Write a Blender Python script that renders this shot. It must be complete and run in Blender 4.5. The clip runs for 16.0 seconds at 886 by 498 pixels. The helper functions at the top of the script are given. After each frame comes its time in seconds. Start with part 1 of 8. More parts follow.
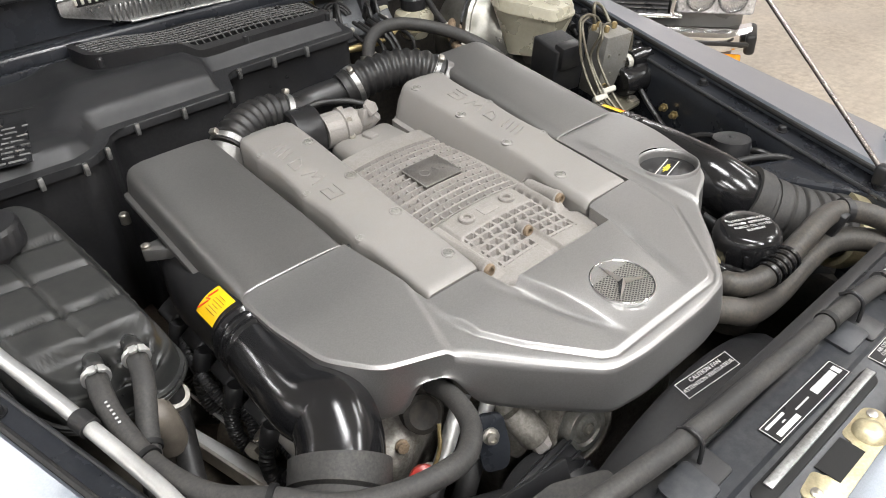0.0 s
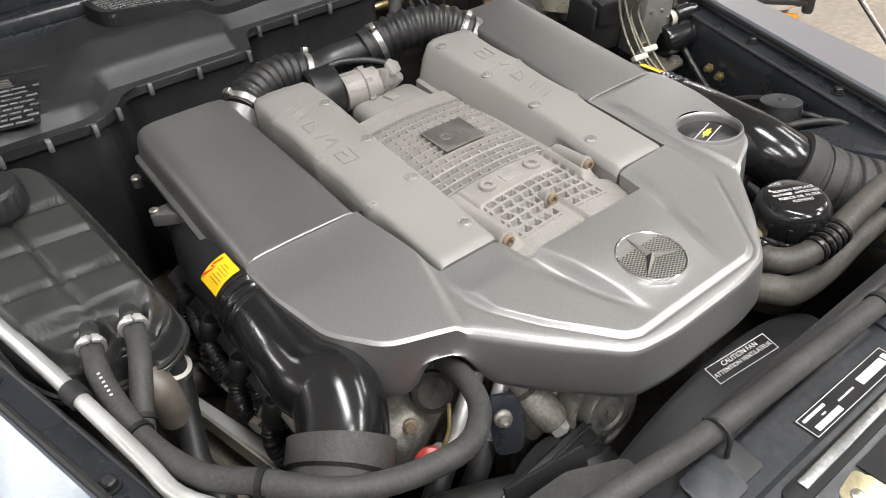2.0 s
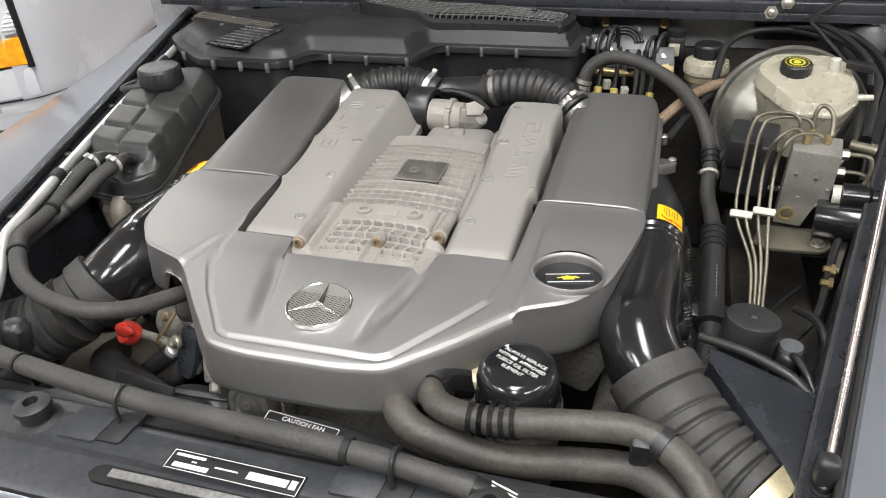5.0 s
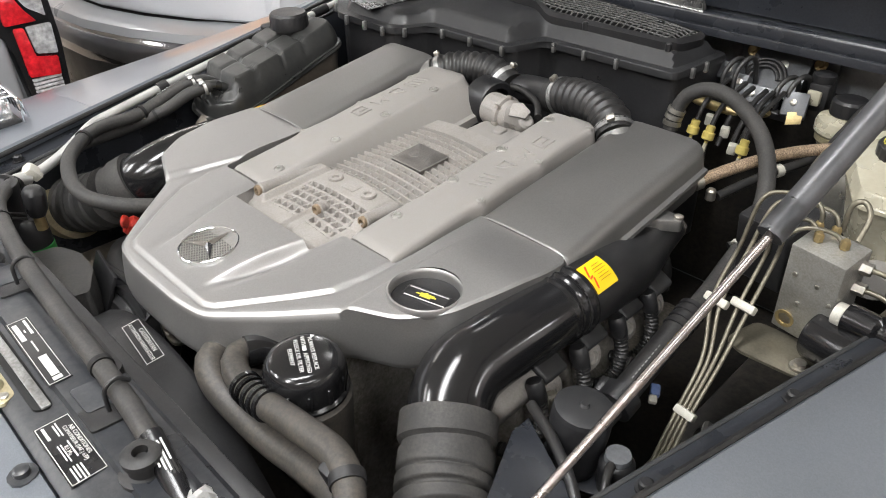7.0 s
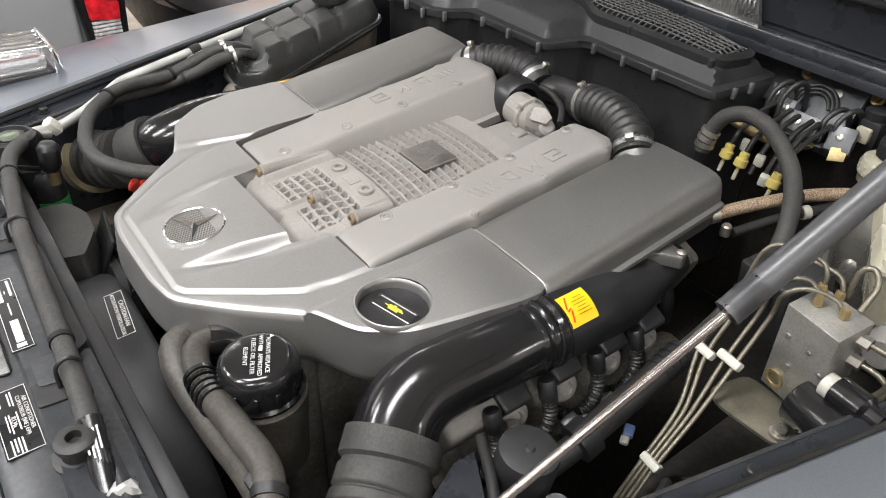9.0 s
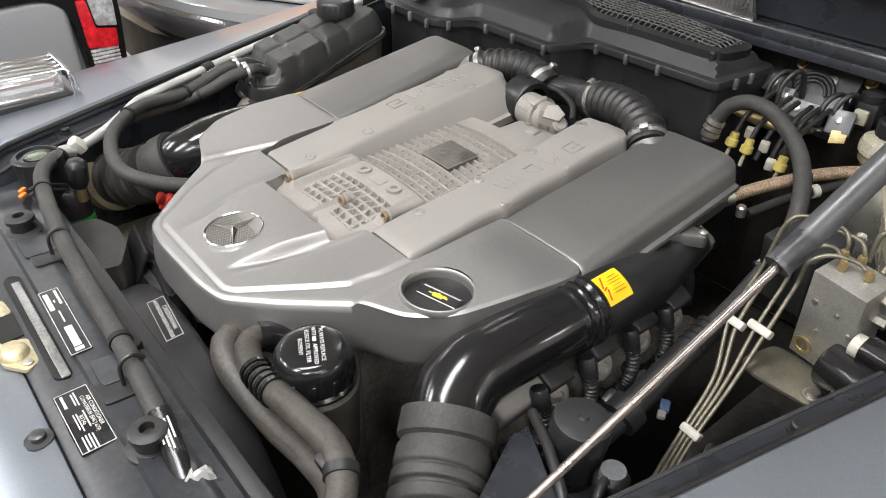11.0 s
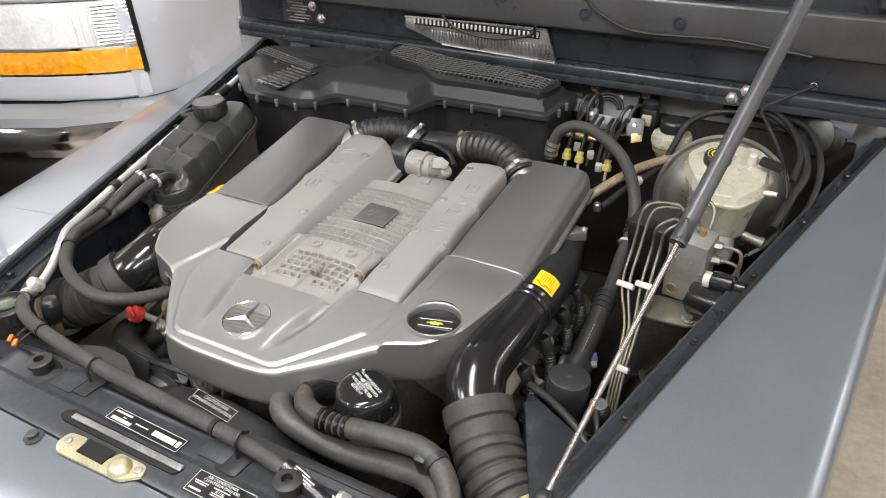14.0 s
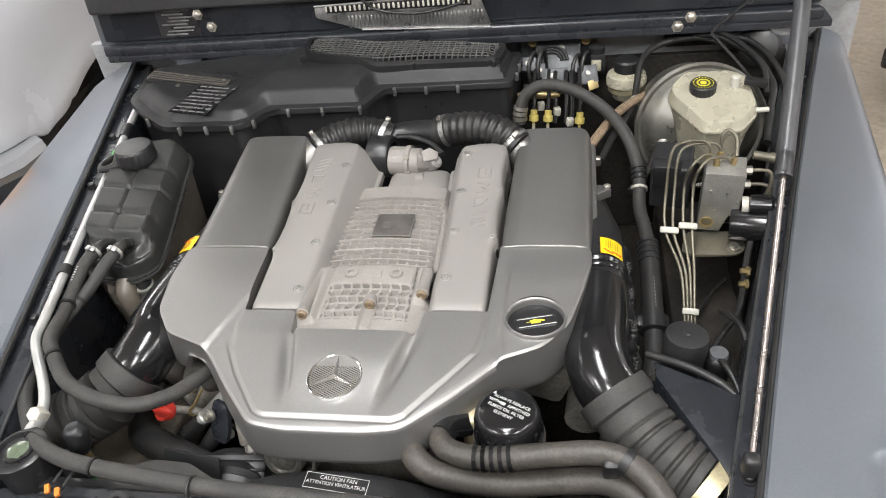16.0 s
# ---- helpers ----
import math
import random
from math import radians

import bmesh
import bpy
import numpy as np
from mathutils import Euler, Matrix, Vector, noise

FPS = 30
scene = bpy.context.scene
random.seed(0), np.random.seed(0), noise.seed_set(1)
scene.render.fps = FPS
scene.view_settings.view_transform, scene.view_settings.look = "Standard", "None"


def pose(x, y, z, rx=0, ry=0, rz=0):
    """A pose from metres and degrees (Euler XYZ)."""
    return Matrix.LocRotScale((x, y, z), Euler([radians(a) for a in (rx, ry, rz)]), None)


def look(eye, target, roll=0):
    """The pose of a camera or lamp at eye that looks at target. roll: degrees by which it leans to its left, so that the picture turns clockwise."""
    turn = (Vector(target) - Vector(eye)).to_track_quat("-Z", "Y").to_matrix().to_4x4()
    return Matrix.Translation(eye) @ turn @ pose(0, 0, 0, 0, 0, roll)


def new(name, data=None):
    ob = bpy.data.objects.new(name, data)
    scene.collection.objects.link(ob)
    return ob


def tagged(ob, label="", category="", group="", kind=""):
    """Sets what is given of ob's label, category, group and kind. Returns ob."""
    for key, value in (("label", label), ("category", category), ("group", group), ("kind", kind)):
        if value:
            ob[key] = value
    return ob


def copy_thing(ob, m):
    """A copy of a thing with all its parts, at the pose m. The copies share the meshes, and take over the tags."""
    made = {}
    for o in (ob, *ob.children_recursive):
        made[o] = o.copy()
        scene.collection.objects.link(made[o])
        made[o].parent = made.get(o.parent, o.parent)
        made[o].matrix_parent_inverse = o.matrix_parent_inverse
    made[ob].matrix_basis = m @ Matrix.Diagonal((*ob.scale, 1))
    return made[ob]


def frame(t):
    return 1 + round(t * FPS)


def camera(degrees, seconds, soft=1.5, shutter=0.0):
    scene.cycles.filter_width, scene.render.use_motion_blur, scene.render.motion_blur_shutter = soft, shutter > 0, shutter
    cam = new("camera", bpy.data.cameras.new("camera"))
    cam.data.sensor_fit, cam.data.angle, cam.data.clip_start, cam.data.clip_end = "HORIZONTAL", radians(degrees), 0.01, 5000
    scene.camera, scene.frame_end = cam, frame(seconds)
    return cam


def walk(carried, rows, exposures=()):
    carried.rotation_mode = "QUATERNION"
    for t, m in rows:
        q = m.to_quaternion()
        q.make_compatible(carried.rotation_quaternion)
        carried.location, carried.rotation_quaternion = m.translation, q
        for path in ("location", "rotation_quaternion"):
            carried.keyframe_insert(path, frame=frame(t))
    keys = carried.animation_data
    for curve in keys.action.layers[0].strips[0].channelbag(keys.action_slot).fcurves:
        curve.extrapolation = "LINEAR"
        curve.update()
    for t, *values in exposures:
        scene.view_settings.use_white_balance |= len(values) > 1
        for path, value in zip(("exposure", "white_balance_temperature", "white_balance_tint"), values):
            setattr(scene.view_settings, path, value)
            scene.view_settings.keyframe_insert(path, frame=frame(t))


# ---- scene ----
cam = camera(62.2, 16.0, 1.0)
PATH = [
    (0, (-0.624, -0.402, 1.634), (0.42, 0.84, 0.465), -2.5),
    (0.5, (-0.638, -0.375, 1.621), (0.472, 0.836, 0.481), -2.7),
    (1, (-0.639, -0.332, 1.611), (0.507, 0.85, 0.475), -2.5),
    (1.5, (-0.619, -0.311, 1.597), (0.505, 0.876, 0.444), -2.9),
    (2, (-0.566, -0.387, 1.602), (0.347, 0.891, 0.364), -4.4),
    (2.5, (-0.487, -0.528, 1.626), (0.269, 0.903, 0.45), -0.9),
    (3, (-0.344, -0.672, 1.624), (0.153, 0.907, 0.502), -1.1),
    (3.5, (-0.192, -0.652, 1.611), (0.086, 0.989, 0.502), -1.1),
    (4, (-0.026, -0.606, 1.607), (-0.03, 1.053, 0.489), -3.3),
    (4.5, (0.194, -0.637, 1.607), (-0.111, 1.007, 0.509), -3.4),
    (5, (0.375, -0.65, 1.595), (-0.142, 0.959, 0.525), -3.2),
    (5.2, (0.419, -0.606, 1.572), (-0.143, 0.988, 0.503), -2.2),
    (7.3, (0.843, -0.315, 1.6), (-0.409, 0.79, 0.5), -0.4),
    (7.5, (0.822, -0.284, 1.602), (-0.425, 0.823, 0.499), 1.3),
    (8, (0.818, -0.227, 1.629), (-0.422, 0.78, 0.427), 0.6),
    (8.5, (0.853, -0.227, 1.635), (-0.423, 0.749, 0.443), 2.2),
    (11, (0.85, -0.319, 1.619), (-0.423, 0.726, 0.484), 0.2),
    (11.5, (0.916, -0.363, 1.661), (-0.408, 0.686, 0.59), -0.6),
    (12, (0.902, -0.4, 1.721), (-0.296, 0.728, 0.583), 0.2),
    (12.5, (0.851, -0.501, 1.768), (-0.29, 0.704, 0.652), 0.1),
    (13, (0.815, -0.631, 1.794), (-0.212, 0.681, 0.688), -3.0),
    (13.5, (0.776, -0.665, 1.801), (-0.12, 0.752, 0.71), -2.6),
    (14, (0.783, -0.673, 1.82), (-0.059, 0.77, 0.72), -2.9),
    (14.5, (0.643, -0.696, 1.838), (0.048, 0.815, 0.671), -7.1),
    (15, (0.49, -0.768, 1.858), (-0.001, 0.751, 0.653), -9.9),
    (15.5, (0.392, -0.781, 1.86), (-0.025, 0.749, 0.641), -8.7),
    (16, (0.357, -0.701, 1.843), (-0.009, 0.851, 0.636), -8.1),
]
walk(cam, [(t, look(eye, target, roll)) for t, eye, target, roll in PATH])

# ---------------------------------------------------------------- light
world = bpy.data.worlds.new("garage_air")
scene.world = world
world.use_nodes = True
world.node_tree.nodes["Background"].inputs["Color"].default_value = (0.75, 0.77, 0.8, 1)
world.node_tree.nodes["Background"].inputs["Strength"].default_value = 0.025
# All out of view; the last two are added to brighten the side walls.
LIGHTS = [(-2.0, -2.6, 90, 82), (0.2, -2.6, 90, 82), (2.2, -2.6, 90, 82), (0.1, -0.5, 90, 80), (2.9, -0.9, 90, 40), (-3.6, -2.6, 90, 40),
          (-1.55, 2.7, 90, 22), (-3.2, 4.9, 0, 75), (-4.7, 4.3, 90, 65), (5.4, -0.4, 90, 40), (-4.9, 0.2, 90, 24), (6.7, 4.6, 90, 90), (-6.8, 2.6, 90, 42)]
for x, y, turn, watts in LIGHTS:
    la = bpy.data.lights.new("tube_glow", "AREA")
    la.shape, la.size, la.size_y, la.energy, la.color = "RECTANGLE", 1.45, 0.5, watts * 1.06, (0.985, 0.99, 1.0)
    new("tube_glow", la).matrix_world = pose(x, y, 3.64, 0, 0, turn)

# ---------------------------------------------------------------- helpers
PI = math.pi
HOME = {}


def thing(name, at, label, category, group="", kind=""):
    """An empty at a thing's base, which carries its parts."""
    ob = new(name)
    ob.empty_display_size = 0.05
    ob.location = at
    HOME[ob.name] = Vector(at)
    return tagged(ob, label, category, group, kind)


def part(name, bm, material, parent=None, label="", angle=38, flat=False):
    """Links a bmesh in world metres as one mesh object, its origin at its foot."""
    bm.verts.ensure_lookup_table()
    lo = [min(v.co[i] for v in bm.verts) for i in range(3)]
    hi = [max(v.co[i] for v in bm.verts) for i in range(3)]
    c = Vector(((lo[0] + hi[0]) / 2, (lo[1] + hi[1]) / 2, lo[2]))
    bmesh.ops.translate(bm, verts=bm.verts, vec=-c)
    bmesh.ops.recalc_face_normals(bm, faces=bm.faces)
    me = bpy.data.meshes.new(name)
    bm.to_mesh(me)
    bm.free()
    if not flat:
        for p in me.polygons:
            p.use_smooth = True
        me.set_sharp_from_angle(angle=radians(angle))
    me.materials.append(material)
    ob = new(name, me)
    ob.location = c
    HOME[ob.name] = c
    if parent is not None:
        ob.parent = parent
        ob.location = c - HOME[parent.name]
    if label:
        ob["label"] = label
    return ob


def solo(name, bm, material, label, category, group="", kind="", angle=38):
    return tagged(part(name, bm, material, None, "", angle), label, category, group, kind)


def smooth(a, b, x):
    t = min(1.0, max(0.0, (x - a) / (b - a)))
    return t * t * (3 - 2 * t)


def spline(pts, n=8):
    """Catmull-Rom through the points."""
    p = [Vector(q) for q in pts]
    if len(p) == 2:
        return [p[0].lerp(p[1], i / n) for i in range(n + 1)]
    p = [p[0] * 2 - p[1]] + p + [p[-1] * 2 - p[-2]]
    out = []
    for i in range(1, len(p) - 2):
        a, b, c, d = p[i - 1:i + 3]
        for k in range(n):
            t = k / n
            out.append(0.5 * (2 * b + (c - a) * t + (2 * a - 5 * b + 4 * c - d) * t * t + (3 * b - a - 3 * c + d) * t ** 3))
    out.append(p[-2].copy())
    return out


def sweep(bm, line, radius, segs=14, caps=True, squash=1.0):
    """A tube along a fine line; radius is a number or a function of the length run, in metres, and of the share run."""
    total = sum((line[i + 1] - line[i]).length for i in range(len(line) - 1))
    run, rings, up = 0.0, [], None
    for i, p in enumerate(line):
        t = (line[min(i + 1, len(line) - 1)] - line[max(i - 1, 0)]).normalized()
        if i:
            run += (p - line[i - 1]).length
        if up is None:
            up = Vector((0, 0, 1)) if abs(t.z) < 0.9 else Vector((0, 1, 0))
        up = (up - t * up.dot(t)).normalized()
        side = t.cross(up)
        r = radius(run, run / total) if callable(radius) else radius
        rings.append([bm.verts.new(p + (side * math.cos(a) + up * math.sin(a) * squash) * r) for a in (2 * PI * k / segs for k in range(segs))])
    for a, b in zip(rings, rings[1:]):
        for k in range(segs):
            bm.faces.new((a[k], a[(k + 1) % segs], b[(k + 1) % segs], b[k]))
    if caps:
        bm.faces.new(rings[0])
        bm.faces.new(rings[-1])
    return bm


def resample(line, step):
    out, need = [line[0].copy()], step
    for a, b in zip(line, line[1:]):
        d, pos = (b - a).length, 0.0
        while d - pos >= need:
            pos += need
            out.append(a.lerp(b, pos / d))
            need = step
        need -= d - pos
    if (out[-1] - line[-1]).length > step * 0.2:
        out.append(line[-1].copy())
    return out


def tube(pts, radius, segs=14, n=8, caps=True, step=None, squash=1.0):
    line = spline(pts, n)
    if step:
        line = resample(line, step)
    return sweep(bmesh.new(), line, radius, segs, caps, squash)


def facing(at, axis, roll=0):
    """The turn that lays z along axis, at a place."""
    q = Vector(axis).normalized().to_track_quat("Z", "Y")
    return Matrix.Translation(at) @ q.to_matrix().to_4x4() @ Matrix.Rotation(radians(roll), 4, "Z")


def lathe(profile, m=Matrix(), segs=28, bm=None, wave=None):
    """A turned body from (radius, height) pairs, closed at both ends. wave(a) scales the radius by the angle."""
    bm = bm or bmesh.new()
    rings = []
    for r, z in profile:
        rings.append([bm.verts.new(m @ Vector((math.cos(a) * r * (wave(a, z) if wave else 1), math.sin(a) * r * (wave(a, z) if wave else 1), z)))
                      for a in (2 * PI * k / segs for k in range(segs))])
    for a, b in zip(rings, rings[1:]):
        for k in range(segs):
            bm.faces.new((a[k], a[(k + 1) % segs], b[(k + 1) % segs], b[k]))
    for ring in (rings[0], rings[-1]):
        bm.faces.new(ring)
    return bm


def box(size, m=Matrix(), bevel=0.003, segs=2, bm=None):
    """A bevelled block centred on m."""
    bm = bm or bmesh.new()
    b = bmesh.new()
    bmesh.ops.create_cube(b, size=1.0)
    bmesh.ops.scale(b, vec=size, verts=b.verts)
    if bevel:
        bmesh.ops.bevel(b, geom=b.edges[:], offset=min(bevel, min(size) * 0.45), segments=segs, affect="EDGES", profile=0.5)
    merge(bm, b, m)
    return bm


def merge(bm, b, m=Matrix()):
    """Adds b, moved by m, to bm and frees it."""
    at = {}
    for v in b.verts:
        at[v] = bm.verts.new(m @ v.co)
    for f in b.faces:
        try:
            bm.faces.new([at[v] for v in f.verts])
        except ValueError:
            pass
    b.free()
    return bm


def prism(outline, z0, z1, bevel=0.004, segs=2, bm=None, m=Matrix(), top=None):
    """An outline in plan raised from z0 to z1, its edges rounded. top(x, y) may add height to the upper face."""
    bm = bm or bmesh.new()
    b = bmesh.new()
    low = [b.verts.new((x, y, z0)) for x, y in outline]
    high = [b.verts.new((x, y, z1 + (top(x, y) if top else 0))) for x, y in outline]
    n = len(outline)
    b.faces.new(low[::-1])
    lid = b.faces.new(high)
    for i in range(n):
        b.faces.new((low[i], low[(i + 1) % n], high[(i + 1) % n], high[i]))
    if bevel:
        edges = [e for e in b.edges if e.verts[0] in high or e.verts[1] in high]
        bmesh.ops.bevel(b, geom=edges, offset=bevel, segments=segs, affect="EDGES", profile=0.5, clamp_overlap=True)
    merge(bm, b, m)
    return bm


def rounded(points, radius=0.01, n=4):
    """An outline with its corners rounded."""
    out, k = [], len(points)
    for i in range(k):
        a, b, c = Vector(points[i - 1]), Vector(points[i]), Vector(points[(i + 1) % k])
        r = min(radius, (a - b).length * 0.45, (c - b).length * 0.45)
        p, q = b + (a - b).normalized() * r, b + (c - b).normalized() * r
        for j in range(n + 1):
            t = j / n
            s = p * (1 - t) ** 2 + b * 2 * t * (1 - t) + q * t * t
            out.append((s.x, s.y))
    return out


def sheet(xs, ys, height, bm=None):
    """A height field over a grid, with no thickness of its own."""
    bm = bm or bmesh.new()
    rows = [[bm.verts.new((x, y, height(x, y))) for x in xs] for y in ys]
    for a, b in zip(rows, rows[1:]):
        for i in range(len(xs) - 1):
            bm.faces.new((a[i], a[i + 1], b[i + 1], b[i]))
    return bm


def span(a, b, n):
    return [a + (b - a) * i / n for i in range(n + 1)]


def edge_distance(x, y, outline):
    """Signed distance from a closed outline, plus inside."""
    best, inside, n = 1e9, False, len(outline)
    for i in range(n):
        (ax, ay), (bx, by) = outline[i], outline[(i + 1) % n]
        dx, dy = bx - ax, by - ay
        t = max(0.0, min(1.0, ((x - ax) * dx + (y - ay) * dy) / (dx * dx + dy * dy + 1e-12)))
        best = min(best, math.hypot(x - ax - t * dx, y - ay - t * dy))
        if (ay > y) != (by > y) and x < (bx - ax) * (y - ay) / (by - ay) + ax:
            inside = not inside
    return best if inside else -best


def words(text, size, m, depth=0.0002):
    """Writing as a thin mesh in the built-in font, centred on m."""
    cu = bpy.data.curves.new("lettering", "FONT")
    cu.body, cu.size, cu.extrude, cu.align_x, cu.align_y = text, size, depth, "CENTER", "CENTER"
    ob = new("lettering", cu)
    bpy.context.view_layer.update()
    me = bpy.data.meshes.new_from_object(ob.evaluated_get(bpy.context.evaluated_depsgraph_get()))
    b = bmesh.new()
    b.from_mesh(me)
    bpy.data.objects.remove(ob)
    bpy.data.meshes.remove(me)
    return merge(bmesh.new(), b, m)


def bars(rows, m, bm=None, depth=0.0004):
    """Plain bars (x, y, width, height) lying on m."""
    bm = bm or bmesh.new()
    for x, y, w, h in rows:
        box((w, h, depth), m @ Matrix.Translation((x, y, depth / 2)), 0, bm=bm)
    return bm


# ---------------------------------------------------------------- materials
def mat(name, base, rough=0.5, metal=0.0, grain=0.15, scale=220.0, bump=0.15, blotch=0.12, blotch_scale=9.0, dirt=None, dirt_amount=0.0,
        coat=0.0, rough_var=0.12, piece=0.0, transmission=0.0, flake=0.0, dirt_scale=6.0, specular=0.5):
    """A surface with variation at two scales, optional dirt in patches, relief and clear coat."""
    m = bpy.data.materials.new(name)
    m.use_nodes = True
    nt = m.node_tree
    nodes, links = nt.nodes, nt.links
    b = nodes["Principled BSDF"]
    co = nodes.new("ShaderNodeTexCoord")
    geo = nodes.new("ShaderNodeNewGeometry")

    def tex(s, detail=4.0, rough_=0.6):
        t = nodes.new("ShaderNodeTexNoise")
        t.inputs["Scale"].default_value, t.inputs["Detail"].default_value, t.inputs["Roughness"].default_value = s, detail, rough_
        links.new(geo.outputs["Position"], t.inputs["Vector"])
        return t.outputs["Fac"]

    def remap(src, lo, hi, a=0.3, c=0.7):
        r = nodes.new("ShaderNodeMapRange")
        r.inputs[1].default_value, r.inputs[2].default_value, r.inputs[3].default_value, r.inputs[4].default_value = a, c, lo, hi
        links.new(src, r.inputs[0])
        return r.outputs[0]

    def times(u, v):
        k = nodes.new("ShaderNodeMath")
        k.operation = "MULTIPLY"
        links.new(u, k.inputs[0])
        links.new(v, k.inputs[1])
        return k.outputs[0]

    fine, wide = tex(scale), tex(blotch_scale, 5.0)
    shade = times(remap(fine, 1 - grain, 1 + grain), remap(wide, 1 - blotch, 1 + blotch))
    if piece:
        info = nodes.new("ShaderNodeObjectInfo")
        shade = times(shade, remap(info.outputs["Random"], 1 - piece, 1 + piece, 0, 1))
    if flake:
        v = nodes.new("ShaderNodeTexVoronoi")
        v.inputs["Scale"].default_value = 900.0
        links.new(geo.outputs["Position"], v.inputs["Vector"])
        sep = nodes.new("ShaderNodeSeparateColor")
        links.new(v.outputs["Color"], sep.inputs[0])
        shade = times(shade, remap(sep.outputs[0], 1 - flake, 1 + flake, 0, 1))
    mix = nodes.new("ShaderNodeVectorMath")
    mix.operation = "SCALE"
    mix.inputs[0].default_value = base
    links.new(shade, mix.inputs["Scale"])
    colour = mix.outputs[0]
    if dirt:
        d = nodes.new("ShaderNodeMix")
        d.data_type = "RGBA"
        links.new(remap(times(tex(dirt_scale, 8.0, 0.7), remap(tex(dirt_scale * 14, 4.0), 0.6, 1.4)), 0.0, dirt_amount, 0.35, 0.75), d.inputs[0])
        links.new(colour, d.inputs[6])
        d.inputs[7].default_value = (*dirt, 1)
        colour = d.outputs[2]
    links.new(colour, b.inputs["Base Color"])
    links.new(remap(wide, max(0.02, rough - rough_var), min(1.0, rough + rough_var)), b.inputs["Roughness"])
    b.inputs["Metallic"].default_value = metal
    b.inputs["Coat Weight"].default_value = coat
    b.inputs["Coat Roughness"].default_value = 0.06
    b.inputs["Transmission Weight"].default_value = transmission
    b.inputs["Specular IOR Level"].default_value = specular
    if bump:
        bp = nodes.new("ShaderNodeBump")
        bp.inputs["Strength"].default_value, bp.inputs["Distance"].default_value = bump, 0.0006
        links.new(fine, bp.inputs["Height"])
        links.new(bp.outputs[0], b.inputs["Normal"])
    return m


def lamp_mat(name, colour, strength):
    m = bpy.data.materials.new(name)
    m.use_nodes = True
    b = m.node_tree.nodes["Principled BSDF"]
    b.inputs["Base Color"].default_value = (*colour, 1)
    b.inputs["Emission Color"].default_value = (*colour, 1)
    b.inputs["Emission Strength"].default_value = strength
    return m


def glass_mat(name, colour, rough=0.05, transmission=0.9):
    m = bpy.data.materials.new(name)
    m.use_nodes = True
    b = m.node_tree.nodes["Principled BSDF"]
    b.inputs["Base Color"].default_value = (*colour, 1)
    b.inputs["Roughness"].default_value = rough
    b.inputs["Transmission Weight"].default_value = transmission
    b.inputs["IOR"].default_value = 1.45
    return m


SILVER = mat("silver_paint", (0.325, 0.319, 0.312), 0.45, 0.86, 0.02, 500, 0.03, 0.03, 5, flake=0.06, rough_var=0.03)
GRAPHITE = mat("graphite_paint", (0.215, 0.210, 0.204), 0.44, 0.8, 0.03, 600, 0.05, 0.05, 6, flake=0.07, rough_var=0.05)
CAST = mat("cast_aluminium", (0.262, 0.249, 0.236), 0.62, 0.35, 0.07, 700, 0.35, 0.05, 12, dirt=(0.25, 0.225, 0.195), dirt_amount=0.22)
CAST_DIRTY = mat("weathered_cast_aluminium", (0.290, 0.273, 0.256), 0.66, 0.3, 0.12, 700, 0.5, 0.08, 25, dirt=(0.17, 0.145, 0.12), dirt_amount=0.35, dirt_scale=22)
ENGINE = mat("oily_engine_metal", (0.27, 0.255, 0.23), 0.5, 0.35, 0.25, 120, 0.4, 0.3, 14, dirt=(0.085, 0.07, 0.05), dirt_amount=0.7, dirt_scale=16)
PLASTIC = mat("black_plastic", (0.012, 0.012, 0.0132), 0.38, 0, 0.25, 900, 0.25, 0.2, 10, dirt=(0.05, 0.048, 0.044), dirt_amount=0.2, dirt_scale=14, specular=0.45)
PLASTIC_TEX = mat("grained_black_plastic", (0.0145, 0.0148, 0.016), 0.48, 0, 0.2, 1100, 0.45, 0.12, 8, dirt=(0.05, 0.049, 0.047), dirt_amount=0.2, specular=0.42)
GLOSS = mat("glossy_black_plastic", (0.0085, 0.0085, 0.0092), 0.16, 0, 0.1, 700, 0.004, 0.1, 12, dirt=(0.03, 0.028, 0.025), dirt_amount=0.06, rough_var=0.05, specular=0.5)
RUBBER = mat("black_rubber", (0.0115, 0.0115, 0.012), 0.44, 0, 0.25, 800, 0.25, 0.2, 15, dirt=(0.055, 0.05, 0.044), dirt_amount=0.3, dirt_scale=18, specular=0.45)
HOSE = mat("grey_rubber_hose", (0.030, 0.0295, 0.029), 0.6, 0, 0.18, 900, 0.3, 0.15, 14, dirt=(0.09, 0.083, 0.074), dirt_amount=0.4, dirt_scale=20, specular=0.35)
TANK = mat("dark_tank_plastic", (0.022, 0.0225, 0.022), 0.38, 0, 0.1, 700, 0.15, 0.12, 12, dirt=(0.06, 0.058, 0.052), dirt_amount=0.25, specular=0.4)
TANK_LOW = mat("tan_tank_plastic", (0.125, 0.108, 0.088), 0.42, 0, 0.10, 500, 0.15, 0.2, 12, dirt=(0.05, 0.044, 0.036), dirt_amount=0.5)
BAY = mat("black_bay_paint", (0.0185, 0.0205, 0.0250), 0.30, 0, 0.25, 300, 0.06, 0.25, 8, dirt=(0.035, 0.033, 0.03), dirt_amount=0.12, rough_var=0.12, specular=0.4)
DARK = mat("grimy_dark_metal", (0.016, 0.015, 0.014), 0.6, 0.1, 0.3, 160, 0.4, 0.3, 12, dirt=(0.06, 0.05, 0.04), dirt_amount=0.6, specular=0.3)
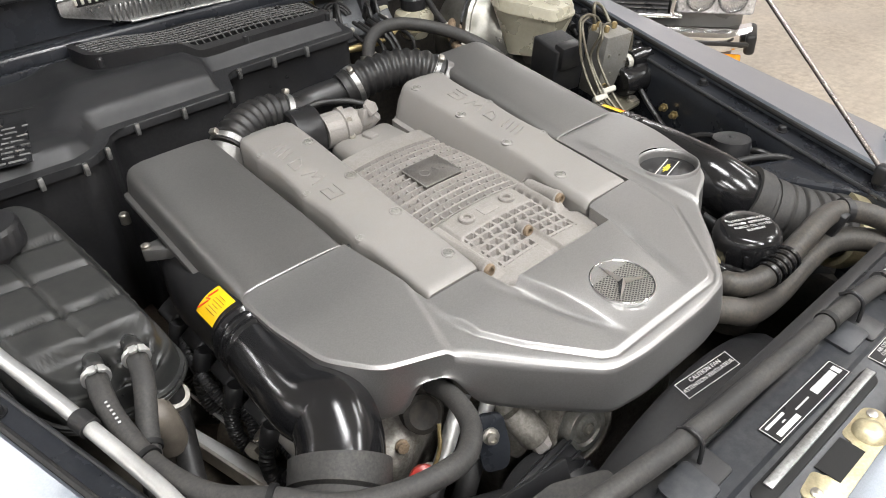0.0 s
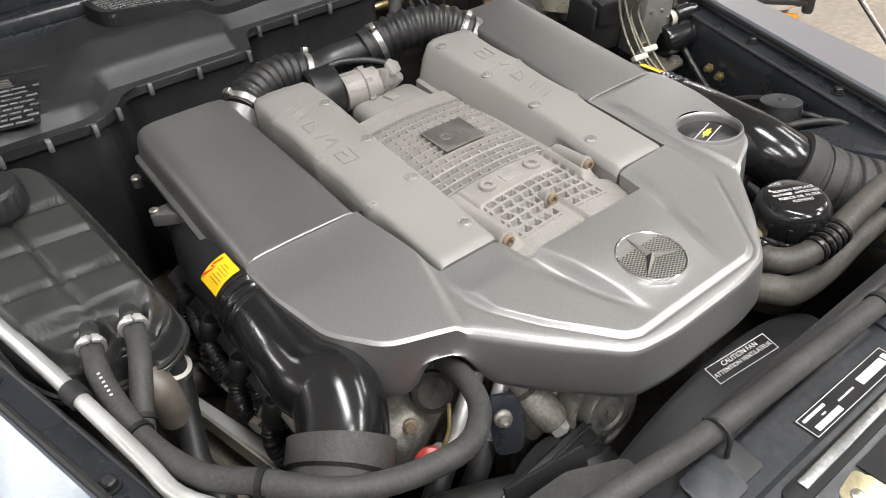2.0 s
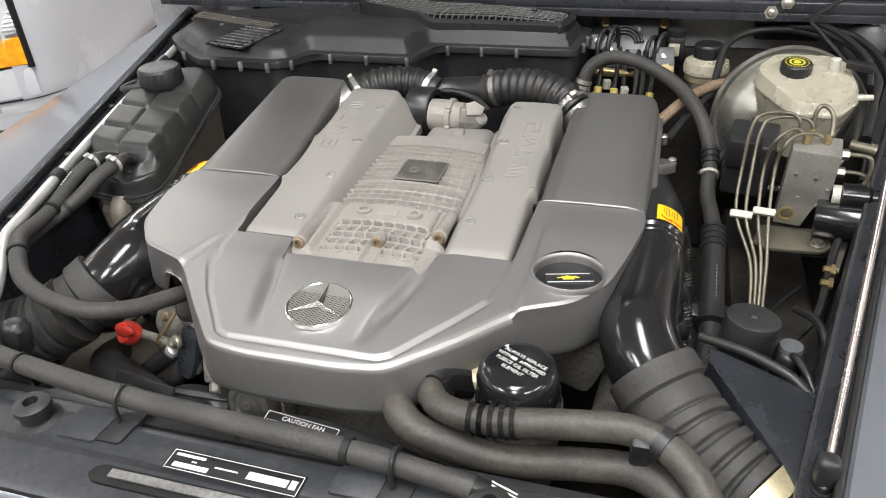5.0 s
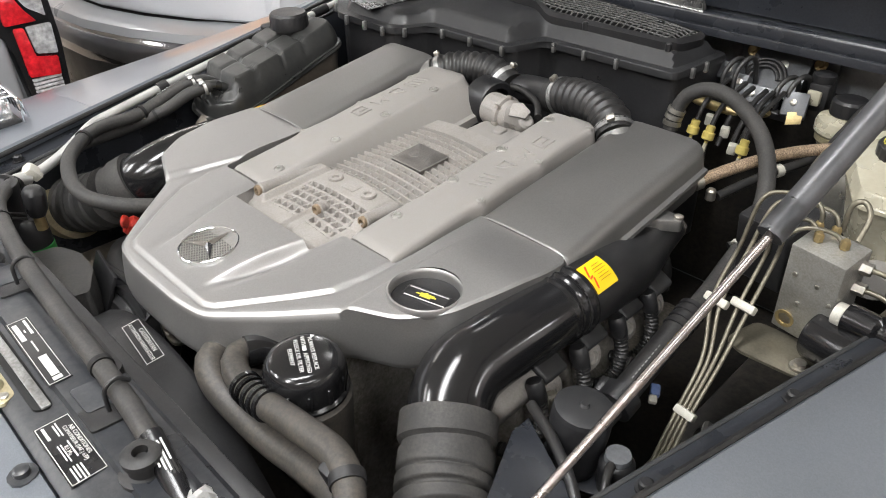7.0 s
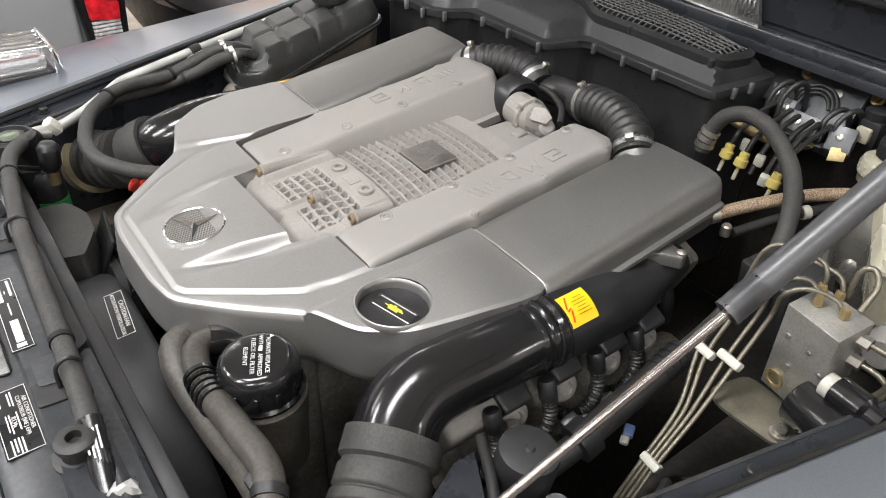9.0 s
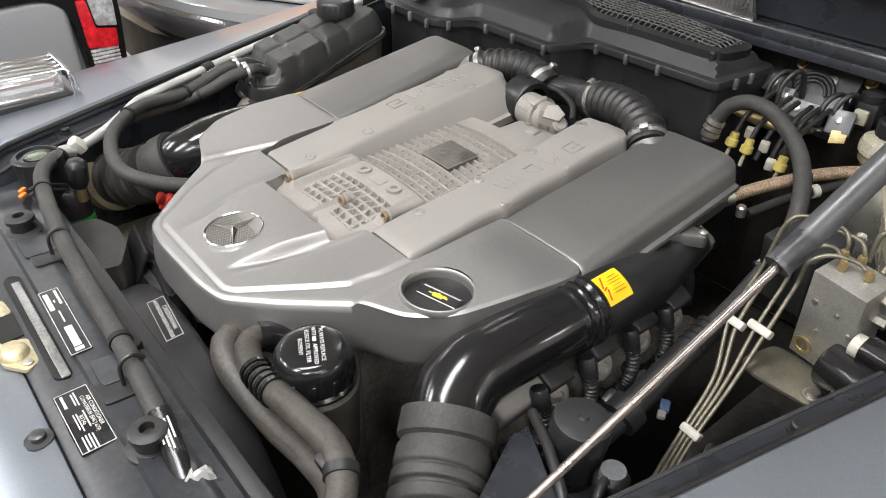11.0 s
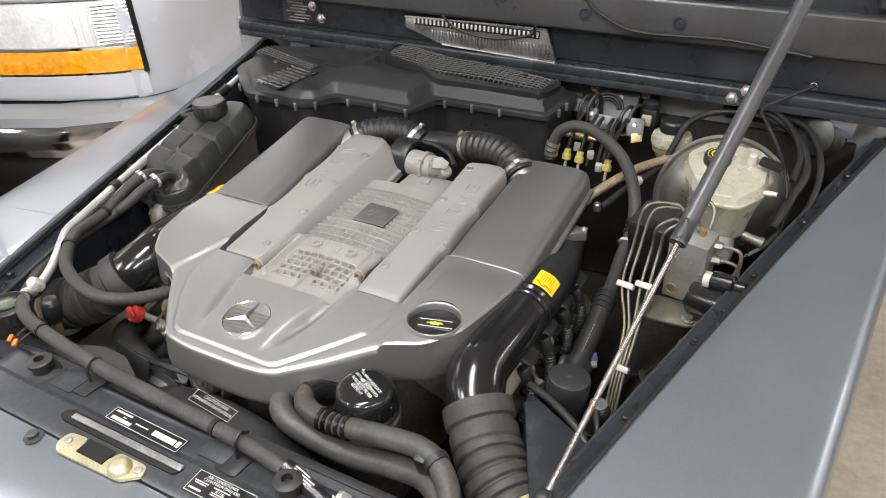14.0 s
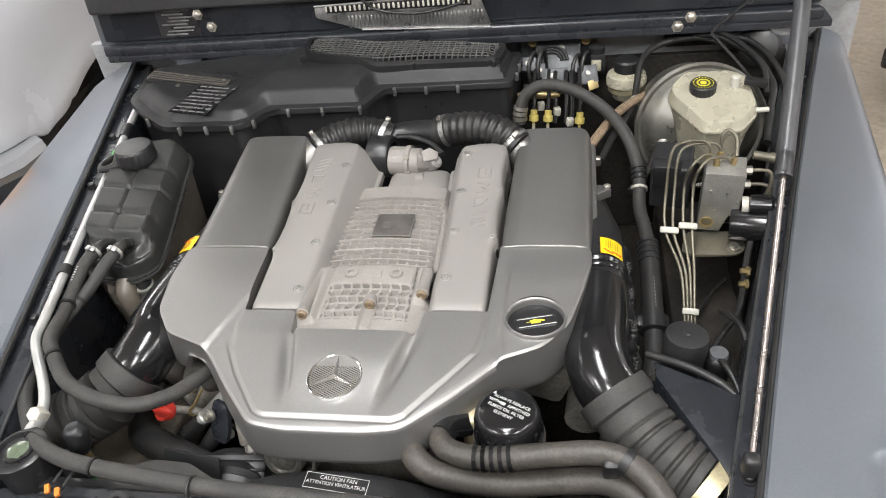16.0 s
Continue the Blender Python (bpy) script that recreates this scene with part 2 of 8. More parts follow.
PAINT = mat("blue_grey_car_paint", (0.235, 0.258, 0.292), 0.33, 0.7, 0.02, 400, 0.0, 0.04, 4, coat=0.4, flake=0.06, rough_var=0.04)
CHROME = mat("chrome", (0.75, 0.75, 0.75), 0.12, 1.0, 0.05, 300, 0.02, 0.05, 20, rough_var=0.05)
STEEL = mat("zinc_steel", (0.45, 0.43, 0.39), 0.38, 0.9, 0.12, 300, 0.1, 0.12, 25, dirt=(0.2, 0.16, 0.1), dirt_amount=0.3)
BLOCK = mat("machined_aluminium", (0.31, 0.305, 0.285), 0.42, 0.6, 0.1, 500, 0.15, 0.1, 20, dirt=(0.15, 0.135, 0.10), dirt_amount=0.45, dirt_scale=22)
ALUPIPE = mat("aluminium_pipe", (0.60, 0.60, 0.585), 0.38, 0.7, 0.06, 400, 0.05, 0.08, 20)
LINE = mat("olive_brake_pipe", (0.155, 0.142, 0.108), 0.42, 0.6, 0.12, 300, 0.1, 0.15, 30)
YELLOWZINC = mat("yellow_zinc_steel", (0.52, 0.46, 0.30), 0.42, 0.7, 0.15, 300, 0.1, 0.15, 25)
BRASS = mat("brass", (0.36, 0.28, 0.14), 0.4, 0.8, 0.15, 300, 0.1, 0.15, 20)
RUST = mat("rusty_bolt", (0.22, 0.165, 0.11), 0.6, 0.4, 0.25, 500, 0.3, 0.2, 60)
BOOSTER = mat("pale_zinc_plate", (0.21, 0.205, 0.185), 0.34, 0.75, 0.08, 300, 0.05, 0.15, 10, dirt=(0.11, 0.095, 0.07), dirt_amount=0.4)
MILKY = mat("milky_plastic", (0.52, 0.49, 0.385), 0.28, 0, 0.03, 300, 0.03, 0.08, 14, dirt=(0.33, 0.29, 0.18), dirt_amount=0.35, dirt_scale=9, transmission=0.35)
WHITE = mat("white_plastic", (0.47, 0.455, 0.40), 0.45, 0, 0.08, 300, 0.05, 0.1, 20, dirt=(0.2, 0.18, 0.14), dirt_amount=0.35, dirt_scale=40)
YELLOW = mat("yellow_label", (0.80, 0.50, 0.01), 0.4, 0, 0.03, 300, 0.0, 0.04, 30)
YELLOW_INK = mat("yellow_ink", (0.60, 0.55, 0.05), 0.5, 0, 0.05, 300, 0.0)
AMBERVALVE = mat("yellow_valve_plastic", (0.52, 0.42, 0.12), 0.4, 0, 0.08, 300, 0.0, transmission=0.2)
RED = mat("red_plastic", (0.38, 0.028, 0.018), 0.42, 0, 0.08, 300, 0.05, 0.15, 40)
RED_INK = mat("red_ink", (0.70, 0.04, 0.015), 0.5, 0, 0.05, 300, 0.0)
# Flat black: ties and seals, and fills that stand in for dark openings.
FLAT_BLACK = mat("flat_black", (0.008, 0.008, 0.008), 0.55, 0, 0.05, 300, 0.0, specular=0.3)
WHITE_INK = mat("white_ink", (0.62, 0.62, 0.60), 0.5, 0, 0.12, 300, 0.0, dirt=(0.08, 0.08, 0.08), dirt_amount=0.35, dirt_scale=60)
STICKER = mat("black_sticker", (0.010, 0.010, 0.011), 0.3, 0, 0.1, 400, 0.02)
GREEN = mat("green_plastic", (0.05, 0.35, 0.08), 0.4, 0, 0.1, 300, 0.05)
BLUE = mat("blue_plastic", (0.10, 0.15, 0.30), 0.4, 0, 0.1, 300, 0.05)
SCREEN = mat("dusty_screen_plastic", (0.050, 0.050, 0.048), 0.5, 0, 0.2, 500, 0.1, 0.15, 20, dirt=(0.10, 0.095, 0.088), dirt_amount=0.3)
BRAID = mat("braided_hose", (0.30, 0.22, 0.15), 0.5, 0.4, 0.7, 420, 0.7, 0.25, 90)
SATIN = mat("satin_black_paint", (0.032, 0.033, 0.035), 0.34, 0.1, 0.15, 300, 0.06, 0.2, 8, dirt=(0.07, 0.068, 0.064), dirt_amount=0.3, rough_var=0.08)
VENTMETAL = mat("dull_vent_metal", (0.36, 0.36, 0.355), 0.34, 0.8, 0.1, 300, 0.1, 0.25, 12, dirt=(0.1, 0.095, 0.085), dirt_amount=0.5, dirt_scale=14)
# The bright rod's dark brown reflection is put into its colour.
ROD = mat("dark_strut_steel", (0.22, 0.20, 0.19), 0.28, 0.9, 0.1, 200, 0.05, 0.2, 12, dirt=(0.12, 0.09, 0.07), dirt_amount=0.5, dirt_scale=12)
VALVEGREY = mat("grey_valve_metal", (0.10, 0.105, 0.112), 0.42, 0.2, 0.1, 300, 0.1, 0.2, 20, dirt=(0.045, 0.042, 0.04), dirt_amount=0.4, dirt_scale=20)
STRUTGREY = mat("satin_grey_strut_tube", (0.06, 0.061, 0.064), 0.38, 0.3, 0.1, 300, 0.05, 0.15, 12)
SUPPORT = mat("dusty_blue_black_paint", (0.020, 0.022, 0.026), 0.34, 0, 0.15, 500, 0.06, 0.2, 7, dirt=(0.075, 0.075, 0.074), dirt_amount=0.4, dirt_scale=9, rough_var=0.1)
DUSTYHOSE = mat("dusty_coolant_hose", (0.037, 0.0345, 0.0315), 0.5, 0, 0.2, 700, 0.3, 0.2, 14, dirt=(0.115, 0.098, 0.078), dirt_amount=0.5, dirt_scale=16, specular=0.4)
ORANGE = mat("orange_plastic", (0.62, 0.17, 0.02), 0.45, 0, 0.1, 300, 0.05)
FADED_INK = mat("faded_print", (0.20, 0.20, 0.195), 0.5, 0, 0.2, 300, 0.0, dirt=(0.03, 0.03, 0.03), dirt_amount=0.8, dirt_scale=50)

# ---------------------------------------------------------------- garage
FLOOR = mat("stained_concrete", (0.55, 0.485, 0.40), 0.45, 0, 0.08, 60, 0.2, 0.15, 2.2, dirt=(0.30, 0.25, 0.19), dirt_amount=0.6, dirt_scale=1.8, rough_var=0.15)
WALL = mat("garage_wall", (0.80, 0.745, 0.735), 0.8, 0, 0.04, 40, 0.2, 0.06, 1.5)
CEILING = mat("garage_ceiling", (0.55, 0.55, 0.54), 0.85, 0, 0.05, 30, 0.1, 0.08, 1.0)
TUBE_LIGHT = lamp_mat("fluorescent_tube", (1.0, 0.98, 0.95), 9.0)
tagged(part("floor", box((16, 16, 0.2), pose(0, 0, -0.1), 0), FLOOR), "beige concrete garage floor with dark stains", "floor", kind="structure")
tagged(part("ceiling", box((16, 16, 0.2), pose(0, 0, 3.9), 0), CEILING), "plain pale garage ceiling", "ceiling", kind="structure")
for wall, x, y, sx, sy in (("wall_north", 0, 7.9, 16, 0.2), ("wall_south", 0, -7.9, 16, 0.2), ("wall_east", 7.9, 0, 0.2, 15.6), ("wall_west", -7.9, 0, 0.2, 15.6)):
    tagged(part(wall, box((sx, sy, 3.8), pose(x, y, 1.9), 0), WALL), "plain pale painted garage wall", "wall", kind="structure")


def ceiling_light(x, y, turn):
    m = pose(x, y, 3.72, 0, 0, turn)
    ob = thing("ceiling_light", (x, y, 3.66), "unseen long white fluorescent ceiling light with four tubes", "light", "garage ceiling lights")
    part("housing", box((1.5, 0.56, 0.06), m @ pose(0, 0, 0.05), 0.01), WHITE, ob)
    for k in (-0.2, -0.07, 0.07, 0.2):
        part("tube", sweep(bmesh.new(), [m @ Vector((-0.72, k, 0)), m @ Vector((0.72, k, 0))], 0.018, 10), TUBE_LIGHT, ob)
    return ob


for x, y, turn, watts in LIGHTS:
    ceiling_light(x, y, turn)

# ---------------------------------------------------------------- the car's bay
GRAVE = -0.30        # y of the body's front face


def inner_r(y):
    return 0.613 + 0.2555 * y + 0.020 * y * y


def inner_l(y):
    return -(0.5725 + 0.272 * y)


def wing_z(side, y):
    """Heights of a wing's inner and outer edge."""
    if side > 0:
        return 1.021 + 0.0727 * y, 0.950 + 0.115 * y
    return 1.058 + 0.052 * y, 1.026


def fender(name, side, label):
    ob = thing(name, (side * 0.8, 0.4, 0.5), label, "car fender", "car fenders")
    inner = inner_r if side > 0 else inner_l
    bm = bmesh.new()
    ys = span(-0.36, 1.12, 24)
    rows = []
    for y in ys:
        xi = inner(y)
        xo = 0.875 + 0.086 * y if side > 0 else -(0.846 + 0.186 * y)
        zi, zo = wing_z(side, y)
        drop = 0.05 * smooth(-0.18, -0.36, y)
        row = [(xi, zi - 0.030), (xi, zi - 0.004), (xi + side * 0.004, zi)]
        row += [(xi + (xo - xi) * k, zi + (zo - zi) * k + 0.010 * k * (1 - k)) for k in (0.2, 0.4, 0.6, 0.8, 0.94)]
        row += [(xo, zo - 0.002), (xo + side * 0.008, zo - 0.012), (xo + side * 0.014, zo - 0.03), (xo + side * 0.02, zo - 0.2), (xo + side * 0.03, zo - 0.5)]
        rows.append([bm.verts.new((x, y, z - drop)) for x, z in row])
    for a, b in zip(rows, rows[1:]):
        for i in range(len(a) - 1):
            bm.faces.new((a[i], a[i + 1], b[i + 1], b[i]))
    part("panel", bm, PAINT, ob)
    if side < 0:
        y = 0.09
        zi, zo = wing_z(side, y)
        xa, xb = inner(y) - 0.004, -(0.846 + 0.186 * y) + 0.01
        part("seam", sweep(bmesh.new(), [Vector((xa + (xb - xa) * k, y, zi + (zo - zi) * k + 0.010 * k * (1 - k) - 0.0006)) for k in span(0, 1, 8)], 0.0016, 6), PAINT, ob, "thin panel seam")
    # the black rubber channel, then the flange with its bolts, then the wall of the bay
    rows, lip = [], []
    bm = bmesh.new()
    for y in ys:
        xi = inner(y) - side * 0.002
        zt = wing_z(side, y)[0] - 0.05 * smooth(-0.18, -0.36, y)
        row = [(xi, zt - 0.020), (xi - side * 0.006, zt - 0.024), (xi - side * 0.024, zt - 0.024), (xi - side * 0.033, zt - 0.026), (xi - side * 0.039, zt - 0.034), (xi - side * 0.042, zt - 0.06), (xi - side * 0.05, 0.55)]
        rows.append([bm.verts.new((x, y, z)) for x, z in row])
        lip.append(Vector((xi - side * 0.036, y, zt - 0.0275)))
    for a, b in zip(rows, rows[1:]):
        for i in range(len(a) - 1):
            bm.faces.new((a[i], a[i + 1], b[i + 1], b[i]))
    part("inner_wall", bm, BAY, ob, "black painted inner wing with a bolted flange")
    part("rubber_seal", sweep(bmesh.new(), [Vector((inner(y) - side * 0.0045, y, wing_z(side, y)[0] - 0.007 - 0.05 * smooth(-0.18, -0.36, y))) for y in ys], 0.005, 8), RUBBER, ob)
    part("lip", sweep(bmesh.new(), lip, 0.0035, 8), SATIN, ob, "satin black flange lip")
    for k in range(6):
        y = (-0.075 if side < 0 else -0.09) + k * 0.2
        at = (inner(y) - side * 0.018, y, wing_z(side, y)[0] - 0.024)
        part("bolt", lathe([(0.011, 0), (0.011, 0.002), (0.0075, 0.002), (0.0075, 0.009), (0.0055, 0.011)], Matrix.Translation(at), 12), PLASTIC, ob)
    return ob


fender("right_wing", -1, "blue-grey metallic car wing with black bolted inner flange")
fender("left_wing", 1, "glossy blue-grey metallic car wing beside the open bay")
# firewall and floor of the bay
tagged(part("bay_floor", box((1.7, 1.7, 0.05), pose(0, 0.35, 0.5), 0.0), DARK), "dark grimy underside of the engine bay", "floor", kind="structure")
fw = thing("firewall", (0, 1.12, 0.5), "grey painted firewall behind the engine", "firewall", kind="structure")
part("panel", box((2.0, 0.03, 0.66), pose(0, 1.13, 0.83), 0.004), mat("grey_primer", (0.30, 0.31, 0.32), 0.45, 0.2, 0.08, 200, 0.1, 0.12, 7, dirt=(0.12, 0.11, 0.1), dirt_amount=0.35), fw)
# Plain dark panel added to blacken the firewall below the cowl.
part("sound_pad", box((1.7, 0.02, 0.52), pose(0, 1.105, 0.80), 0.006), DARK, fw, "black panel over the lower firewall")
part("cowl_rail", prism([(-0.88, 1.00), (0.91, 1.00), (0.91, 1.14), (-0.88, 1.14)], 1.150, 1.166, 0.004), BAY, fw, "black cowl seam")
part("rubber_seal", tube([(-0.86, 1.035, 1.172), (-0.4, 1.035, 1.176), (0.4, 1.035, 1.172), (0.89, 1.035, 1.168)], 0.010, 10), RUBBER, fw)

# ---------------------------------------------------------------- bonnet, open
hood = thing("bonnet", (0, 1.06, 1.17), "raised car bonnet seen from its black underside", "car bonnet")
HM = pose(0, 1.02, 1.165, 84, 0, 0)      # its plane: x across, y up along the panel


def hp(x, y, z=0.0):
    return HM @ Matrix.Translation((x, y, z))


part("skin", box((1.86, 1.25, 0.012), hp(0.015, 0.64, -0.03), 0.004), PAINT, hood)
part("liner", box((1.78, 1.20, 0.012), hp(0, 0.63, -0.014), 0.006), BAY, hood, "black painted inner panel")
part("lower_rib", box((1.78, 0.030, 0.030), hp(0, 0.010, 0.0), 0.008, 3), BAY, hood)
# Greyer paint than the liner, standing in for what the rib reflects.
part("cross_rib", prism([(-0.89, 0.108), (0.89, 0.108), (0.89, 0.20), (-0.89, 0.20)], -0.008, 0.026, 0.009, 3, m=HM), SATIN, hood, "satin pressed rib, greyed for its reflection")
part("cross_rib", box((1.8, 0.06, 0.034), hp(0, 1.18, 0.0), 0.010, 3), SATIN, hood)
for x in (-0.85, -0.5, 0.5, 0.85):
    part("long_rib", box((0.07, 0.94, 0.028), hp(x, 0.68, 0.0), 0.010, 3), SATIN, hood)
for x in (-0.62, -0.36, 0.22, 0.44):
    part("plug", lathe([(0.016, 0), (0.016, 0.003), (0.011, 0.004), (0.009, 0.001)], hp(x, 0.152, 0.026), 20), BAY, hood)
vent = part("vent_panel", prism(rounded([(-0.285, 0.092), (-0.285, 0.066), (-0.170, 0.032), (0.150, 0.022), (0.120, 0.100)], 0.006), 0.0, 0.010, 0.003, m=HM), VENTMETAL, hood, "ribbed bare metal vent panel")
bm = bmesh.new()
for i in range(36):
    x = -0.20 + i * 0.0094
    box((0.0052, 0.034, 0.007), hp(x, 0.052 - 0.012 * (x + 0.2), 0.011) @ pose(0, 0, 0, 14), 0.002, 1, bm=bm)
part("corrugation", bm, VENTMETAL, vent)
part("vent_edge", sweep(bmesh.new(), [hp(x, y, 0.012).translation for x, y in ((-0.285, 0.094), (0.122, 0.102), (0.150, 0.022), (-0.170, 0.032))], 0.0028, 8), VENTMETAL, vent)
# White bars over a black strip put a dark grille's highlights into colour.
bm = bmesh.new()
for i in range(30):
    box((0.006, 0.014, 0.004), hp(-0.255 + i * 0.0122, 0.086, 0.012), 0.0015, 1, bm=bm)
part("louvre", bm, WHITE, vent, "slotted louvre with its highlights coloured white")
part("louvre_slot", box((0.36, 0.020, 0.003), hp(-0.075, 0.086, 0.0112), 0.001), FLAT_BLACK, vent)
part("cable", tube([hp(x, y, z).translation for x, y, z in ((-0.16, 0.112, 0.034), (-0.12, 0.078, 0.020), (-0.02, 0.066, 0.020), (0.08, 0.084, 0.020), (0.10, 0.112, 0.034))], 0.0035, 8), RUBBER, hood, "thin black washer hose")
part("cable", tube([hp(x, y, z).translation for x, y, z in ((0.20, 0.200, 0.032), (0.27, 0.150, 0.034), (0.36, 0.124, 0.034), (0.55, 0.128, 0.034), (0.72, 0.112, 0.034))], 0.0035, 8), RUBBER, hood, "thin black washer hose")
for x, y in ((0.578, 0.0), (0.606, 0.02), (-0.562, 0.062), (-0.592, 0.094)):
    part("bolt", lathe([(0.014, 0), (0.014, 0.004), (0.009, 0.004), (0.009, 0.011), (0.006, 0.013)], hp(x, y, 0.016), 6), STEEL, hood)
stk = part("sticker", box((0.115, 0.075, 0.0008), hp(-0.665, 0.072, -0.007), 0), STICKER, hood, "black sticker with faded lines of writing")
part("print", bars([(-0.010 + 0.012 * (k % 3), -0.030 + 0.0085 * k, 0.060 + 0.012 * (k % 2), 0.0035) for k in range(8)], hp(-0.665, 0.072, -0.0066)), FADED_INK, stk)
for x in (-0.66, 0.80):
    part("hinge", box((0.07, 0.05, 0.05), pose(x, 1.035, 1.13, 0, 0, 8), 0.006), PAINT, hood, "painted hinge plate")

wh = thing("washer_hose", (0.735, 1.04, 1.2), "thin black washer hose hanging from the bonnet", "hose")
part("hose", tube([(0.735, 1.035, 1.206), (0.69, 1.0, 1.186), (0.650, 0.965, 1.166), (0.665, 0.935, 1.150), (0.703, 0.88, 1.118), (0.735, 0.80, 1.085), (0.748, 0.74, 1.03), (0.74, 0.68, 0.96)], 0.0035, 8), RUBBER, wh)
part("eyelet", lathe([(0.010, 0), (0.011, 0.004), (0.007, 0.006), (0.005, 0.002)], facing((0.735, 1.038, 1.206), (0, -1, 0.1)), 18), STEEL, wh)

# gas strut that holds the bonnet
A, B = Vector((0.572, -0.085, 1.02)), Vector((0.642, 0.252, 1.268))
D = (B - A)
strut = thing("gas_strut", A, "chrome and black gas strut propping the bonnet", "gas strut")
part("rod", sweep(bmesh.new(), [A, A + D * 1.05], 0.0044, 12), ROD, strut)
part("cylinder", sweep(bmesh.new(), spline([A + D * 0.985, A + D * 1.01, A + D * 1.05, A + D * 2.6], 6), lambda s, u: 0.0125, 18), STRUTGREY, strut)
part("ball_joint", box((0.022, 0.022, 0.036), Matrix.Translation(A + Vector((0, 0, -0.006))), 0.007, 3), PLASTIC, strut)

# ---------------------------------------------------------------- radiator support and nose panel
sup = thing("radiator_support", (0, -0.24, 0.75), "dusty black radiator support panel with a slot and stickers", "radiator support")
ZS = 1.02
bm = bmesh.new()
profile = [(-0.172, ZS - 0.05), (-0.176, ZS - 0.010), (-0.182, ZS - 0.004), (-0.196, ZS - 0.003), (-0.200, ZS + 0.001), (-0.206, ZS + 0.007), (-0.214, ZS + 0.008), (-0.247, ZS + 0.008), (-0.2505, ZS + 0.001), (-0.290, ZS - 0.002), (-0.300, ZS - 0.008), (-0.304, ZS - 0.06)]
rows = []
for x in span(-0.44, 0.40, 40):
    k = smooth(-0.30, -0.42, x) * 0.03
    rows.append([bm.verts.new((x, y + k * 0.6, z - k)) for y, z in profile])
for a, b in zip(rows, rows[1:]):
    for i in range(len(a) - 1):
        bm.faces.new((a[i], a[i + 1], b[i + 1], b[i]))
part("top_panel", bm, SUPPORT, sup)
part("front_face", box((0.86, 0.02, 0.4), pose(-0.02, -0.165, 0.80), 0.003), PLASTIC, sup)
for x, y, z in ((-0.240, -0.222, 1.022), (0.270, -0.228, 1.020)):
    g = part("grommet", lathe([(0.026, 0), (0.026, 0.006), (0.017, 0.009), (0.016, 0.020), (0.020, 0.022), (0.020, 0.028), (0.015, 0.031), (0.008, 0.031), (0.007, 0.022)], Matrix.Translation((x, y, z)), 24), RUBBER, sup, "round rubber bonnet buffer")
nose = thing("nose_panel", (0, -0.34, 0.7), "blue-grey metallic front panel of the car", "car panel")
bm = bmesh.new()
rows = []
for x in span(-0.62, 0.62, 20):
    rows.append([bm.verts.new((x, y, z)) for y, z in ((-0.300, 1.000), (-0.303, 1.010), (-0.310, 1.012), (-0.36, 1.004), (-0.42, 0.985), (-0.455, 0.955), (-0.465, 0.90), (-0.468, 0.6))])
for a, b in zip(rows, rows[1:]):
    for i in range(len(a) - 1):
        bm.faces.new((a[i], a[i + 1], b[i + 1], b[i]))
part("panel", bm, PAINT, nose)
for x, y in ((-0.395, -0.290), (-0.270, -0.292), (-0.146, -0.294), (0.175, -0.294), (0.30, -0.292)):
    b8 = part("bolt", lathe([(0.015, 0), (0.015, 0.003), (0.0085, 0.004), (0.0085, 0.010), (0.006, 0.0115)], pose(x, y - 0.022, 1.010), 12), SUPPORT, nose, "dusty body bolt")
# folded tabs that hold the panel behind the hose
for x in (-0.176, 0.140):
    part("tab", prism(rounded([(x - 0.028, -0.240), (x + 0.022, -0.240), (x + 0.026, -0.196), (x - 0.022, -0.196)], 0.006), ZS + 0.007, ZS + 0.012, 0.002), SUPPORT, sup, "folded steel tab")
part("inner_ledge", prism(rounded([(-0.135, -0.198), (0.120, -0.198), (0.105, -0.176), (-0.128, -0.176)], 0.006), ZS - 0.012, ZS + 0.004, 0.003), PLASTIC, sup, "black foam ledge")
part("end_plate", prism(rounded([(-0.50, -0.262), (-0.41, -0.265), (-0.40, -0.185), (-0.46, -0.170), (-0.50, -0.19)], 0.012), 0.94, 0.992, 0.004), SUPPORT, sup)

# ---------------------------------------------------------------- engine cover
CX = 0.01


def top_z(y):
    return 1.050 + 0.052 * y


CREASE = rounded([(0.378, 0.303), (0.376, 0.26), (0.363, 0.195), (0.342, 0.121), (0.304, 0.074), (0.240, 0.046), (0.176, -0.021), (0.113, -0.077), (0.06, -0.085),
                  (-0.06, -0.086), (-0.113, -0.078), (-0.170, -0.016), (-0.230, 0.056), (-0.310, 0.086), (-0.350, 0.140), (-0.364, 0.22), (-0.366, 0.303)], 0.016, 4)
INNER = [(0.211, 0.31), (0.211, 0.150), (0.208, 0.105), (0.199, 0.060), (0.172, 0.022), (0.112, -0.056), (0.098, -0.063), (-0.092, -0.063), (-0.106, -0.056), (-0.158, 0.012), (-0.186, 0.060), (-0.196, 0.11), (-0.199, 0.31)]
WELL = (0.290, 0.133)


ROLL = [(x, y if y < 0.3 else 0.45) for x, y in CREASE]
OPENING = rounded([(-0.098, 0.092), (0.105, 0.092), (0.112, 0.143), (0.214, 0.146), (0.224, 0.33), (-0.206, 0.33), (-0.194, 0.143), (-0.104, 0.143)], 0.004, 2)


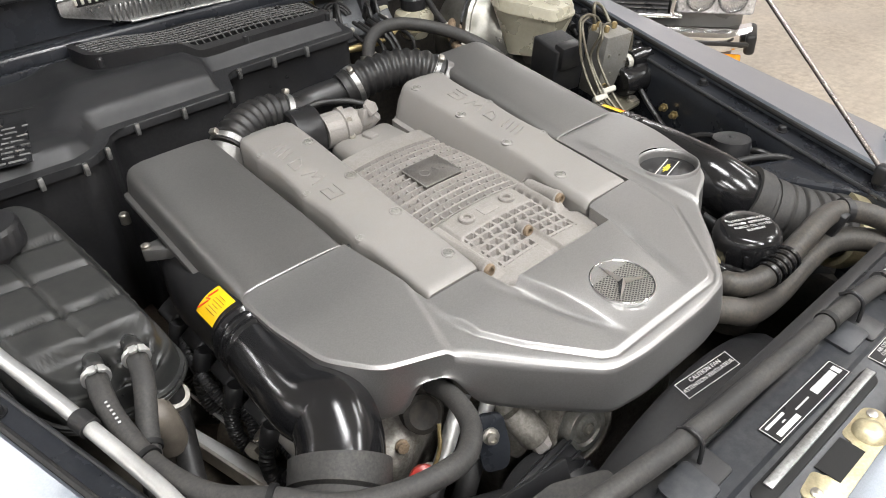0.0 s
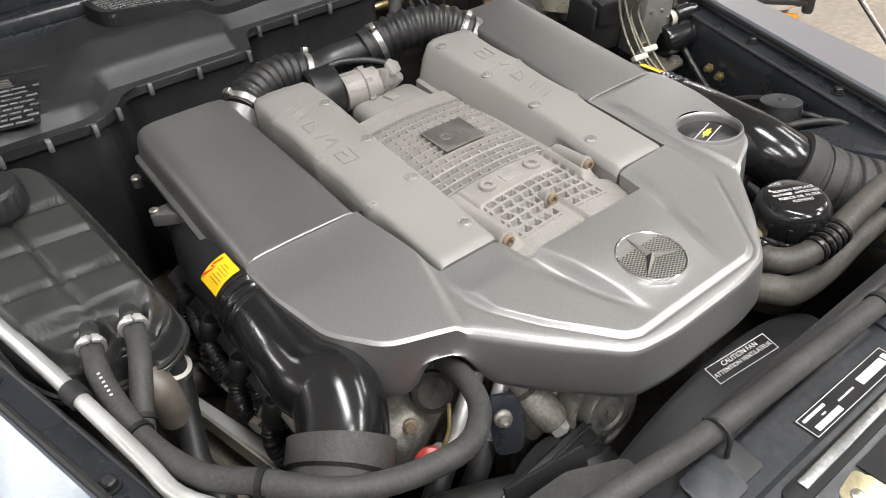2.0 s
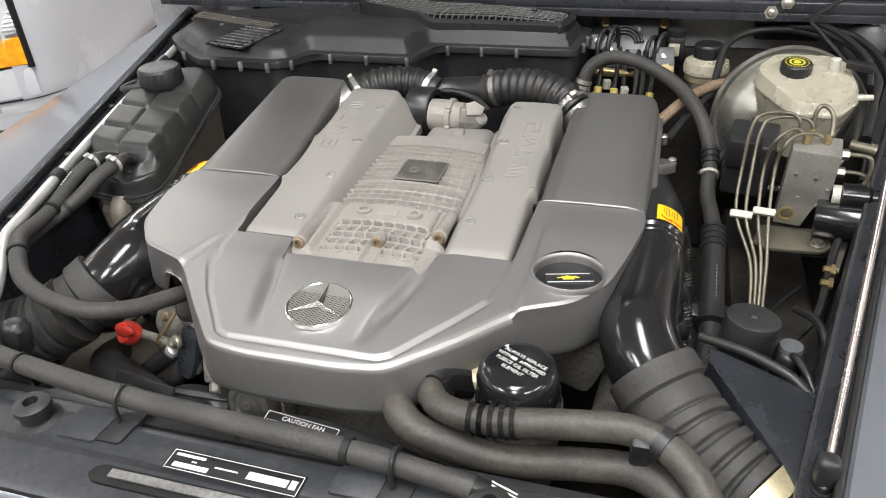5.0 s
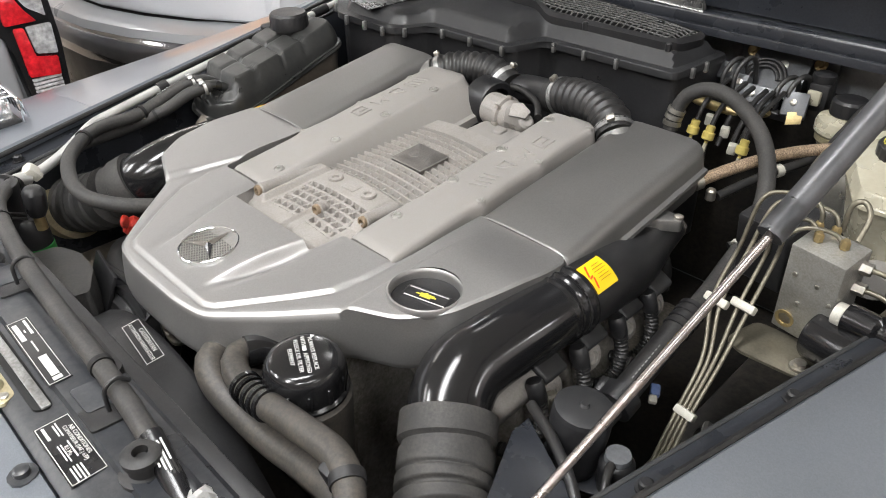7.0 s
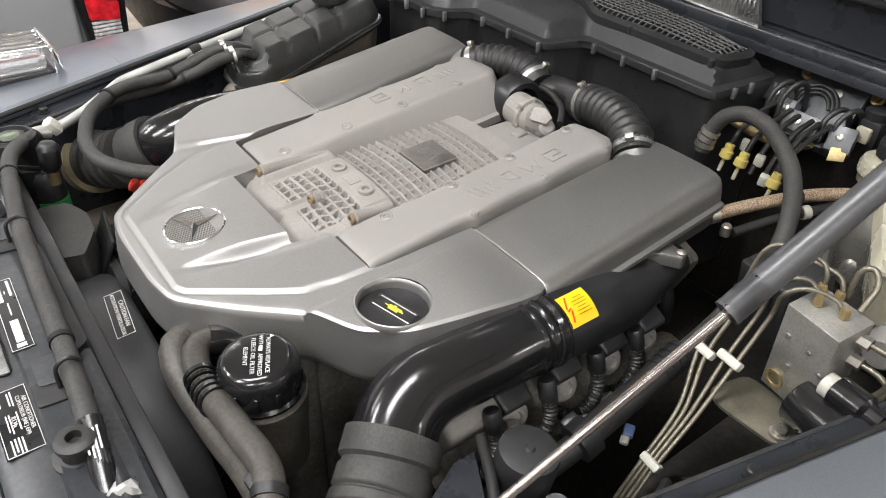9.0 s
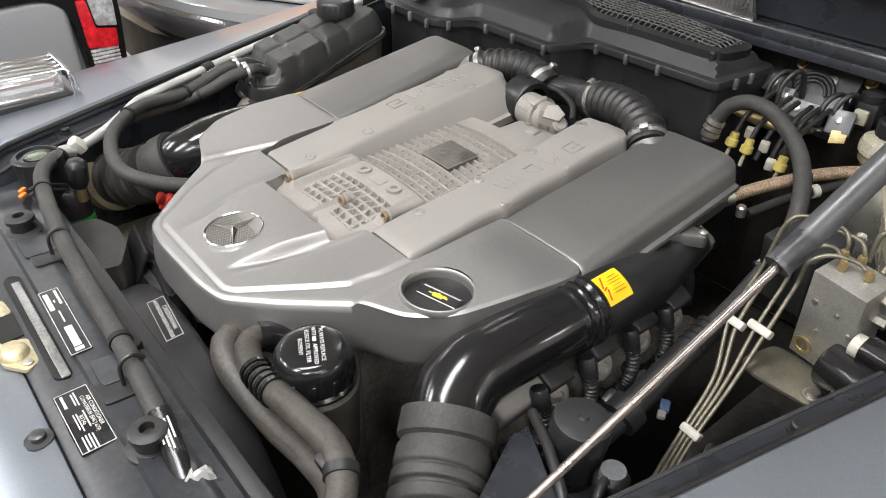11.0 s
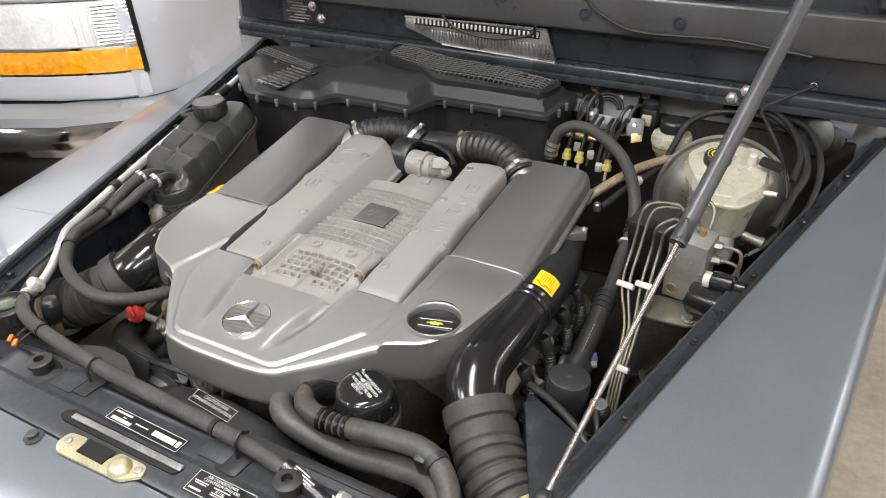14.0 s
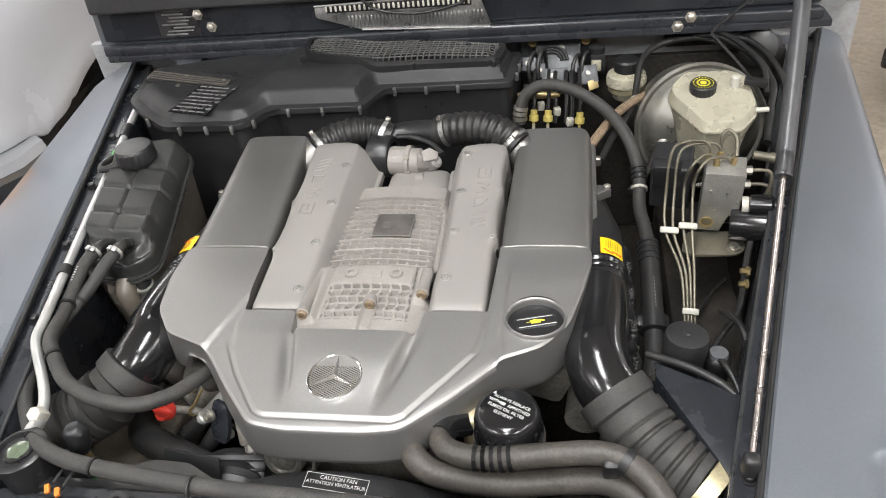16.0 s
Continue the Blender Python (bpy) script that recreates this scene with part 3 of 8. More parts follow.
def nearest(x, y, outline):
    best, at = 1e9, (x, y)
    for i in range(len(outline)):
        (ax, ay), (bx, by) = outline[i], outline[(i + 1) % len(outline)]
        dx, dy = bx - ax, by - ay
        t = max(0.0, min(1.0, ((x - ax) * dx + (y - ay) * dy) / (dx * dx + dy * dy + 1e-12)))
        q = math.hypot(x - ax - t * dx, y - ay - t * dy)
        if q < best:
            best, at = q, (ax + t * dx, ay + t * dy)
    return at


def cover_height(x, y):
    d = edge_distance(x, y, ROLL)
    e = edge_distance(x, y, INNER)
    # the band falls gently to the crease, which is tight
    z = top_z(y) - 0.0026 * (1 - smooth(-0.001, 0.0050, d))
    # the raised plateau with its rounded step and groove, which ends in a notch beside the coil cover
    live = smooth(0.125, 0.085, y) if x < 0 else 1.0
    z += 0.0024 * smooth(-0.0025, 0.0025, e) * (0.35 + 0.65 * live) - 0.0018 * live * math.exp(-((e + 0.0050) / 0.0024) ** 2)
    # the wedge that carries the badge, with a scoop on either flank
    k = (0.10 - y) / 0.155
    if -1.5 < k < 1.15:
        q = max(0.0, min(1.0, k))
        half = 0.094 - 0.036 * q ** 0.85
        fade = 1 - smooth(0.35, 1.05, k)
        a = abs(x - 0.004)
        z += 0.010 * fade * (1 - smooth(half - 0.002, half + 0.007, a))
        z -= 0.0075 * (1 - smooth(0.45, 1.08, k)) * math.exp(-((a - half - 0.012) / 0.0105) ** 2) * (0.35 + 0.65 * smooth(0.0, 0.35, k))
    # the raised lobes either side
    side = (x - (0.236 + (y - 0.05) * 0.02)) if x > 0 else (-0.2285 - x + (y - 0.055) * 0.31)
    lobe = smooth(0.0, 0.006 if x > 0 else 0.010, side)
    z += 0.0052 * lobe * (1 - smooth(0.20, 0.30, y))
    return z - 0.0018 * (1 - smooth(-0.004, 0.012, d)) * (1 - lobe)


def at_angle(a, outline):
    """The ray from the cover's middle at an angle, as far as the outline."""
    ox, oy = CX, 0.115
    best, dx, dy = 0.0, math.cos(a), math.sin(a)
    for i in range(len(outline)):
        (ax, ay), (bx, by) = outline[i], outline[(i + 1) % len(outline)]
        ex, ey = bx - ax, by - ay
        det = dx * ey - dy * ex
        if abs(det) < 1e-12:
            continue
        t = ((ax - ox) * ey - (ay - oy) * ex) / det
        u = ((ax - ox) * dy - (ay - oy) * dx) / det
        if t > 0 and -1e-6 <= u <= 1 + 1e-6:
            best = max(best, t)
    return best


cover = thing("engine_cover", (CX, 0.1, 0.95), "metallic silver engine cover with a round badge and oil filler well", "engine cover")
NA, NR = 420, 130
WELLRING = [(WELL[0] + math.cos(2 * PI * k / 48) * 0.0460, WELL[1] + math.sin(2 * PI * k / 48) * 0.0460) for k in range(48)]
bm = bmesh.new()
rings = []
cut = {}
for i in range(NA):
    a = 2 * PI * i / NA
    r = at_angle(a, CREASE)
    c, s = math.cos(a), math.sin(a)
    ring = []
    for j in range(1, NR + 1):
        q = r * (1 - (1 - j / NR) ** 1.25)
        x, y = CX + c * q, 0.115 + s * q
        v = bm.verts.new((x, y, cover_height(x, y)))
        for hole in (OPENING, WELLRING):
            if edge_distance(x, y, hole) > 0:
                cut[v] = hole
        ring.append(v)
    x, y = CX + c * r, 0.115 + s * r
    # the skirt, which turns under below the crease, with a notch for the hose
    notch = math.exp(-(((x + 0.249) / 0.031) ** 4)) * (1 if x < 0 and y < 0.11 else 0)
    for d, z in ((0.0012, 1.0345), (0.0024, 1.030), (0.0042, 1.018), (0.0062, 1.002), (0.0076, 0.988), (0.0068, 0.980), (0.0, 0.976)):
        q = r + d
        zz = max(z, 1.022 * notch + z * (1 - notch)) + 0.052 * (y if y > 0 else 0)
        v = bm.verts.new((CX + c * q, 0.115 + s * q, min(zz, cover_height(x, y) - 0.0015)))
        if y > 0.29 and -0.21 < x < 0.23:
            cut[v] = OPENING
        ring.append(v)
    rings.append(ring)
kept = []
for i in range(NA):
    a, b = rings[i], rings[(i + 1) % NA]
    for j in range(len(a) - 1):
        q = (a[j], b[j], b[j + 1], a[j + 1])
        if not all(v in cut for v in q):
            kept.append(q)
for q in kept:
    bm.faces.new(q)
for v, hole in cut.items():
    if v.link_faces:
        x, y = nearest(v.co.x, v.co.y, hole)
        v.co = (x, y, cover_height(x, y))
bmesh.ops.delete(bm, geom=[v for v in bm.verts if not v.link_faces], context="VERTS")
# the turned-down lip of the opening
dense = []
for i in range(len(OPENING)):
    (ax, ay), (bx, by) = OPENING[i], OPENING[(i + 1) % len(OPENING)]
    n = max(1, int(math.hypot(bx - ax, by - ay) / 0.005))
    dense += [(ax + (bx - ax) * k / n, ay + (by - ay) * k / n) for k in range(n)]
wall = [[bm.verts.new((x, y, cover_height(x, y) - d)) for x, y in dense] for d in (0.0002, 0.012, 0.035)]
for a, b in zip(wall, wall[1:]):
    for k in range(len(dense)):
        if dense[k][1] < 0.302:
            bm.faces.new((a[k], a[(k + 1) % len(dense)], b[(k + 1) % len(dense)], b[k]))
part("front_shell", bm, SILVER, cover, angle=60)

# the two darker rear boxes
def box_z(y):
    return 1.0672 + (y - 0.305) * 0.135


for side, x0, x1 in ((1, 0.222, 0.378), (-1, -0.205, -0.364)):
    bm = bmesh.new()
    rows = []
    for y in [0.3045, 0.306] + span(0.312, 0.628, 16) + [0.638, 0.646, 0.651, 0.654]:
        end = smooth(0.628, 0.654, y)
        zt = box_z(y) - 0.016 * end ** 2.5
        if y < 0.306:
            zt -= 0.002
        xin = x0 + side * (0.012 * smooth(0.3, 0.66, y) + 0.010 * end ** 2)
        xout = x1 - side * 0.014 * end ** 2
        w = xout - xin
        row = [(xin, 0.98), (xin, zt - 0.014), (xin + side * 0.002, zt - 0.006), (xin + side * 0.008, zt - 0.001)]
        row += [(xin + w * k, zt + 0.0015 - 0.004 * (k - 0.5) ** 2) for k in (0.2, 0.4, 0.6, 0.8)]
        row += [(xout - side * 0.016, zt - 0.001), (xout - side * 0.008, zt - 0.0045), (xout - side * 0.003, zt - 0.011), (xout, zt - 0.020), (xout + side * 0.003, zt - 0.038),
                (xout + side * 0.010, zt - 0.040), (xout + side * 0.011, zt - 0.045), (xout + side * 0.002, zt - 0.047), (xout - side * 0.004, zt - 0.085)]
        rows.append([bm.verts.new((x, y, z)) for x, z in row])
    for a, b in zip(rows, rows[1:]):
        for i in range(len(a) - 1):
            bm.faces.new((a[i], a[i + 1], b[i + 1], b[i]))
    bm.faces.new(rows[0])
    bm.faces.new(rows[-1])
    part("rear_box", bm, GRAPHITE, cover, "dark graphite air box")
    # Silver bead put in for the light that the seam's edge catches.
    part("seam_line", tube([(x0 + side * 0.001, 0.3035, 1.052), (x0 + side * 0.004, 0.3035, 1.0625), (x0 + side * 0.014, 0.3035, 1.0672), ((x0 + x1) / 2, 0.3035, 1.0682), (x1 - side * 0.020, 0.3035, 1.0665), (x1 - side * 0.006, 0.3035, 1.060), (x1, 0.3035, 1.048)], 0.0012, 6), SILVER, cover)
    part("lug", prism([(x1 - side * 0.01, 0.485), (x1 - side * 0.01, 0.535), (x1 + side * 0.036, 0.531), (x1 + side * 0.040, 0.516)], 1.026, 1.044, 0.004), GRAPHITE, cover)
    part("screw", lathe([(0.007, 0), (0.007, 0.004), (0.004, 0.006)], pose(x1 + side * 0.031, 0.523, 1.043), 12), STEEL, cover)
    part("lip_screw", lathe([(0.008, -0.012), (0.008, 0.003), (0.0055, 0.006), (0.003, 0.006)], pose(x1 + side * 0.015, 0.652, 1.028), 14), STEEL, cover)
    part("seam_pin", lathe([(0.0055, -0.012), (0.0055, 0.002), (0.003, 0.004)], pose(x0 - side * 0.010, 0.309, 1.052), 12), PLASTIC, cover, "black seam pin")

# oil filler: rim, well and cap
# Lower wall is set black, not silver, to darken the recess.
part("filler_well", lathe([(0.0425, -0.042), (0.0430, -0.040), (0.0430, -0.014), (0.0450, -0.012)], pose(WELL[0], WELL[1], top_z(WELL[1]) + 0.0055, -3), 56), PLASTIC, cover, "dark inside of the filler well")
bm = lathe([(0.0433, -0.015), (0.0433, -0.004), (0.0444, 0.0), (0.0460, 0.0016), (0.0476, 0.001), (0.0488, -0.002), (0.0488, -0.008), (0.0470, -0.014)], pose(WELL[0], WELL[1], top_z(WELL[1]) + 0.0055, -3), 56)
part("filler_rim", bm, SILVER, cover)
oc = thing("oil_filler_cap", (WELL[0], WELL[1], 1.02), "black plastic oil filler cap with yellow symbol", "oil cap")
CM = pose(WELL[0], WELL[1], 1.032, 0, 0, 14)
part("cap", lathe([(0.0400, -0.024), (0.0400, -0.004), (0.0388, 0.001), (0.0365, 0.0035), (0.010, 0.004)], CM, 56), PLASTIC, oc)
bm = bmesh.new()
rows = []
for u in span(-0.0372, 0.0372, 24):
    edge = math.sqrt(max(0.0, 1 - (u / 0.0382) ** 2))
    lift = 0.020 * min(1.0, edge * 1.9)
    rows.append([bm.verts.new(CM @ Vector((u, v, z))) for v, z in ((-0.0165 * min(1, edge * 2.2), 0.002), (-0.0140 * min(1, edge * 2.2), lift * 0.9), (-0.011 * min(1, edge * 2.2), lift), (0.011 * min(1, edge * 2.2), lift), (0.0140 * min(1, edge * 2.2), lift * 0.9), (0.0165 * min(1, edge * 2.2), 0.002))])
for a, b in zip(rows, rows[1:]):
    for i in range(5):
        bm.faces.new((a[i], a[i + 1], b[i + 1], b[i]))
part("grip", bm, PLASTIC, oc)
part("symbol", bars([(-0.011, 0.0005, 0.007, 0.0016), (0.0, -0.0012, 0.015, 0.0050), (0.001, 0.0028, 0.020, 0.0016), (-0.001, 0.0042, 0.004, 0.0022), (0.011, 0.0004, 0.006, 0.0024)], CM @ pose(0, 0, 0.0202)), YELLOW_INK, oc, "yellow oil can symbol")
part("lettering", bars([(0, 0.0088, 0.056, 0.0015), (0.002, -0.0085, 0.058, 0.0015)], CM @ pose(0, 0, 0.0202)), WHITE_INK, oc)

# badge: ring, mesh ground and a plain three-armed star
BM = pose(0.002, 0.0, cover_height(0.002, 0.0) + 0.0012, 4.5, 0, 0)
badge = thing("badge", (0, 0, 1.05), "round chrome badge with a mesh ground and three-armed star", "badge")
part("ground", lathe([(0.0405, -0.012), (0.0405, 0.0), (0.0395, 0.0006)], BM, 48), mat("badge_ground", (0.018, 0.018, 0.019), 0.5, 0.2), badge)
part("ring", lathe([(0.0390, 0.0), (0.0390, 0.0018), (0.0403, 0.0026), (0.0416, 0.0018), (0.0416, -0.004), (0.0390, -0.004)], BM, 56), CHROME, badge)
bm = bmesh.new()
for i in range(-11, 12):
    for k in (30, -30):
        off = i * 0.0034
        h = math.sqrt(max(0, 0.0386 ** 2 - off ** 2))
        if h > 0.003:
            box((2 * h, 0.0011, 0.0010), BM @ Matrix.Rotation(radians(k), 4, "Z") @ Matrix.Translation((0, off, 0.0006)), 0, bm=bm)
part("mesh", bm, BLOCK, badge, "fine silver mesh")
bm = bmesh.new()
c = bm.verts.new(BM @ Vector((0, 0, 0.0065)))
ringv = []
for k in range(3):
    a = radians(90 + 120 * k + 3)
    ringv.append(bm.verts.new(BM @ Vector((math.cos(a) * 0.0385, math.sin(a) * 0.0385, 0.003))))
    a += radians(60)
    ringv.append(bm.verts.new(BM @ Vector((math.cos(a) * 0.0058, math.sin(a) * 0.0058, 0.0015))))
for i in range(6):
    bm.faces.new((c, ringv[i], ringv[(i + 1) % 6]))
part("star", bm, CHROME, badge, "polished star", angle=5)

# ---------------------------------------------------------------- coil covers
def coil_z(y):
    return 1.0602 + 0.1125 * (y - 0.15)


def coil_cover(side):
    ob = thing("coil_cover", (side * 0.16, 0.4, 1.0), "bare cast aluminium coil cover with raised slanted lettering bars", "engine cover", "coil covers")
    f = (lambda x: x) if side > 0 else (lambda x: -x + 0.022)
    lag = 0.0 if side > 0 else -0.027      # the two banks are staggered

    def top(y):
        return coil_z(y - lag) - (0.0 if side > 0 else 0.005)

    ends = (0.150, 0.602) if side > 0 else (0.150, 0.622)
    bm = bmesh.new()
    rows = []
    for y in [ends[0], ends[0] + 0.002, ends[0] + 0.006] + span(ends[0] + 0.015, ends[1] - 0.034, 60) + [ends[1] - 0.026, ends[1] - 0.018, ends[1] - 0.011, ends[1] - 0.005, ends[1]]:
        u = y - lag
        back = smooth(ends[1] - 0.030, ends[1], y)
        zt = top(y) - 0.010 * back ** 2 - 0.003 * (1 - smooth(ends[0], ends[0] + 0.006, y))
        flare = smooth(0.262, 0.296, u)
        xin = 0.122 + 0.006 * smooth(0.20, 0.30, u) * (1 if side > 0 else -0.3) - 0.003 * smooth(0.35, 0.6, u) + 0.022 * back ** 2
        xout = 0.2085 + 0.004 * smooth(0.29, 0.33, u) - 0.016 * back ** 2
        # shallow scallops where the outer bosses stand
        xout += 0.003 * sum(math.exp(-((u - b) / 0.013) ** 2) for b in (0.319, 0.446, 0.571)) - 0.002 * (math.exp(-((u - 0.38) / 0.03) ** 2) + math.exp(-((u - 0.51) / 0.03) ** 2))
        deep = 0.016 + 0.040 * flare
        wide = (0.010 + 0.020 * smooth(0.28, 0.60, u) if side < 0 else 0.016) * flare
        low = xin - 0.006 - wide
        lip = 0.008 * flare
        row = [(low - lip, zt - deep - 0.018), (low - lip, zt - deep - 0.003), (low, zt - deep), (xin - 0.006 - wide * 0.45, zt - 0.012 - 0.014 * flare), (xin - 0.003, zt - 0.008), (xin, zt - 0.0035), (xin + 0.004, zt - 0.0008), (xin + 0.009, zt)]
        row += [(xin + (xout - xin) * k, zt) for k in (0.3, 0.5, 0.7)]
        row += [(xout - 0.010, zt), (xout - 0.0045, zt - 0.0008), (xout - 0.001, zt - 0.0035), (xout + 0.001, zt - 0.010), (xout + 0.004, zt - 0.045), (xout + 0.006, zt - 0.07)]
        rows.append([bm.verts.new((f(x), y, z)) for x, z in row])
    for a, b in zip(rows, rows[1:]):
        for i in range(len(a) - 1):
            bm.faces.new((a[i], a[i + 1], b[i + 1], b[i]))
    bm.faces.new(rows[0])
    bm.faces.new(rows[-1])
    part("casting", bm, CAST, ob)
    # screws in ringed seats on the top and bosses on the outer flank
    tilt = math.degrees(math.atan(0.1125))
    for u in (0.220, 0.333, 0.442, 0.558):
        y = u + lag
        m = pose(f(0.138 if side > 0 else 0.137 - 0.02 * (u - 0.22)), y, top(y), tilt)
        seat = part("screw_seat", lathe([(0.0100, -0.003), (0.0100, 0.0006), (0.0088, 0.0013), (0.0076, 0.0008), (0.0072, -0.0004)], m, 24), CAST, ob)
        part("screw", lathe([(0.0066, -0.002), (0.0066, 0.0006), (0.0058, 0.0012), (0.0034, 0.0012), (0.0030, 0.0002)], m, 18), BLOCK, seat)
    for u in (0.319, 0.446, 0.571):
        y = u + lag
        m = pose(f(0.2065), y, top(y) - 0.0015, tilt)
        part("boss", lathe([(0.0075, -0.062), (0.0082, -0.010), (0.0086, -0.001), (0.0074, 0.0008), (0.0062, 0.0004)], m, 18), CAST, ob)
        part("bolt", lathe([(0.0056, -0.001), (0.0056, 0.0012), (0.0046, 0.0018), (0.0026, 0.0016), (0.0024, 0.0004)], m, 14), BLOCK, ob)
    # raised marks: slanted bars, then outlined blocks
    def mark(u, strokes):
        bm = bmesh.new()
        y = u + lag
        m = pose(f(0.178), y, top(y), tilt)
        for ax, ay, bx, by in strokes:
            p, q = Vector((ax, ay, 0)), Vector((bx, by, 0))
            a = math.degrees(math.atan2(by - ay, bx - ax))
            box(((q - p).length + 0.002, 0.0022, 0.0034), m @ Matrix.Translation((p + q) / 2) @ Matrix.Rotation(radians(a), 4, "Z"), 0.0008, 1, bm=bm)
        part("raised_mark", bm, CAST, ob)

    way = 1 if side > 0 else -1
    first = 0.345 if side > 0 else 0.575
    for k in range(4):
        mark(first + way * k * 0.0105, [(-0.013, -0.004, 0.013, 0.004)])
    mark(first + way * 0.062, [(-0.012, -0.011, -0.012, 0.011), (-0.012, 0.011, 0.012, 0.011), (0.012, 0.011, 0.002, -0.004), (0.002, -0.004, -0.012, -0.011)])
    mark(first + way * 0.104, [(-0.012, -0.015, 0.012, -0.008), (0.012, -0.008, -0.002, 0.002), (-0.002, 0.002, 0.012, 0.010), (0.012, 0.010, -0.012, 0.015)])
    mark(first + way * 0.150, [(-0.012, -0.014, 0.012, -0.014), (0.012, -0.014, 0.012, 0.014), (-0.012, -0.014, -0.012, 0.012), (-0.012, 0.012, 0.002, 0.012), (0.001, -0.004, 0.001, 0.012)])
    return ob


coil_cover(1)
coil_cover(-1)

# ---------------------------------------------------------------- intake casting in the valley
intake = thing("supercharger_housing", (0, 0.3, 1.0), "waffle-ribbed cast aluminium supercharger housing, dusty", "supercharger")


def waffle(x, y):
    z = 1.034 + 0.048 * (y - 0.12) + 0.012 * (1 - ((x - 0.004) / 0.12) ** 2)
    if y > 0.265:
        u, v = (x - 0.004) / (0.0178 - 0.02 * (y - 0.27)), (y - 0.272) / 0.0143
        fu, fv = abs(u - round(u)), abs(v - round(v))
        rib = max((1 - smooth(0.09, 0.17, fu)) * 0.62, 1 - smooth(0.10, 0.19, fv))
    else:
        v = (y - 0.142) / 0.0165
        u = (x - 0.014) / 0.0172 + (0.5 if round(v) % 2 else 0.35)
        fu, fv = abs(u - round(u)), abs(v - round(v))
        rib = max(1 - smooth(0.12, 0.22, fu), 1 - smooth(0.13, 0.24, fv), smooth(0.072, 0.075, abs(x - 0.008)))
    plain = 0.0
    if 0.218 < y < 0.268 and abs(x - 0.004) < 0.075:
        plain = 1.0
    if y < 0.139:
        plain = 1.0
    if abs(x - 0.014) < 0.013 and y < 0.19:
        plain = 1.0
    if y > 0.468:
        plain = 1.0
    z -= (0.0110 if y > 0.265 else 0.0085) * (1 - rib) * (1 - plain)
    z += 0.0035 * smooth(0.214, 0.222, y) * (1 - smooth(0.262, 0.270, y)) * (1 - smooth(0.070, 0.076, abs(x - 0.004)))
    z -= 0.006 * (1 - smooth(0.007, 0.013, abs(x - 0.014))) * (1 - smooth(0.175, 0.19, y))
    # plain shoulders under the long bolt sleeves
    z += 0.0105 * smooth(0.074, 0.084, abs(x - 0.004)) * smooth(0.128 if x < 0 else 0.176, 0.140 if x < 0 else 0.186, y) * (1 - smooth(0.256, 0.268, y))
    # rounded front edge in two lobes
    lobe = 0.102 + 0.012 * math.exp(-((x - 0.014) / 0.016) ** 2) + 0.012 * smooth(0.075, 0.11, abs(x - 0.004))
    z -= 0.032 * (1 - smooth(lobe - 0.014, lobe + 0.016, y)) ** 1.4
    z -= 0.040 * smooth(0.094, 0.110, abs(x - 0.004)) * smooth(0.16, 0.22, y)
    return z


xs, ys = span(-0.106, 0.114, 240), span(0.092, 0.505, 420)
bm = sheet(xs, ys, waffle)
part("ribbed_top", bm, CAST_DIRTY, intake, angle=40)
PM = pose(0.0155, 0.379, 1.0585, 2.9, 0, -1)
plate = part("plate", prism(rounded([(-0.0365, -0.032), (0.0365, -0.032), (0.0365, 0.032), (-0.0365, 0.032)], 0.004), -0.004, 0.002, 0.0012, m=PM), mat("dark_plate", (0.17, 0.16, 0.15), 0.42, 0.7, 0.25, 500, 0.3, 0.2, 40, dirt=(0.26, 0.24, 0.21), dirt_amount=0.3, dirt_scale=30), intake, "dark stamped plate")
part("plate_edge", sweep(bmesh.new(), [PM @ Vector((x, y, 0.0015)) for x, y in ((-0.0362, 0.030), (-0.0362, -0.0318), (0.0362, -0.0318), (0.0362, 0.030))], 0.0012, 6), BLOCK, plate, "bright bead along three edges")
bm = bmesh.new()
for k in range(24):
    a, b = 2 * PI * k / 24, 2 * PI * (k + 1) / 24
    p, q = Vector((math.cos(a) * 0.008 - 0.013, math.sin(a) * 0.008, 0.0022)), Vector((math.cos(b) * 0.008 - 0.013, math.sin(b) * 0.008, 0.0022))
    sweep(bm, [PM @ p, PM @ q], 0.0008, 6)
for dx in (0.008, 0.017):
    box((0.0016, 0.015, 0.001), PM @ pose(dx, 0, 0.0024, 0, 0, 18), 0, bm=bm)
part("stamped_mark", bm, mat("plate_mark", (0.2, 0.19, 0.18), 0.5, 0.5), plate)
for x, y, z, back in ((-0.093, 0.140, 1.053, 0.118), (0.1005, 0.190, 1.055, 0.062), (0.014, 0.172, 1.048, 0.016)):
    m = facing((x, y, z), (0, -1, 0.06))
    post = part("bolt_sleeve", lathe([(0.0098, -back), (0.0105, -back + 0.004), (0.0100, -0.010), (0.0112, -0.008), (0.0112, -0.001), (0.0098, 0.0)], m, 20), CAST_DIRTY, intake)
    part("bolt", lathe([(0.0086, -0.002), (0.0086, 0.0040), (0.0074, 0.0055), (0.0044, 0.0055), (0.0040, 0.001)], m, 18), RUST, post, "corroded socket bolt")
for x in (-0.034, 0.046):
    part("boss", lathe([(0.013, -0.01), (0.012, 0.003), (0.010, 0.004), (0.006, 0.003), (0.005, -0.003)], pose(x, 0.244, 1.055), 20), CAST_DIRTY, intake)
part("lifting_pad", box((0.030, 0.020, 0.004), pose(0.006, 0.243, 1.0545, 3), 0.001), CAST_DIRTY, intake)
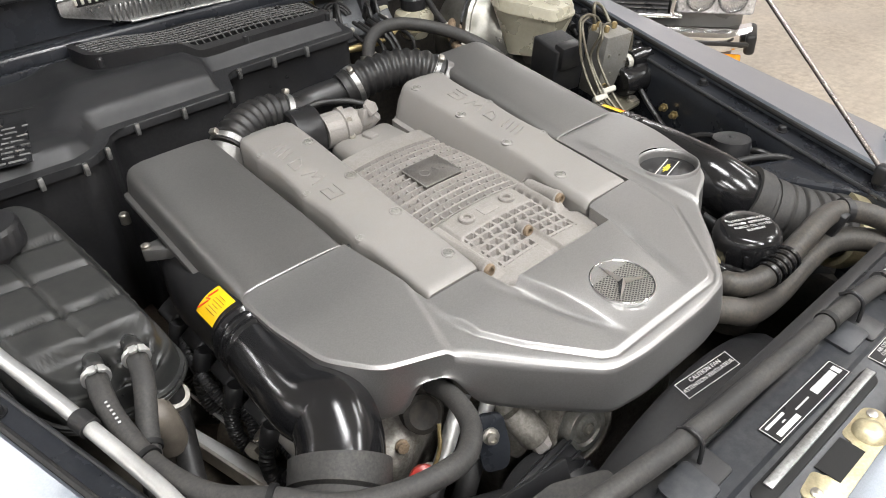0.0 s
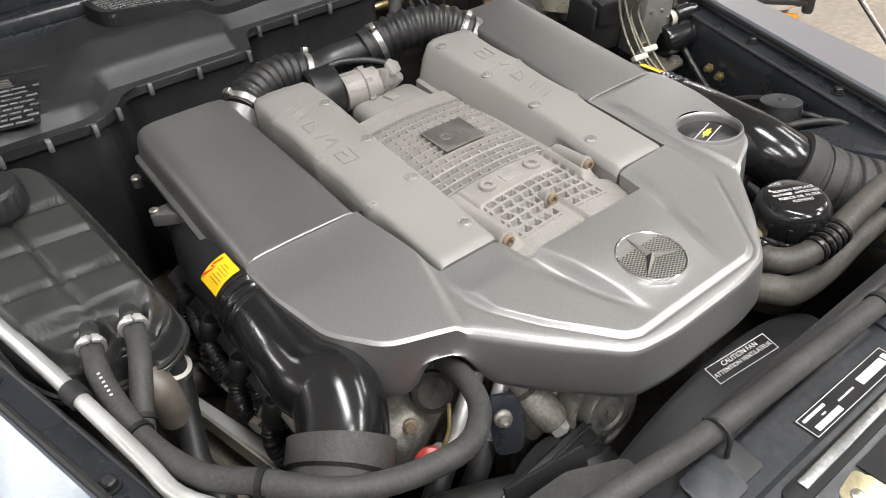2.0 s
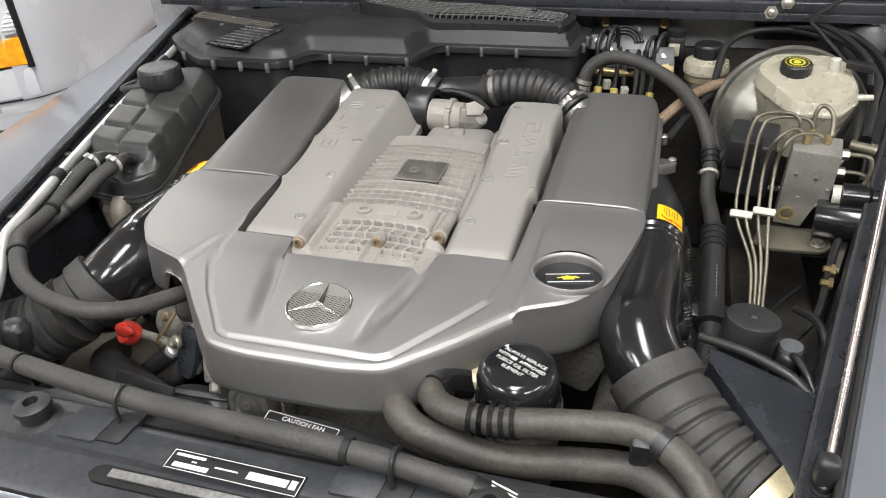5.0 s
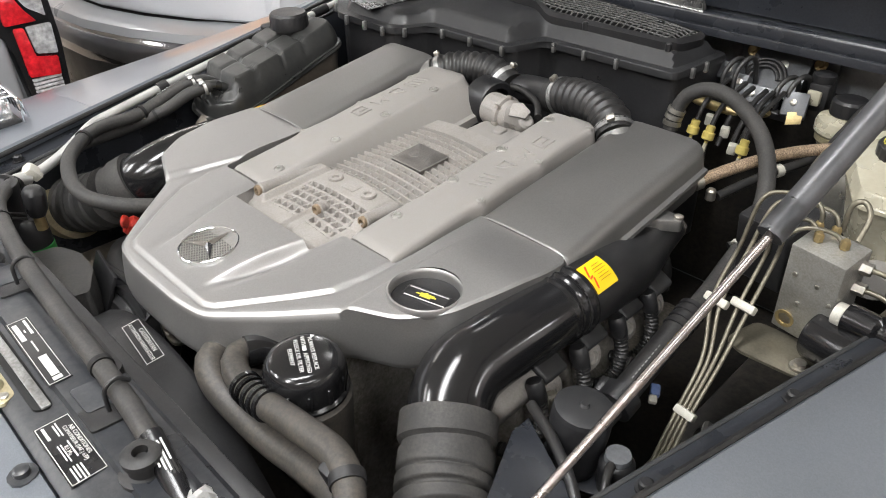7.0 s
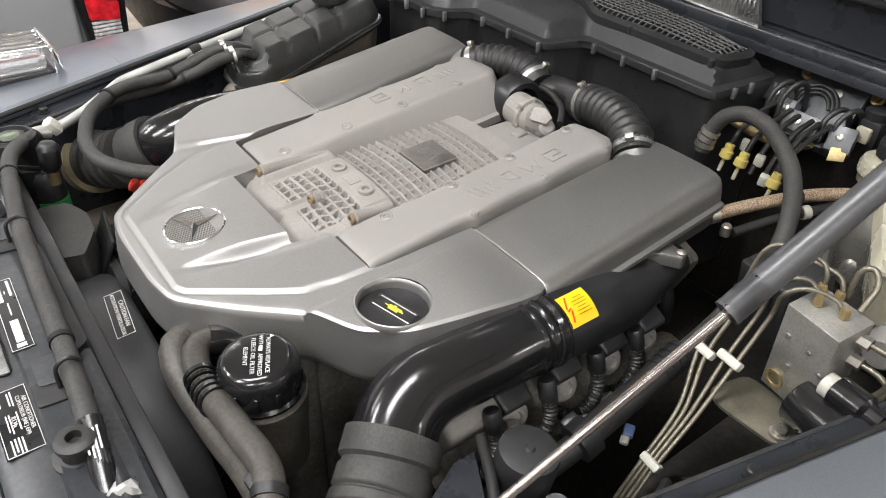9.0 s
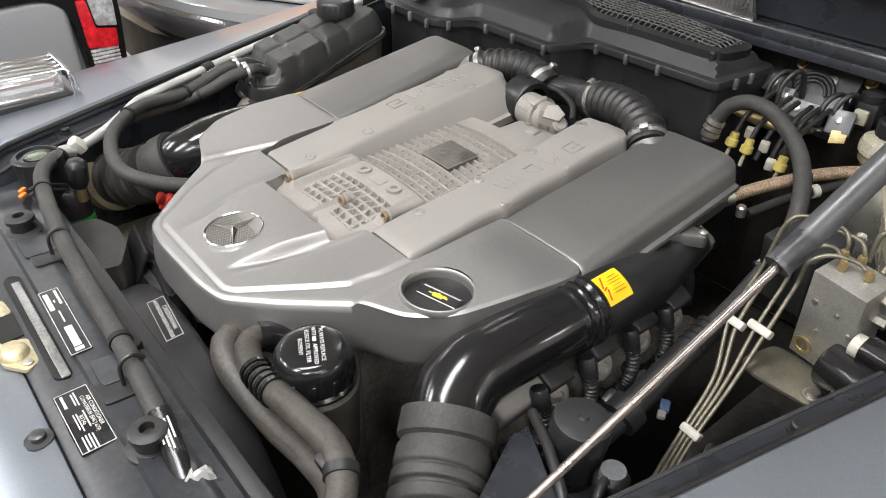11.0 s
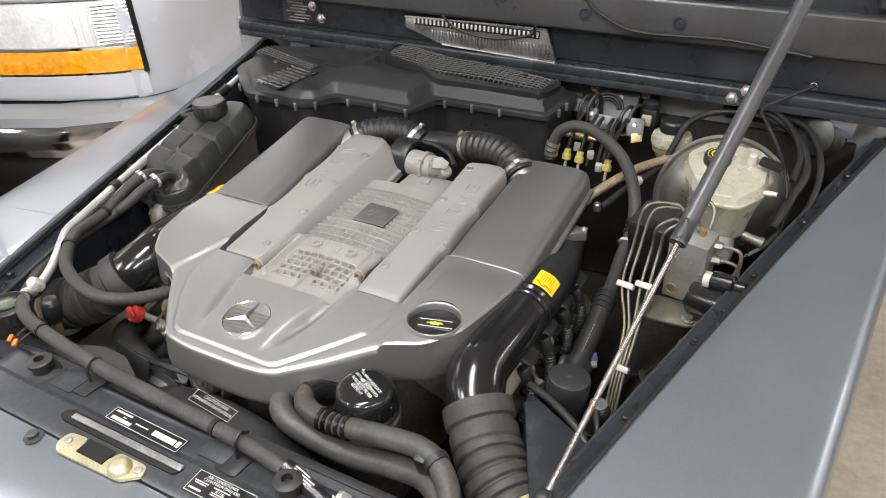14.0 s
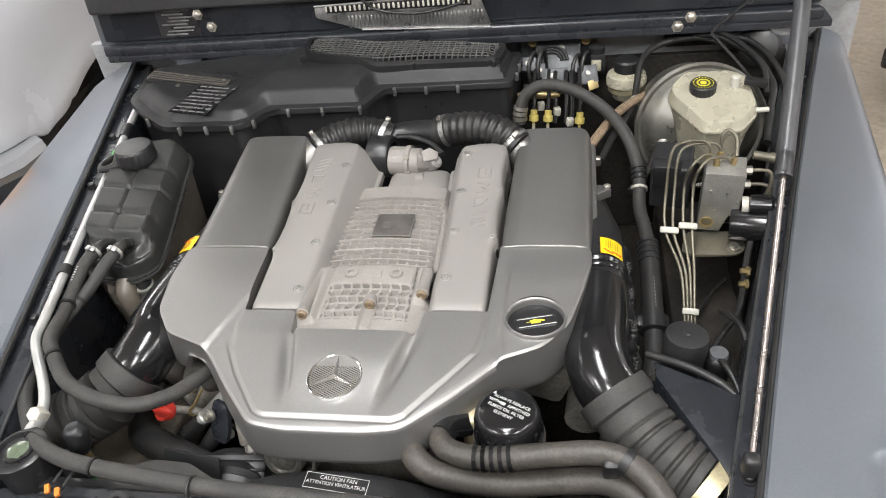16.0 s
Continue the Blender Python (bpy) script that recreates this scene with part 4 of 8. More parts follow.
for s, x in ((1, 0.111), (-1, -0.103)):
    part("side_rail", tube([(x, 0.27, 1.03), (x * 0.98, 0.30, 1.035), (x * 0.93, 0.42, 1.04), (x * 0.75, 0.485, 1.045)], 0.008, 10), CAST_DIRTY, intake)
part("rear_flange", prism(rounded([(-0.085, 0.468), (0.095, 0.468), (0.095, 0.505), (-0.085, 0.505)], 0.01), 1.0, 1.058, 0.006), CAST, intake)
part("snout", box((0.13, 0.10, 0.06), pose(0.03, 0.55, 1.02), 0.02, 3), CAST, intake)

# throttle body and the joined intake hoses at the back
thr = thing("throttle_body", (0.0, 0.6, 1.0), "cast throttle body with a black plastic collar", "throttle body")
TB = facing((0.005, 0.605, 1.062), (1, -0.1, 0))
part("body", lathe([(0.030, -0.04), (0.030, -0.006), (0.033, -0.004), (0.033, 0.004), (0.028, 0.006), (0.028, 0.024), (0.022, 0.028), (0.020, 0.040), (0.012, 0.043)], TB, 32), CAST_DIRTY, thr)
for k in range(6):
    a_ = 2 * PI * k / 6 + 0.3
    part("flange_bolt", lathe([(0.0045, -0.004), (0.0045, 0.006), (0.003, 0.007)], TB @ pose(math.cos(a_) * 0.0305, math.sin(a_) * 0.0305, 0.0), 8), STEEL, thr)
for k in range(5):
    part("rib", box((0.003, 0.006, 0.030), TB @ Matrix.Rotation(0.5 + k * 0.55, 4, "Z") @ pose(0.029, 0, -0.022), 0.001), CAST, thr)
part("vent_hose", tube([(0.075, 0.610, 1.075), (0.045, 0.640, 1.085), (0.0, 0.655, 1.092), (-0.03, 0.66, 1.09)], 0.006, 10), RUBBER, thr, "thin black vent hose")
part("linkage", prism([(-0.014, -0.012), (0.016, -0.010), (0.022, 0.004), (0.004, 0.016), (-0.014, 0.010)], -0.003, 0.003, 0.001, m=pose(0.052, 0.582, 1.088, 50, 10, 30)), CAST_DIRTY, thr)
part("plug", box((0.020, 0.026, 0.020), pose(0.030, 0.560, 1.045, 0, 0, 10), 0.004), CAST, thr)
part("arm", box((0.04, 0.016, 0.03), pose(0.045, 0.585, 1.075, 0, 10, 20), 0.004), CAST, thr)
part("motor", lathe([(0.014, 0), (0.014, 0.03), (0.010, 0.034)], facing((0.045, 0.60, 1.05), (0.6, -0.3, 0.6)), 18), CAST, thr)
part("collar", lathe([(0.040, -0.030), (0.045, -0.026), (0.045, 0.016), (0.042, 0.020), (0.032, 0.020), (0.031, 0.0)], facing((-0.054, 0.628, 1.062), (1, -0.15, 0)), 36), PLASTIC, thr, "black plastic collar")


def bellows(name, pts, r, pitch, deep, label, material=RUBBER):
    ob = thing(name, pts[0], label, "hose")
    line = resample(spline(pts, 12), pitch / 6)
    part("hose", sweep(bmesh.new(), line, lambda s, u: r * (1 + deep * math.cos(2 * PI * s / pitch) * (1 if 0.08 < u < 0.92 else 0)), 24), material, ob, angle=70)
    return ob, line


def clamp(ob, line, u, r, w=0.010):
    i = int(u * (len(line) - 2))
    t = (line[i + 1] - line[i]).normalized()
    cl = part("clamp", lathe([(r, -w / 2), (r + 0.0012, -w / 2), (r + 0.0012, w / 2), (r, w / 2)], facing(line[i], t), 28), VENTMETAL, ob, "steel hose clamp")
    part("clamp_screw", box((0.009, 0.014, 0.010), facing(line[i], t) @ Matrix.Rotation(1.2, 4, "Z") @ pose(r + 0.005, 0, 0), 0.002), STEEL, cl)


hl, line = bellows("intake_hose", [(-0.200, 0.632, 1.082), (-0.174, 0.648, 1.094), (-0.130, 0.668, 1.099), (-0.088, 0.677, 1.095), (-0.045, 0.673, 1.080)], 0.031, 0.0155, 0.065, "ribbed black rubber intake hose with steel clamps")
clamp(hl, line, 0.07, 0.032), clamp(hl, line, 0.9, 0.032)
hr, line = bellows("intake_hose", [(0.236, 0.610, 1.086), (0.208, 0.630, 1.102), (0.162, 0.650, 1.110), (0.105, 0.664, 1.104), (0.058, 0.674, 1.090)], 0.033, 0.0165, 0.065, "ribbed black rubber intake hose with steel clamps")
clamp(hr, line, 0.08, 0.0335), clamp(hr, line, 0.9, 0.0335)
part("cross_pipe", tube([(-0.06, 0.685, 1.075), (0.0, 0.695, 1.08), (0.075, 0.672, 1.092)], 0.027, 20), PLASTIC, hr)
for at, to in (((-0.262, 0.595, 1.030), (-0.199, 0.633, 1.082)), ((0.298, 0.575, 1.034), (0.235, 0.611, 1.086))):
    at, to = Vector(at), Vector(to)
    part("neck", sweep(bmesh.new(), spline([at, at.lerp(to, 0.5), to], 6), lambda l, u: 0.050 - 0.0175 * u, 26), GRAPHITE, cover, "round silver outlet neck")

# ---------------------------------------------------------------- engine beneath the cover
block = thing("engine_block", (0, 0.3, 0.5), "grimy V8 engine block with cylinder heads below the covers", "engine")
part("crankcase", box((0.36, 0.62, 0.42), pose(0.01, 0.36, 0.74), 0.03, 3), ENGINE, block)
part("timing_cover", box((0.40, 0.06, 0.34), pose(0.01, 0.04, 0.80), 0.02, 3), ENGINE, block)
for s in (1, -1):
    x = 0.01 + s * 0.285
    head = part("cylinder_head", box((0.12, 0.50, 0.14), pose(x, 0.40, 0.92, 0, s * 22), 0.015, 2), ENGINE, block)
    part("exhaust_manifold", tube([(x + s * 0.07, 0.15, 0.80), (x + s * 0.085, 0.35, 0.80), (x + s * 0.08, 0.62, 0.78)], 0.035, 14), ENGINE, block)
    for k in range(4):
        y = 0.20 + k * 0.106
        part("port", tube([(x + s * 0.045, y, 0.90), (x + s * 0.075, y, 0.87), (x + s * 0.085, y, 0.80)], 0.022, 12), ENGINE, block)
        part("coil_boot", tube([(x + s * 0.060, y + 0.05, 0.965), (x + s * 0.085, y + 0.05, 0.925), (x + s * 0.088, y + 0.05, 0.88)], 0.010, 10), RUBBER, block)
        part("coil_plug", box((0.03, 0.024, 0.03), pose(x + s * 0.065, y + 0.05, 0.968, 0, s * 25), 0.004), PLASTIC, block)

# ignition coils and bright castings along both heads
for s_ in (1, -1):
    for k, y in enumerate((0.215, 0.302, 0.387, 0.462)):
        x = 0.01 + s_ * 0.405
        ic = thing("ignition_coil", (x, y, 0.93), "black plastic ignition coil with a ribbed lead", "ignition coil", "ignition coils")
        part("body", box((0.040, 0.046, 0.030), pose(x, y, 0.962, 0, s_ * 30), 0.006, 3), PLASTIC_TEX, ic)
        part("socket", lathe([(0.010, 0), (0.012, 0.004), (0.012, 0.026), (0.009, 0.030)], facing((x + s_ * 0.016, y - 0.040, 0.976), (s_ * 0.35, 0, -1)), 16), PLASTIC, ic)
        part("lock_tab", box((0.010, 0.016, 0.022), pose(x + s_ * 0.028, y - 0.040, 0.952, 0, s_ * -20), 0.002), PLASTIC, ic)
        line = resample(spline([(x + s_ * 0.026, y - 0.040, 0.948), (x + s_ * 0.033, y - 0.042, 0.925), (x + s_ * 0.032, y - 0.050, 0.895), (x + s_ * 0.020, y - 0.065, 0.872), (x - s_ * 0.01, y - 0.07, 0.86)], 10), 0.0016)
        part("lead", sweep(bmesh.new(), line, lambda l_, u_: 0.0088 + 0.0014 * math.sin(l_ * 1150), 12), RUBBER, ic, angle=80)
        part("head_lug", lathe([(0.020, -0.02), (0.021, 0.0), (0.016, 0.005), (0.010, 0.006), (0.008, 0.002)], facing((x + s_ * 0.004, y + 0.012, 0.918), (s_, -0.15, 0.35)), 20), CAST_DIRTY, ic, "cast head boss")
        part("head_bolt", lathe([(0.0075, 0.0), (0.0075, 0.010), (0.005, 0.012)], facing((x + s_ * 0.012, y - 0.018, 0.905), (s_, -0.15, 0.3)), 6), STEEL, ic)
    part("rocker_cover", box((0.030, 0.12, 0.085), pose(0.01 + s_ * 0.392, 0.175, 0.930, 0, s_ * 28), 0.010, 3), CAST_DIRTY, block, "cast aluminium cover end")
    part("heat_plate", box((0.004, 0.10, 0.05), pose(0.01 + s_ * 0.425, 0.335, 0.868, 0, s_ * 40, 8), 0.001), ALUPIPE, block, "bright metal plate")
    part("hose_fitting", lathe([(0.010, 0), (0.014, 0.002), (0.014, 0.010), (0.011, 0.012), (0.011, 0.02), (0.013, 0.022), (0.013, 0.03)], facing((0.01 + s_ * 0.415, 0.215, 0.918), (s_, -0.4, -0.1)), 6), STEEL, block)

# front drive: pulleys and accessories
PULL = (-0.102, -0.042, 0.909)
pul = thing("idler_pulley", PULL, "grey metal pulley with a recessed face on a brown belt", "pulley")
PMX = facing(PULL, (-0.06, -1, 0.22))
part("wheel", lathe([(0.033, -0.030), (0.033, 0.002), (0.031, 0.005), (0.024, 0.005), (0.021, 0.001), (0.017, 0.001), (0.015, 0.006), (0.010, 0.006), (0.008, 0.004), (0.002, 0.003)], PMX, 44), BLOCK, pul)
part("bolt", lathe([(0.008, 0.0), (0.008, 0.008), (0.005, 0.009), (0.004, 0.006)], PMX, 6), STEEL, pul)
part("belt", lathe([(0.046, -0.034), (0.046, -0.004), (0.048, -0.001), (0.052, -0.001), (0.053, -0.004), (0.053, -0.032), (0.050, -0.036), (0.034, -0.036)], PMX, 44), ENGINE, pul, "dusty brown drive belt")
part("rear_flange", lathe([(0.030, -0.040), (0.058, -0.042), (0.060, -0.046), (0.060, -0.062), (0.030, -0.066)], PMX, 44), ENGINE, pul)
part("bracket", box((0.10, 0.03, 0.10), pose(-0.10, 0.035, 0.88), 0.012, 3), ENGINE, pul)
ten = thing("belt_tensioner", (-0.165, -0.01, 0.9), "brownish cast alloy belt tensioner with a hexagon boss", "engine part")
TA, TB = Vector((-0.176, 0.016, 0.952)), Vector((-0.160, -0.022, 0.908))
TM = facing(TB, TB - TA)
part("arm", lathe([(0.019, -0.060), (0.020, -0.040), (0.020, -0.012), (0.017, -0.008)], TM, 28), ENGINE, ten)
part("boss", lathe([(0.013, -0.009), (0.0145, -0.006), (0.0145, 0.004), (0.011, 0.007), (0.006, 0.004)], TM, 12, wave=lambda a, z: 1 - 0.07 * (math.sin(a * 6) > 0)), CAST_DIRTY, ten, "hexagon boss")
part("rib", box((0.010, 0.012, 0.044), TM @ pose(0.018, 0, -0.030), 0.003), ENGINE, ten)
part("housing", box((0.052, 0.034, 0.060), pose(-0.158, 0.012, 0.902, 18, 12, 20), 0.012, 3), ENGINE, ten)
part("spring_case", lathe([(0.030, -0.03), (0.032, 0.0), (0.026, 0.010), (0.012, 0.013)], facing((-0.140, 0.012, 0.925), (-0.1, -0.8, 0.6)), 28), ENGINE, ten)
brk = thing("pipe_bracket", (-0.22, 0.0, 0.93), "black steel bracket with two bright bolts", "bracket")
BM = facing((-0.2185, 0.004, 0.938), (-0.35, -0.85, 0.38))
part("plate", prism(rounded([(-0.017, -0.036), (0.014, -0.038), (0.020, -0.010), (0.016, 0.034), (-0.014, 0.038), (-0.020, 0.006)], 0.008), -0.004, 0.003, 0.0015, m=BM), BAY, brk)
for at in ((-0.228, -0.002, 0.960), (-0.209, 0.000, 0.915)):
    part("bolt", lathe([(0.0105, -0.002), (0.0105, 0.002), (0.007, 0.003), (0.007, 0.009), (0.004, 0.0095), (0.0035, 0.006)], facing(at, (-0.35, -0.85, 0.38)), 12), STEEL, brk, "bright steel bolt")
for a, b, r in (((-0.283, 0.034, 0.897), (-0.207, 0.068, 0.962), 0.0105), ((-0.236, 0.020, 0.905), (-0.190, 0.040, 0.962), 0.0095)):
    p = thing("coolant_pipe", a, "short bright aluminium coolant pipe with a black hose end", "pipe", "front coolant pipes")
    a, b = Vector(a), Vector(b)
    part("pipe", sweep(bmesh.new(), [a, a.lerp(b, 0.5), b], r, 18), ALUPIPE, p)
    part("bead", lathe([(r, -0.003), (r + 0.002, 0), (r, 0.003)], facing(a.lerp(b, 0.12), b - a), 18), ALUPIPE, p)
    part("hose_end", tube([a.lerp(b, 0.05), a - (b - a) * 0.5, a - (b - a) * 0.9 + Vector((-0.02, 0, -0.03))], 0.014, 14), RUBBER, p)
tc = thing("thermostat_housing", (-0.26, 0.09, 0.9), "dirty cast aluminium thermostat housing", "engine part")
part("body", box((0.13, 0.09, 0.12), pose(-0.275, 0.125, 0.885, 8, -6, 15), 0.028, 4), ENGINE, tc)
part("flange", lathe([(0.022, -0.03), (0.024, -0.008), (0.024, 0.004), (0.018, 0.008), (0.012, 0.006)], facing((-0.262, 0.082, 0.955), (-0.2, -0.7, 0.6)), 28), DARK, tc)
for at in ((-0.300, 0.075, 0.935), (-0.325, 0.09, 0.905)):
    part("bolt", lathe([(0.009, 0), (0.009, 0.004), (0.0065, 0.005), (0.0065, 0.010)], facing(at, (-0.4, -0.8, 0.4)), 8), RUST, tc)
part("wire", tube([(-0.262, 0.05, 0.965), (-0.275, 0.035, 0.945), (-0.290, 0.030, 0.925), (-0.288, 0.04, 0.90)], 0.0025, 8), BRASS, tc, "thin copper-coloured wire")
low = thing("lower_hose", (-0.34, 0.0, 0.85), "thick black coolant hose low in the bay", "hose")
part("hose", tube([(-0.14, -0.06, 0.83), (-0.24, -0.045, 0.875), (-0.32, -0.02, 0.89), (-0.40, 0.03, 0.86), (-0.46, 0.12, 0.80)], 0.026, 18), RUBBER, low)
low = thing("fan_belt_guard", (-0.19, -0.10, 0.8), "ribbed black plastic guard before the engine", "engine part")
part("guard", lathe([(0.075, -0.05), (0.080, -0.045), (0.080, -0.030), (0.072, -0.024), (0.082, -0.016), (0.082, 0.002), (0.074, 0.008), (0.078, 0.014), (0.070, 0.024), (0.045, 0.028)], facing((-0.19, -0.085, 0.84), (0.1, -1, 0.25)), 40), PLASTIC, low)
GP = pose(-0.205, -0.066, 0.905, 28, 6, 8)
part("panel", box((0.15, 0.050, 0.008), GP, 0.003), PLASTIC, low, "flat black guard panel")
for k in range(3):
    part("rib", box((0.148, 0.004, 0.008), GP @ pose(0, -0.016 + 0.016 * k, 0.006), 0.0015), PLASTIC, low)
dip = thing("dipstick", (-0.322, 0.016, 0.94), "red plastic dipstick handle", "dipstick")
part("handle", lathe([(0.008, -0.016), (0.015, -0.012), (0.0175, -0.002), (0.0165, 0.006), (0.010, 0.010), (0.003, 0.0105)], facing((-0.319, 0.011, 0.950), (-0.35, -0.6, 0.7)), 24), RED, dip)
LA, LB = Vector((-0.326, 0.006, 0.958)), Vector((-0.284, -0.014, 0.978))
LMX = facing(LA, LB - LA)
part("lever", lathe([(0.010, 0.0), (0.011, 0.010), (0.009, 0.030), (0.0045, 0.050), (0.002, 0.052)], LMX, 16, wave=lambda a, z: 1 - 0.35 * math.cos(a) ** 2), RED, dip, "red pull lever")
part("lever_slot", box((0.003, 0.004, 0.026), LMX @ pose(0.0, 0.0098, 0.022), 0.001), RED_INK, dip)
part("tube", tube([(-0.312, 0.020, 0.945), (-0.28, 0.05, 0.90), (-0.24, 0.08, 0.82)], 0.007, 10), ENGINE, dip)

# ---------------------------------------------------------------- air box at the firewall
RIM = [(-0.735, 0.815), (-0.665, 0.745), (-0.575, 0.672), (-0.400, 0.668), (-0.362, 0.692), (-0.335, 0.742), (-0.118, 0.742), (-0.088, 0.828), (0.207, 0.832), (0.222, 1.000), (-0.02, 1.035), (-0.50, 1.060), (-0.76, 0.985)]
airbox = thing("air_intake_box", (-0.25, 0.85, 0.85), "large black plastic air intake box clipped round its rim", "air box")
low_out = [(x * 0.985 - 0.003, y + 0.012) for x, y in RIM]
part("tub", prism(rounded(low_out, 0.02, 3), 0.72, 1.112, 0.003), PLASTIC, airbox)
part("rim", prism(rounded(RIM, 0.02, 3), 1.112, 1.126, 0.004), PLASTIC_TEX, airbox)
UP = [(-0.715, 0.825), (-0.655, 0.765), (-0.568, 0.692), (-0.410, 0.688), (-0.378, 0.704), (-0.348, 0.760), (-0.132, 0.760), (-0.105, 0.845), (0.192, 0.850), (0.205, 0.990), (-0.02, 1.022), (-0.50, 1.045), (-0.74, 0.975)]
GR = [(-0.292, 0.900), (-0.215, 0.868), (-0.12, 0.862), (0.176, 0.866), (0.190, 0.972), (-0.085, 0.985), (-0.150, 1.012), (-0.255, 1.030), (-0.306, 0.990)]


def lid_top(x, y):
    d = edge_distance(x, y, UP)
    hump = 0.026 * smooth(0.0, 0.05, d) * smooth(-0.42, -0.33, x) * smooth(0.78, 0.86, y) * (1 - 0.35 * smooth(0.0, 0.2, x))
    left = 0.010 * smooth(0.0, 0.05, d) * (1 - smooth(-0.42, -0.36, x))
    step = 0.016 * smooth(0.735, 0.80, y) * smooth(-0.43, -0.37, x) * (1 - smooth(0.80, 0.9, y)) * smooth(0.0, 0.02, d)
    sag = -0.010 * math.exp(-((x + 0.09) / 0.05) ** 2) * smooth(0.0, 0.03, d) * (1 - smooth(0.84, 0.90, y))
    return 1.118 + 0.024 * min(1.0, max(0.0, (d + 0.004) / 0.020)) + hump + left + step + sag - 0.004 * smooth(0.0, -0.006, d)


xs, ys = span(-0.76, 0.225, 150), span(0.665, 1.055, 64)
bm = bmesh.new()
grid = {}
for j, y in enumerate(ys):
    for i, x in enumerate(xs):
        if edge_distance(x, y, UP) > -0.006 and edge_distance(x, y, GR) < 0.012:
            grid[i, j] = bm.verts.new((x, y, lid_top(x, y)))
for (i, j) in list(grid):
    q = [grid.get(k) for k in ((i, j), (i + 1, j), (i + 1, j + 1), (i, j + 1))]
    if all(q):
        bm.faces.new(q)
part("lid", bm, PLASTIC_TEX, airbox, angle=26)
# the screened inlet
bm = bmesh.new()
outer, inner = rounded(GR, 0.025, 4), [((x + 0.06) * 0.950 - 0.06, (y - 0.945) * 0.86 + 0.945) for x, y in rounded(GR, 0.025, 4)]


def inlet_z(x, y):
    return lid_top(x, y) + 0.006 + 0.012 * smooth(-0.11, -0.25, x)


a = [bm.verts.new((x, y, lid_top(x, y) - 0.004)) for x, y in outer]
b = [bm.verts.new((x, y, inlet_z(x, y) + 0.008)) for x, y in outer]
c = [bm.verts.new((x, y, inlet_z(x, y) + 0.008)) for x, y in inner]
d = [bm.verts.new((x, y, inlet_z(x, y) - 0.045)) for x, y in inner]
n = len(a)
for u, v in ((a, b), (b, c), (c, d)):
    for i in range(n):
        bm.faces.new((u[i], u[(i + 1) % n], v[(i + 1) % n], v[i]))
inlet = part("inlet_frame", bm, PLASTIC, airbox, "raised frame of the screened inlet")
bm = bmesh.new()
for k in range(35):
    x = -0.285 + k * 0.0136
    seg = [y for y in span(0.866, 1.03, 60) if edge_distance(x, y, inner) > 0]
    if len(seg) > 2:
        sweep(bm, [Vector((x, y, inlet_z(x, y) + 0.0022)) for y in span(seg[0] - 0.003, seg[-1] + 0.003, 10)], 0.0017, 6)
for k in range(12):
    y = 0.876 + k * 0.0126
    seg = [x for x in span(-0.30, 0.19, 100) if edge_distance(x, y, inner) > 0]
    if len(seg) > 2:
        sweep(bm, [Vector((x, y, inlet_z(x, y) + 0.0022)) for x in span(seg[0] - 0.003, seg[-1] + 0.003, 24)], 0.0017, 6)
part("screen", bm, SCREEN, inlet, "black plastic mesh")
# A black sheet below the screen stands in for the inlet's dark depth.
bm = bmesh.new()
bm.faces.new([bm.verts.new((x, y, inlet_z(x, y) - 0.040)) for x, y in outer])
part("inlet_floor", bm, FLAT_BLACK, inlet)
for x, y in ((-0.285, 0.868), (-0.02, 0.866), (0.165, 0.868), (-0.12, 1.02), (0.10, 0.945)):
    part("screw", lathe([(0.006, -0.01), (0.006, 0.003), (0.004, 0.005)], pose(x, y, inlet_z(x, y) + 0.003), 12), PLASTIC, inlet)
RIM_CLIPS = [(-0.635, 0.716), (-0.532, 0.668), (-0.468, 0.668), (-0.405, 0.666), (-0.362, 0.692), (-0.296, 0.741), (-0.215, 0.741), (-0.126, 0.741), (-0.064, 0.828), (0.010, 0.829), (0.084, 0.830), (0.215, 0.880), (0.217, 0.925)]
for x, y in RIM_CLIPS:
    part("rim_clip", box((0.0075, 0.009, 0.020), pose(x, y - 0.003 if x < 0.2 else y, 1.117, 0, 0, 45 if x < -0.6 else 0), 0.002), VENTMETAL, airbox, "bright steel rim clip")
ST = pose(-0.500, 0.755, 1.1525, 3, 0, -14)
lab = part("label_plate", box((0.105, 0.135, 0.0012), ST, 0.0), STICKER, airbox, "black sticker with white lines of writing")
rows = []
random.seed(5)
for k in range(8):
    y = -0.058 + k * 0.0155
    x = -0.046
    while x < 0.04:
        w = random.uniform(0.008, 0.024)
        rows.append((x + w / 2, y, min(w, 0.047 - x), 0.0055))
        x += w + 0.003
part("print", bars(rows, ST @ pose(0, 0, 0.0008)), FADED_INK, lab)
for x, y in ((-0.66, 0.86), (-0.52, 0.90), (-0.43, 0.865)):
    part("lid_slot", box((0.10, 0.006, 0.004), pose(x, y, lid_top(x, y) + 0.001, 0, 0, -14), 0.001), PLASTIC, airbox)
strip = part("vent_strip", prism([(-0.712, 0.878), (-0.470, 0.800), (-0.455, 0.850), (-0.705, 0.930)], 1.146, 1.1535, 0.002), PLASTIC, airbox, "slotted black vent strip")
for k in range(4):
    u = (k + 0.5) / 4
    p, q = Vector((-0.708, 0.882 + 0.046 * u, 1.1545)), Vector((-0.466, 0.806 + 0.042 * u, 1.1545))
    part("slot_rib", sweep(bmesh.new(), [p, q], 0.003, 6), DUSTYHOSE, strip)
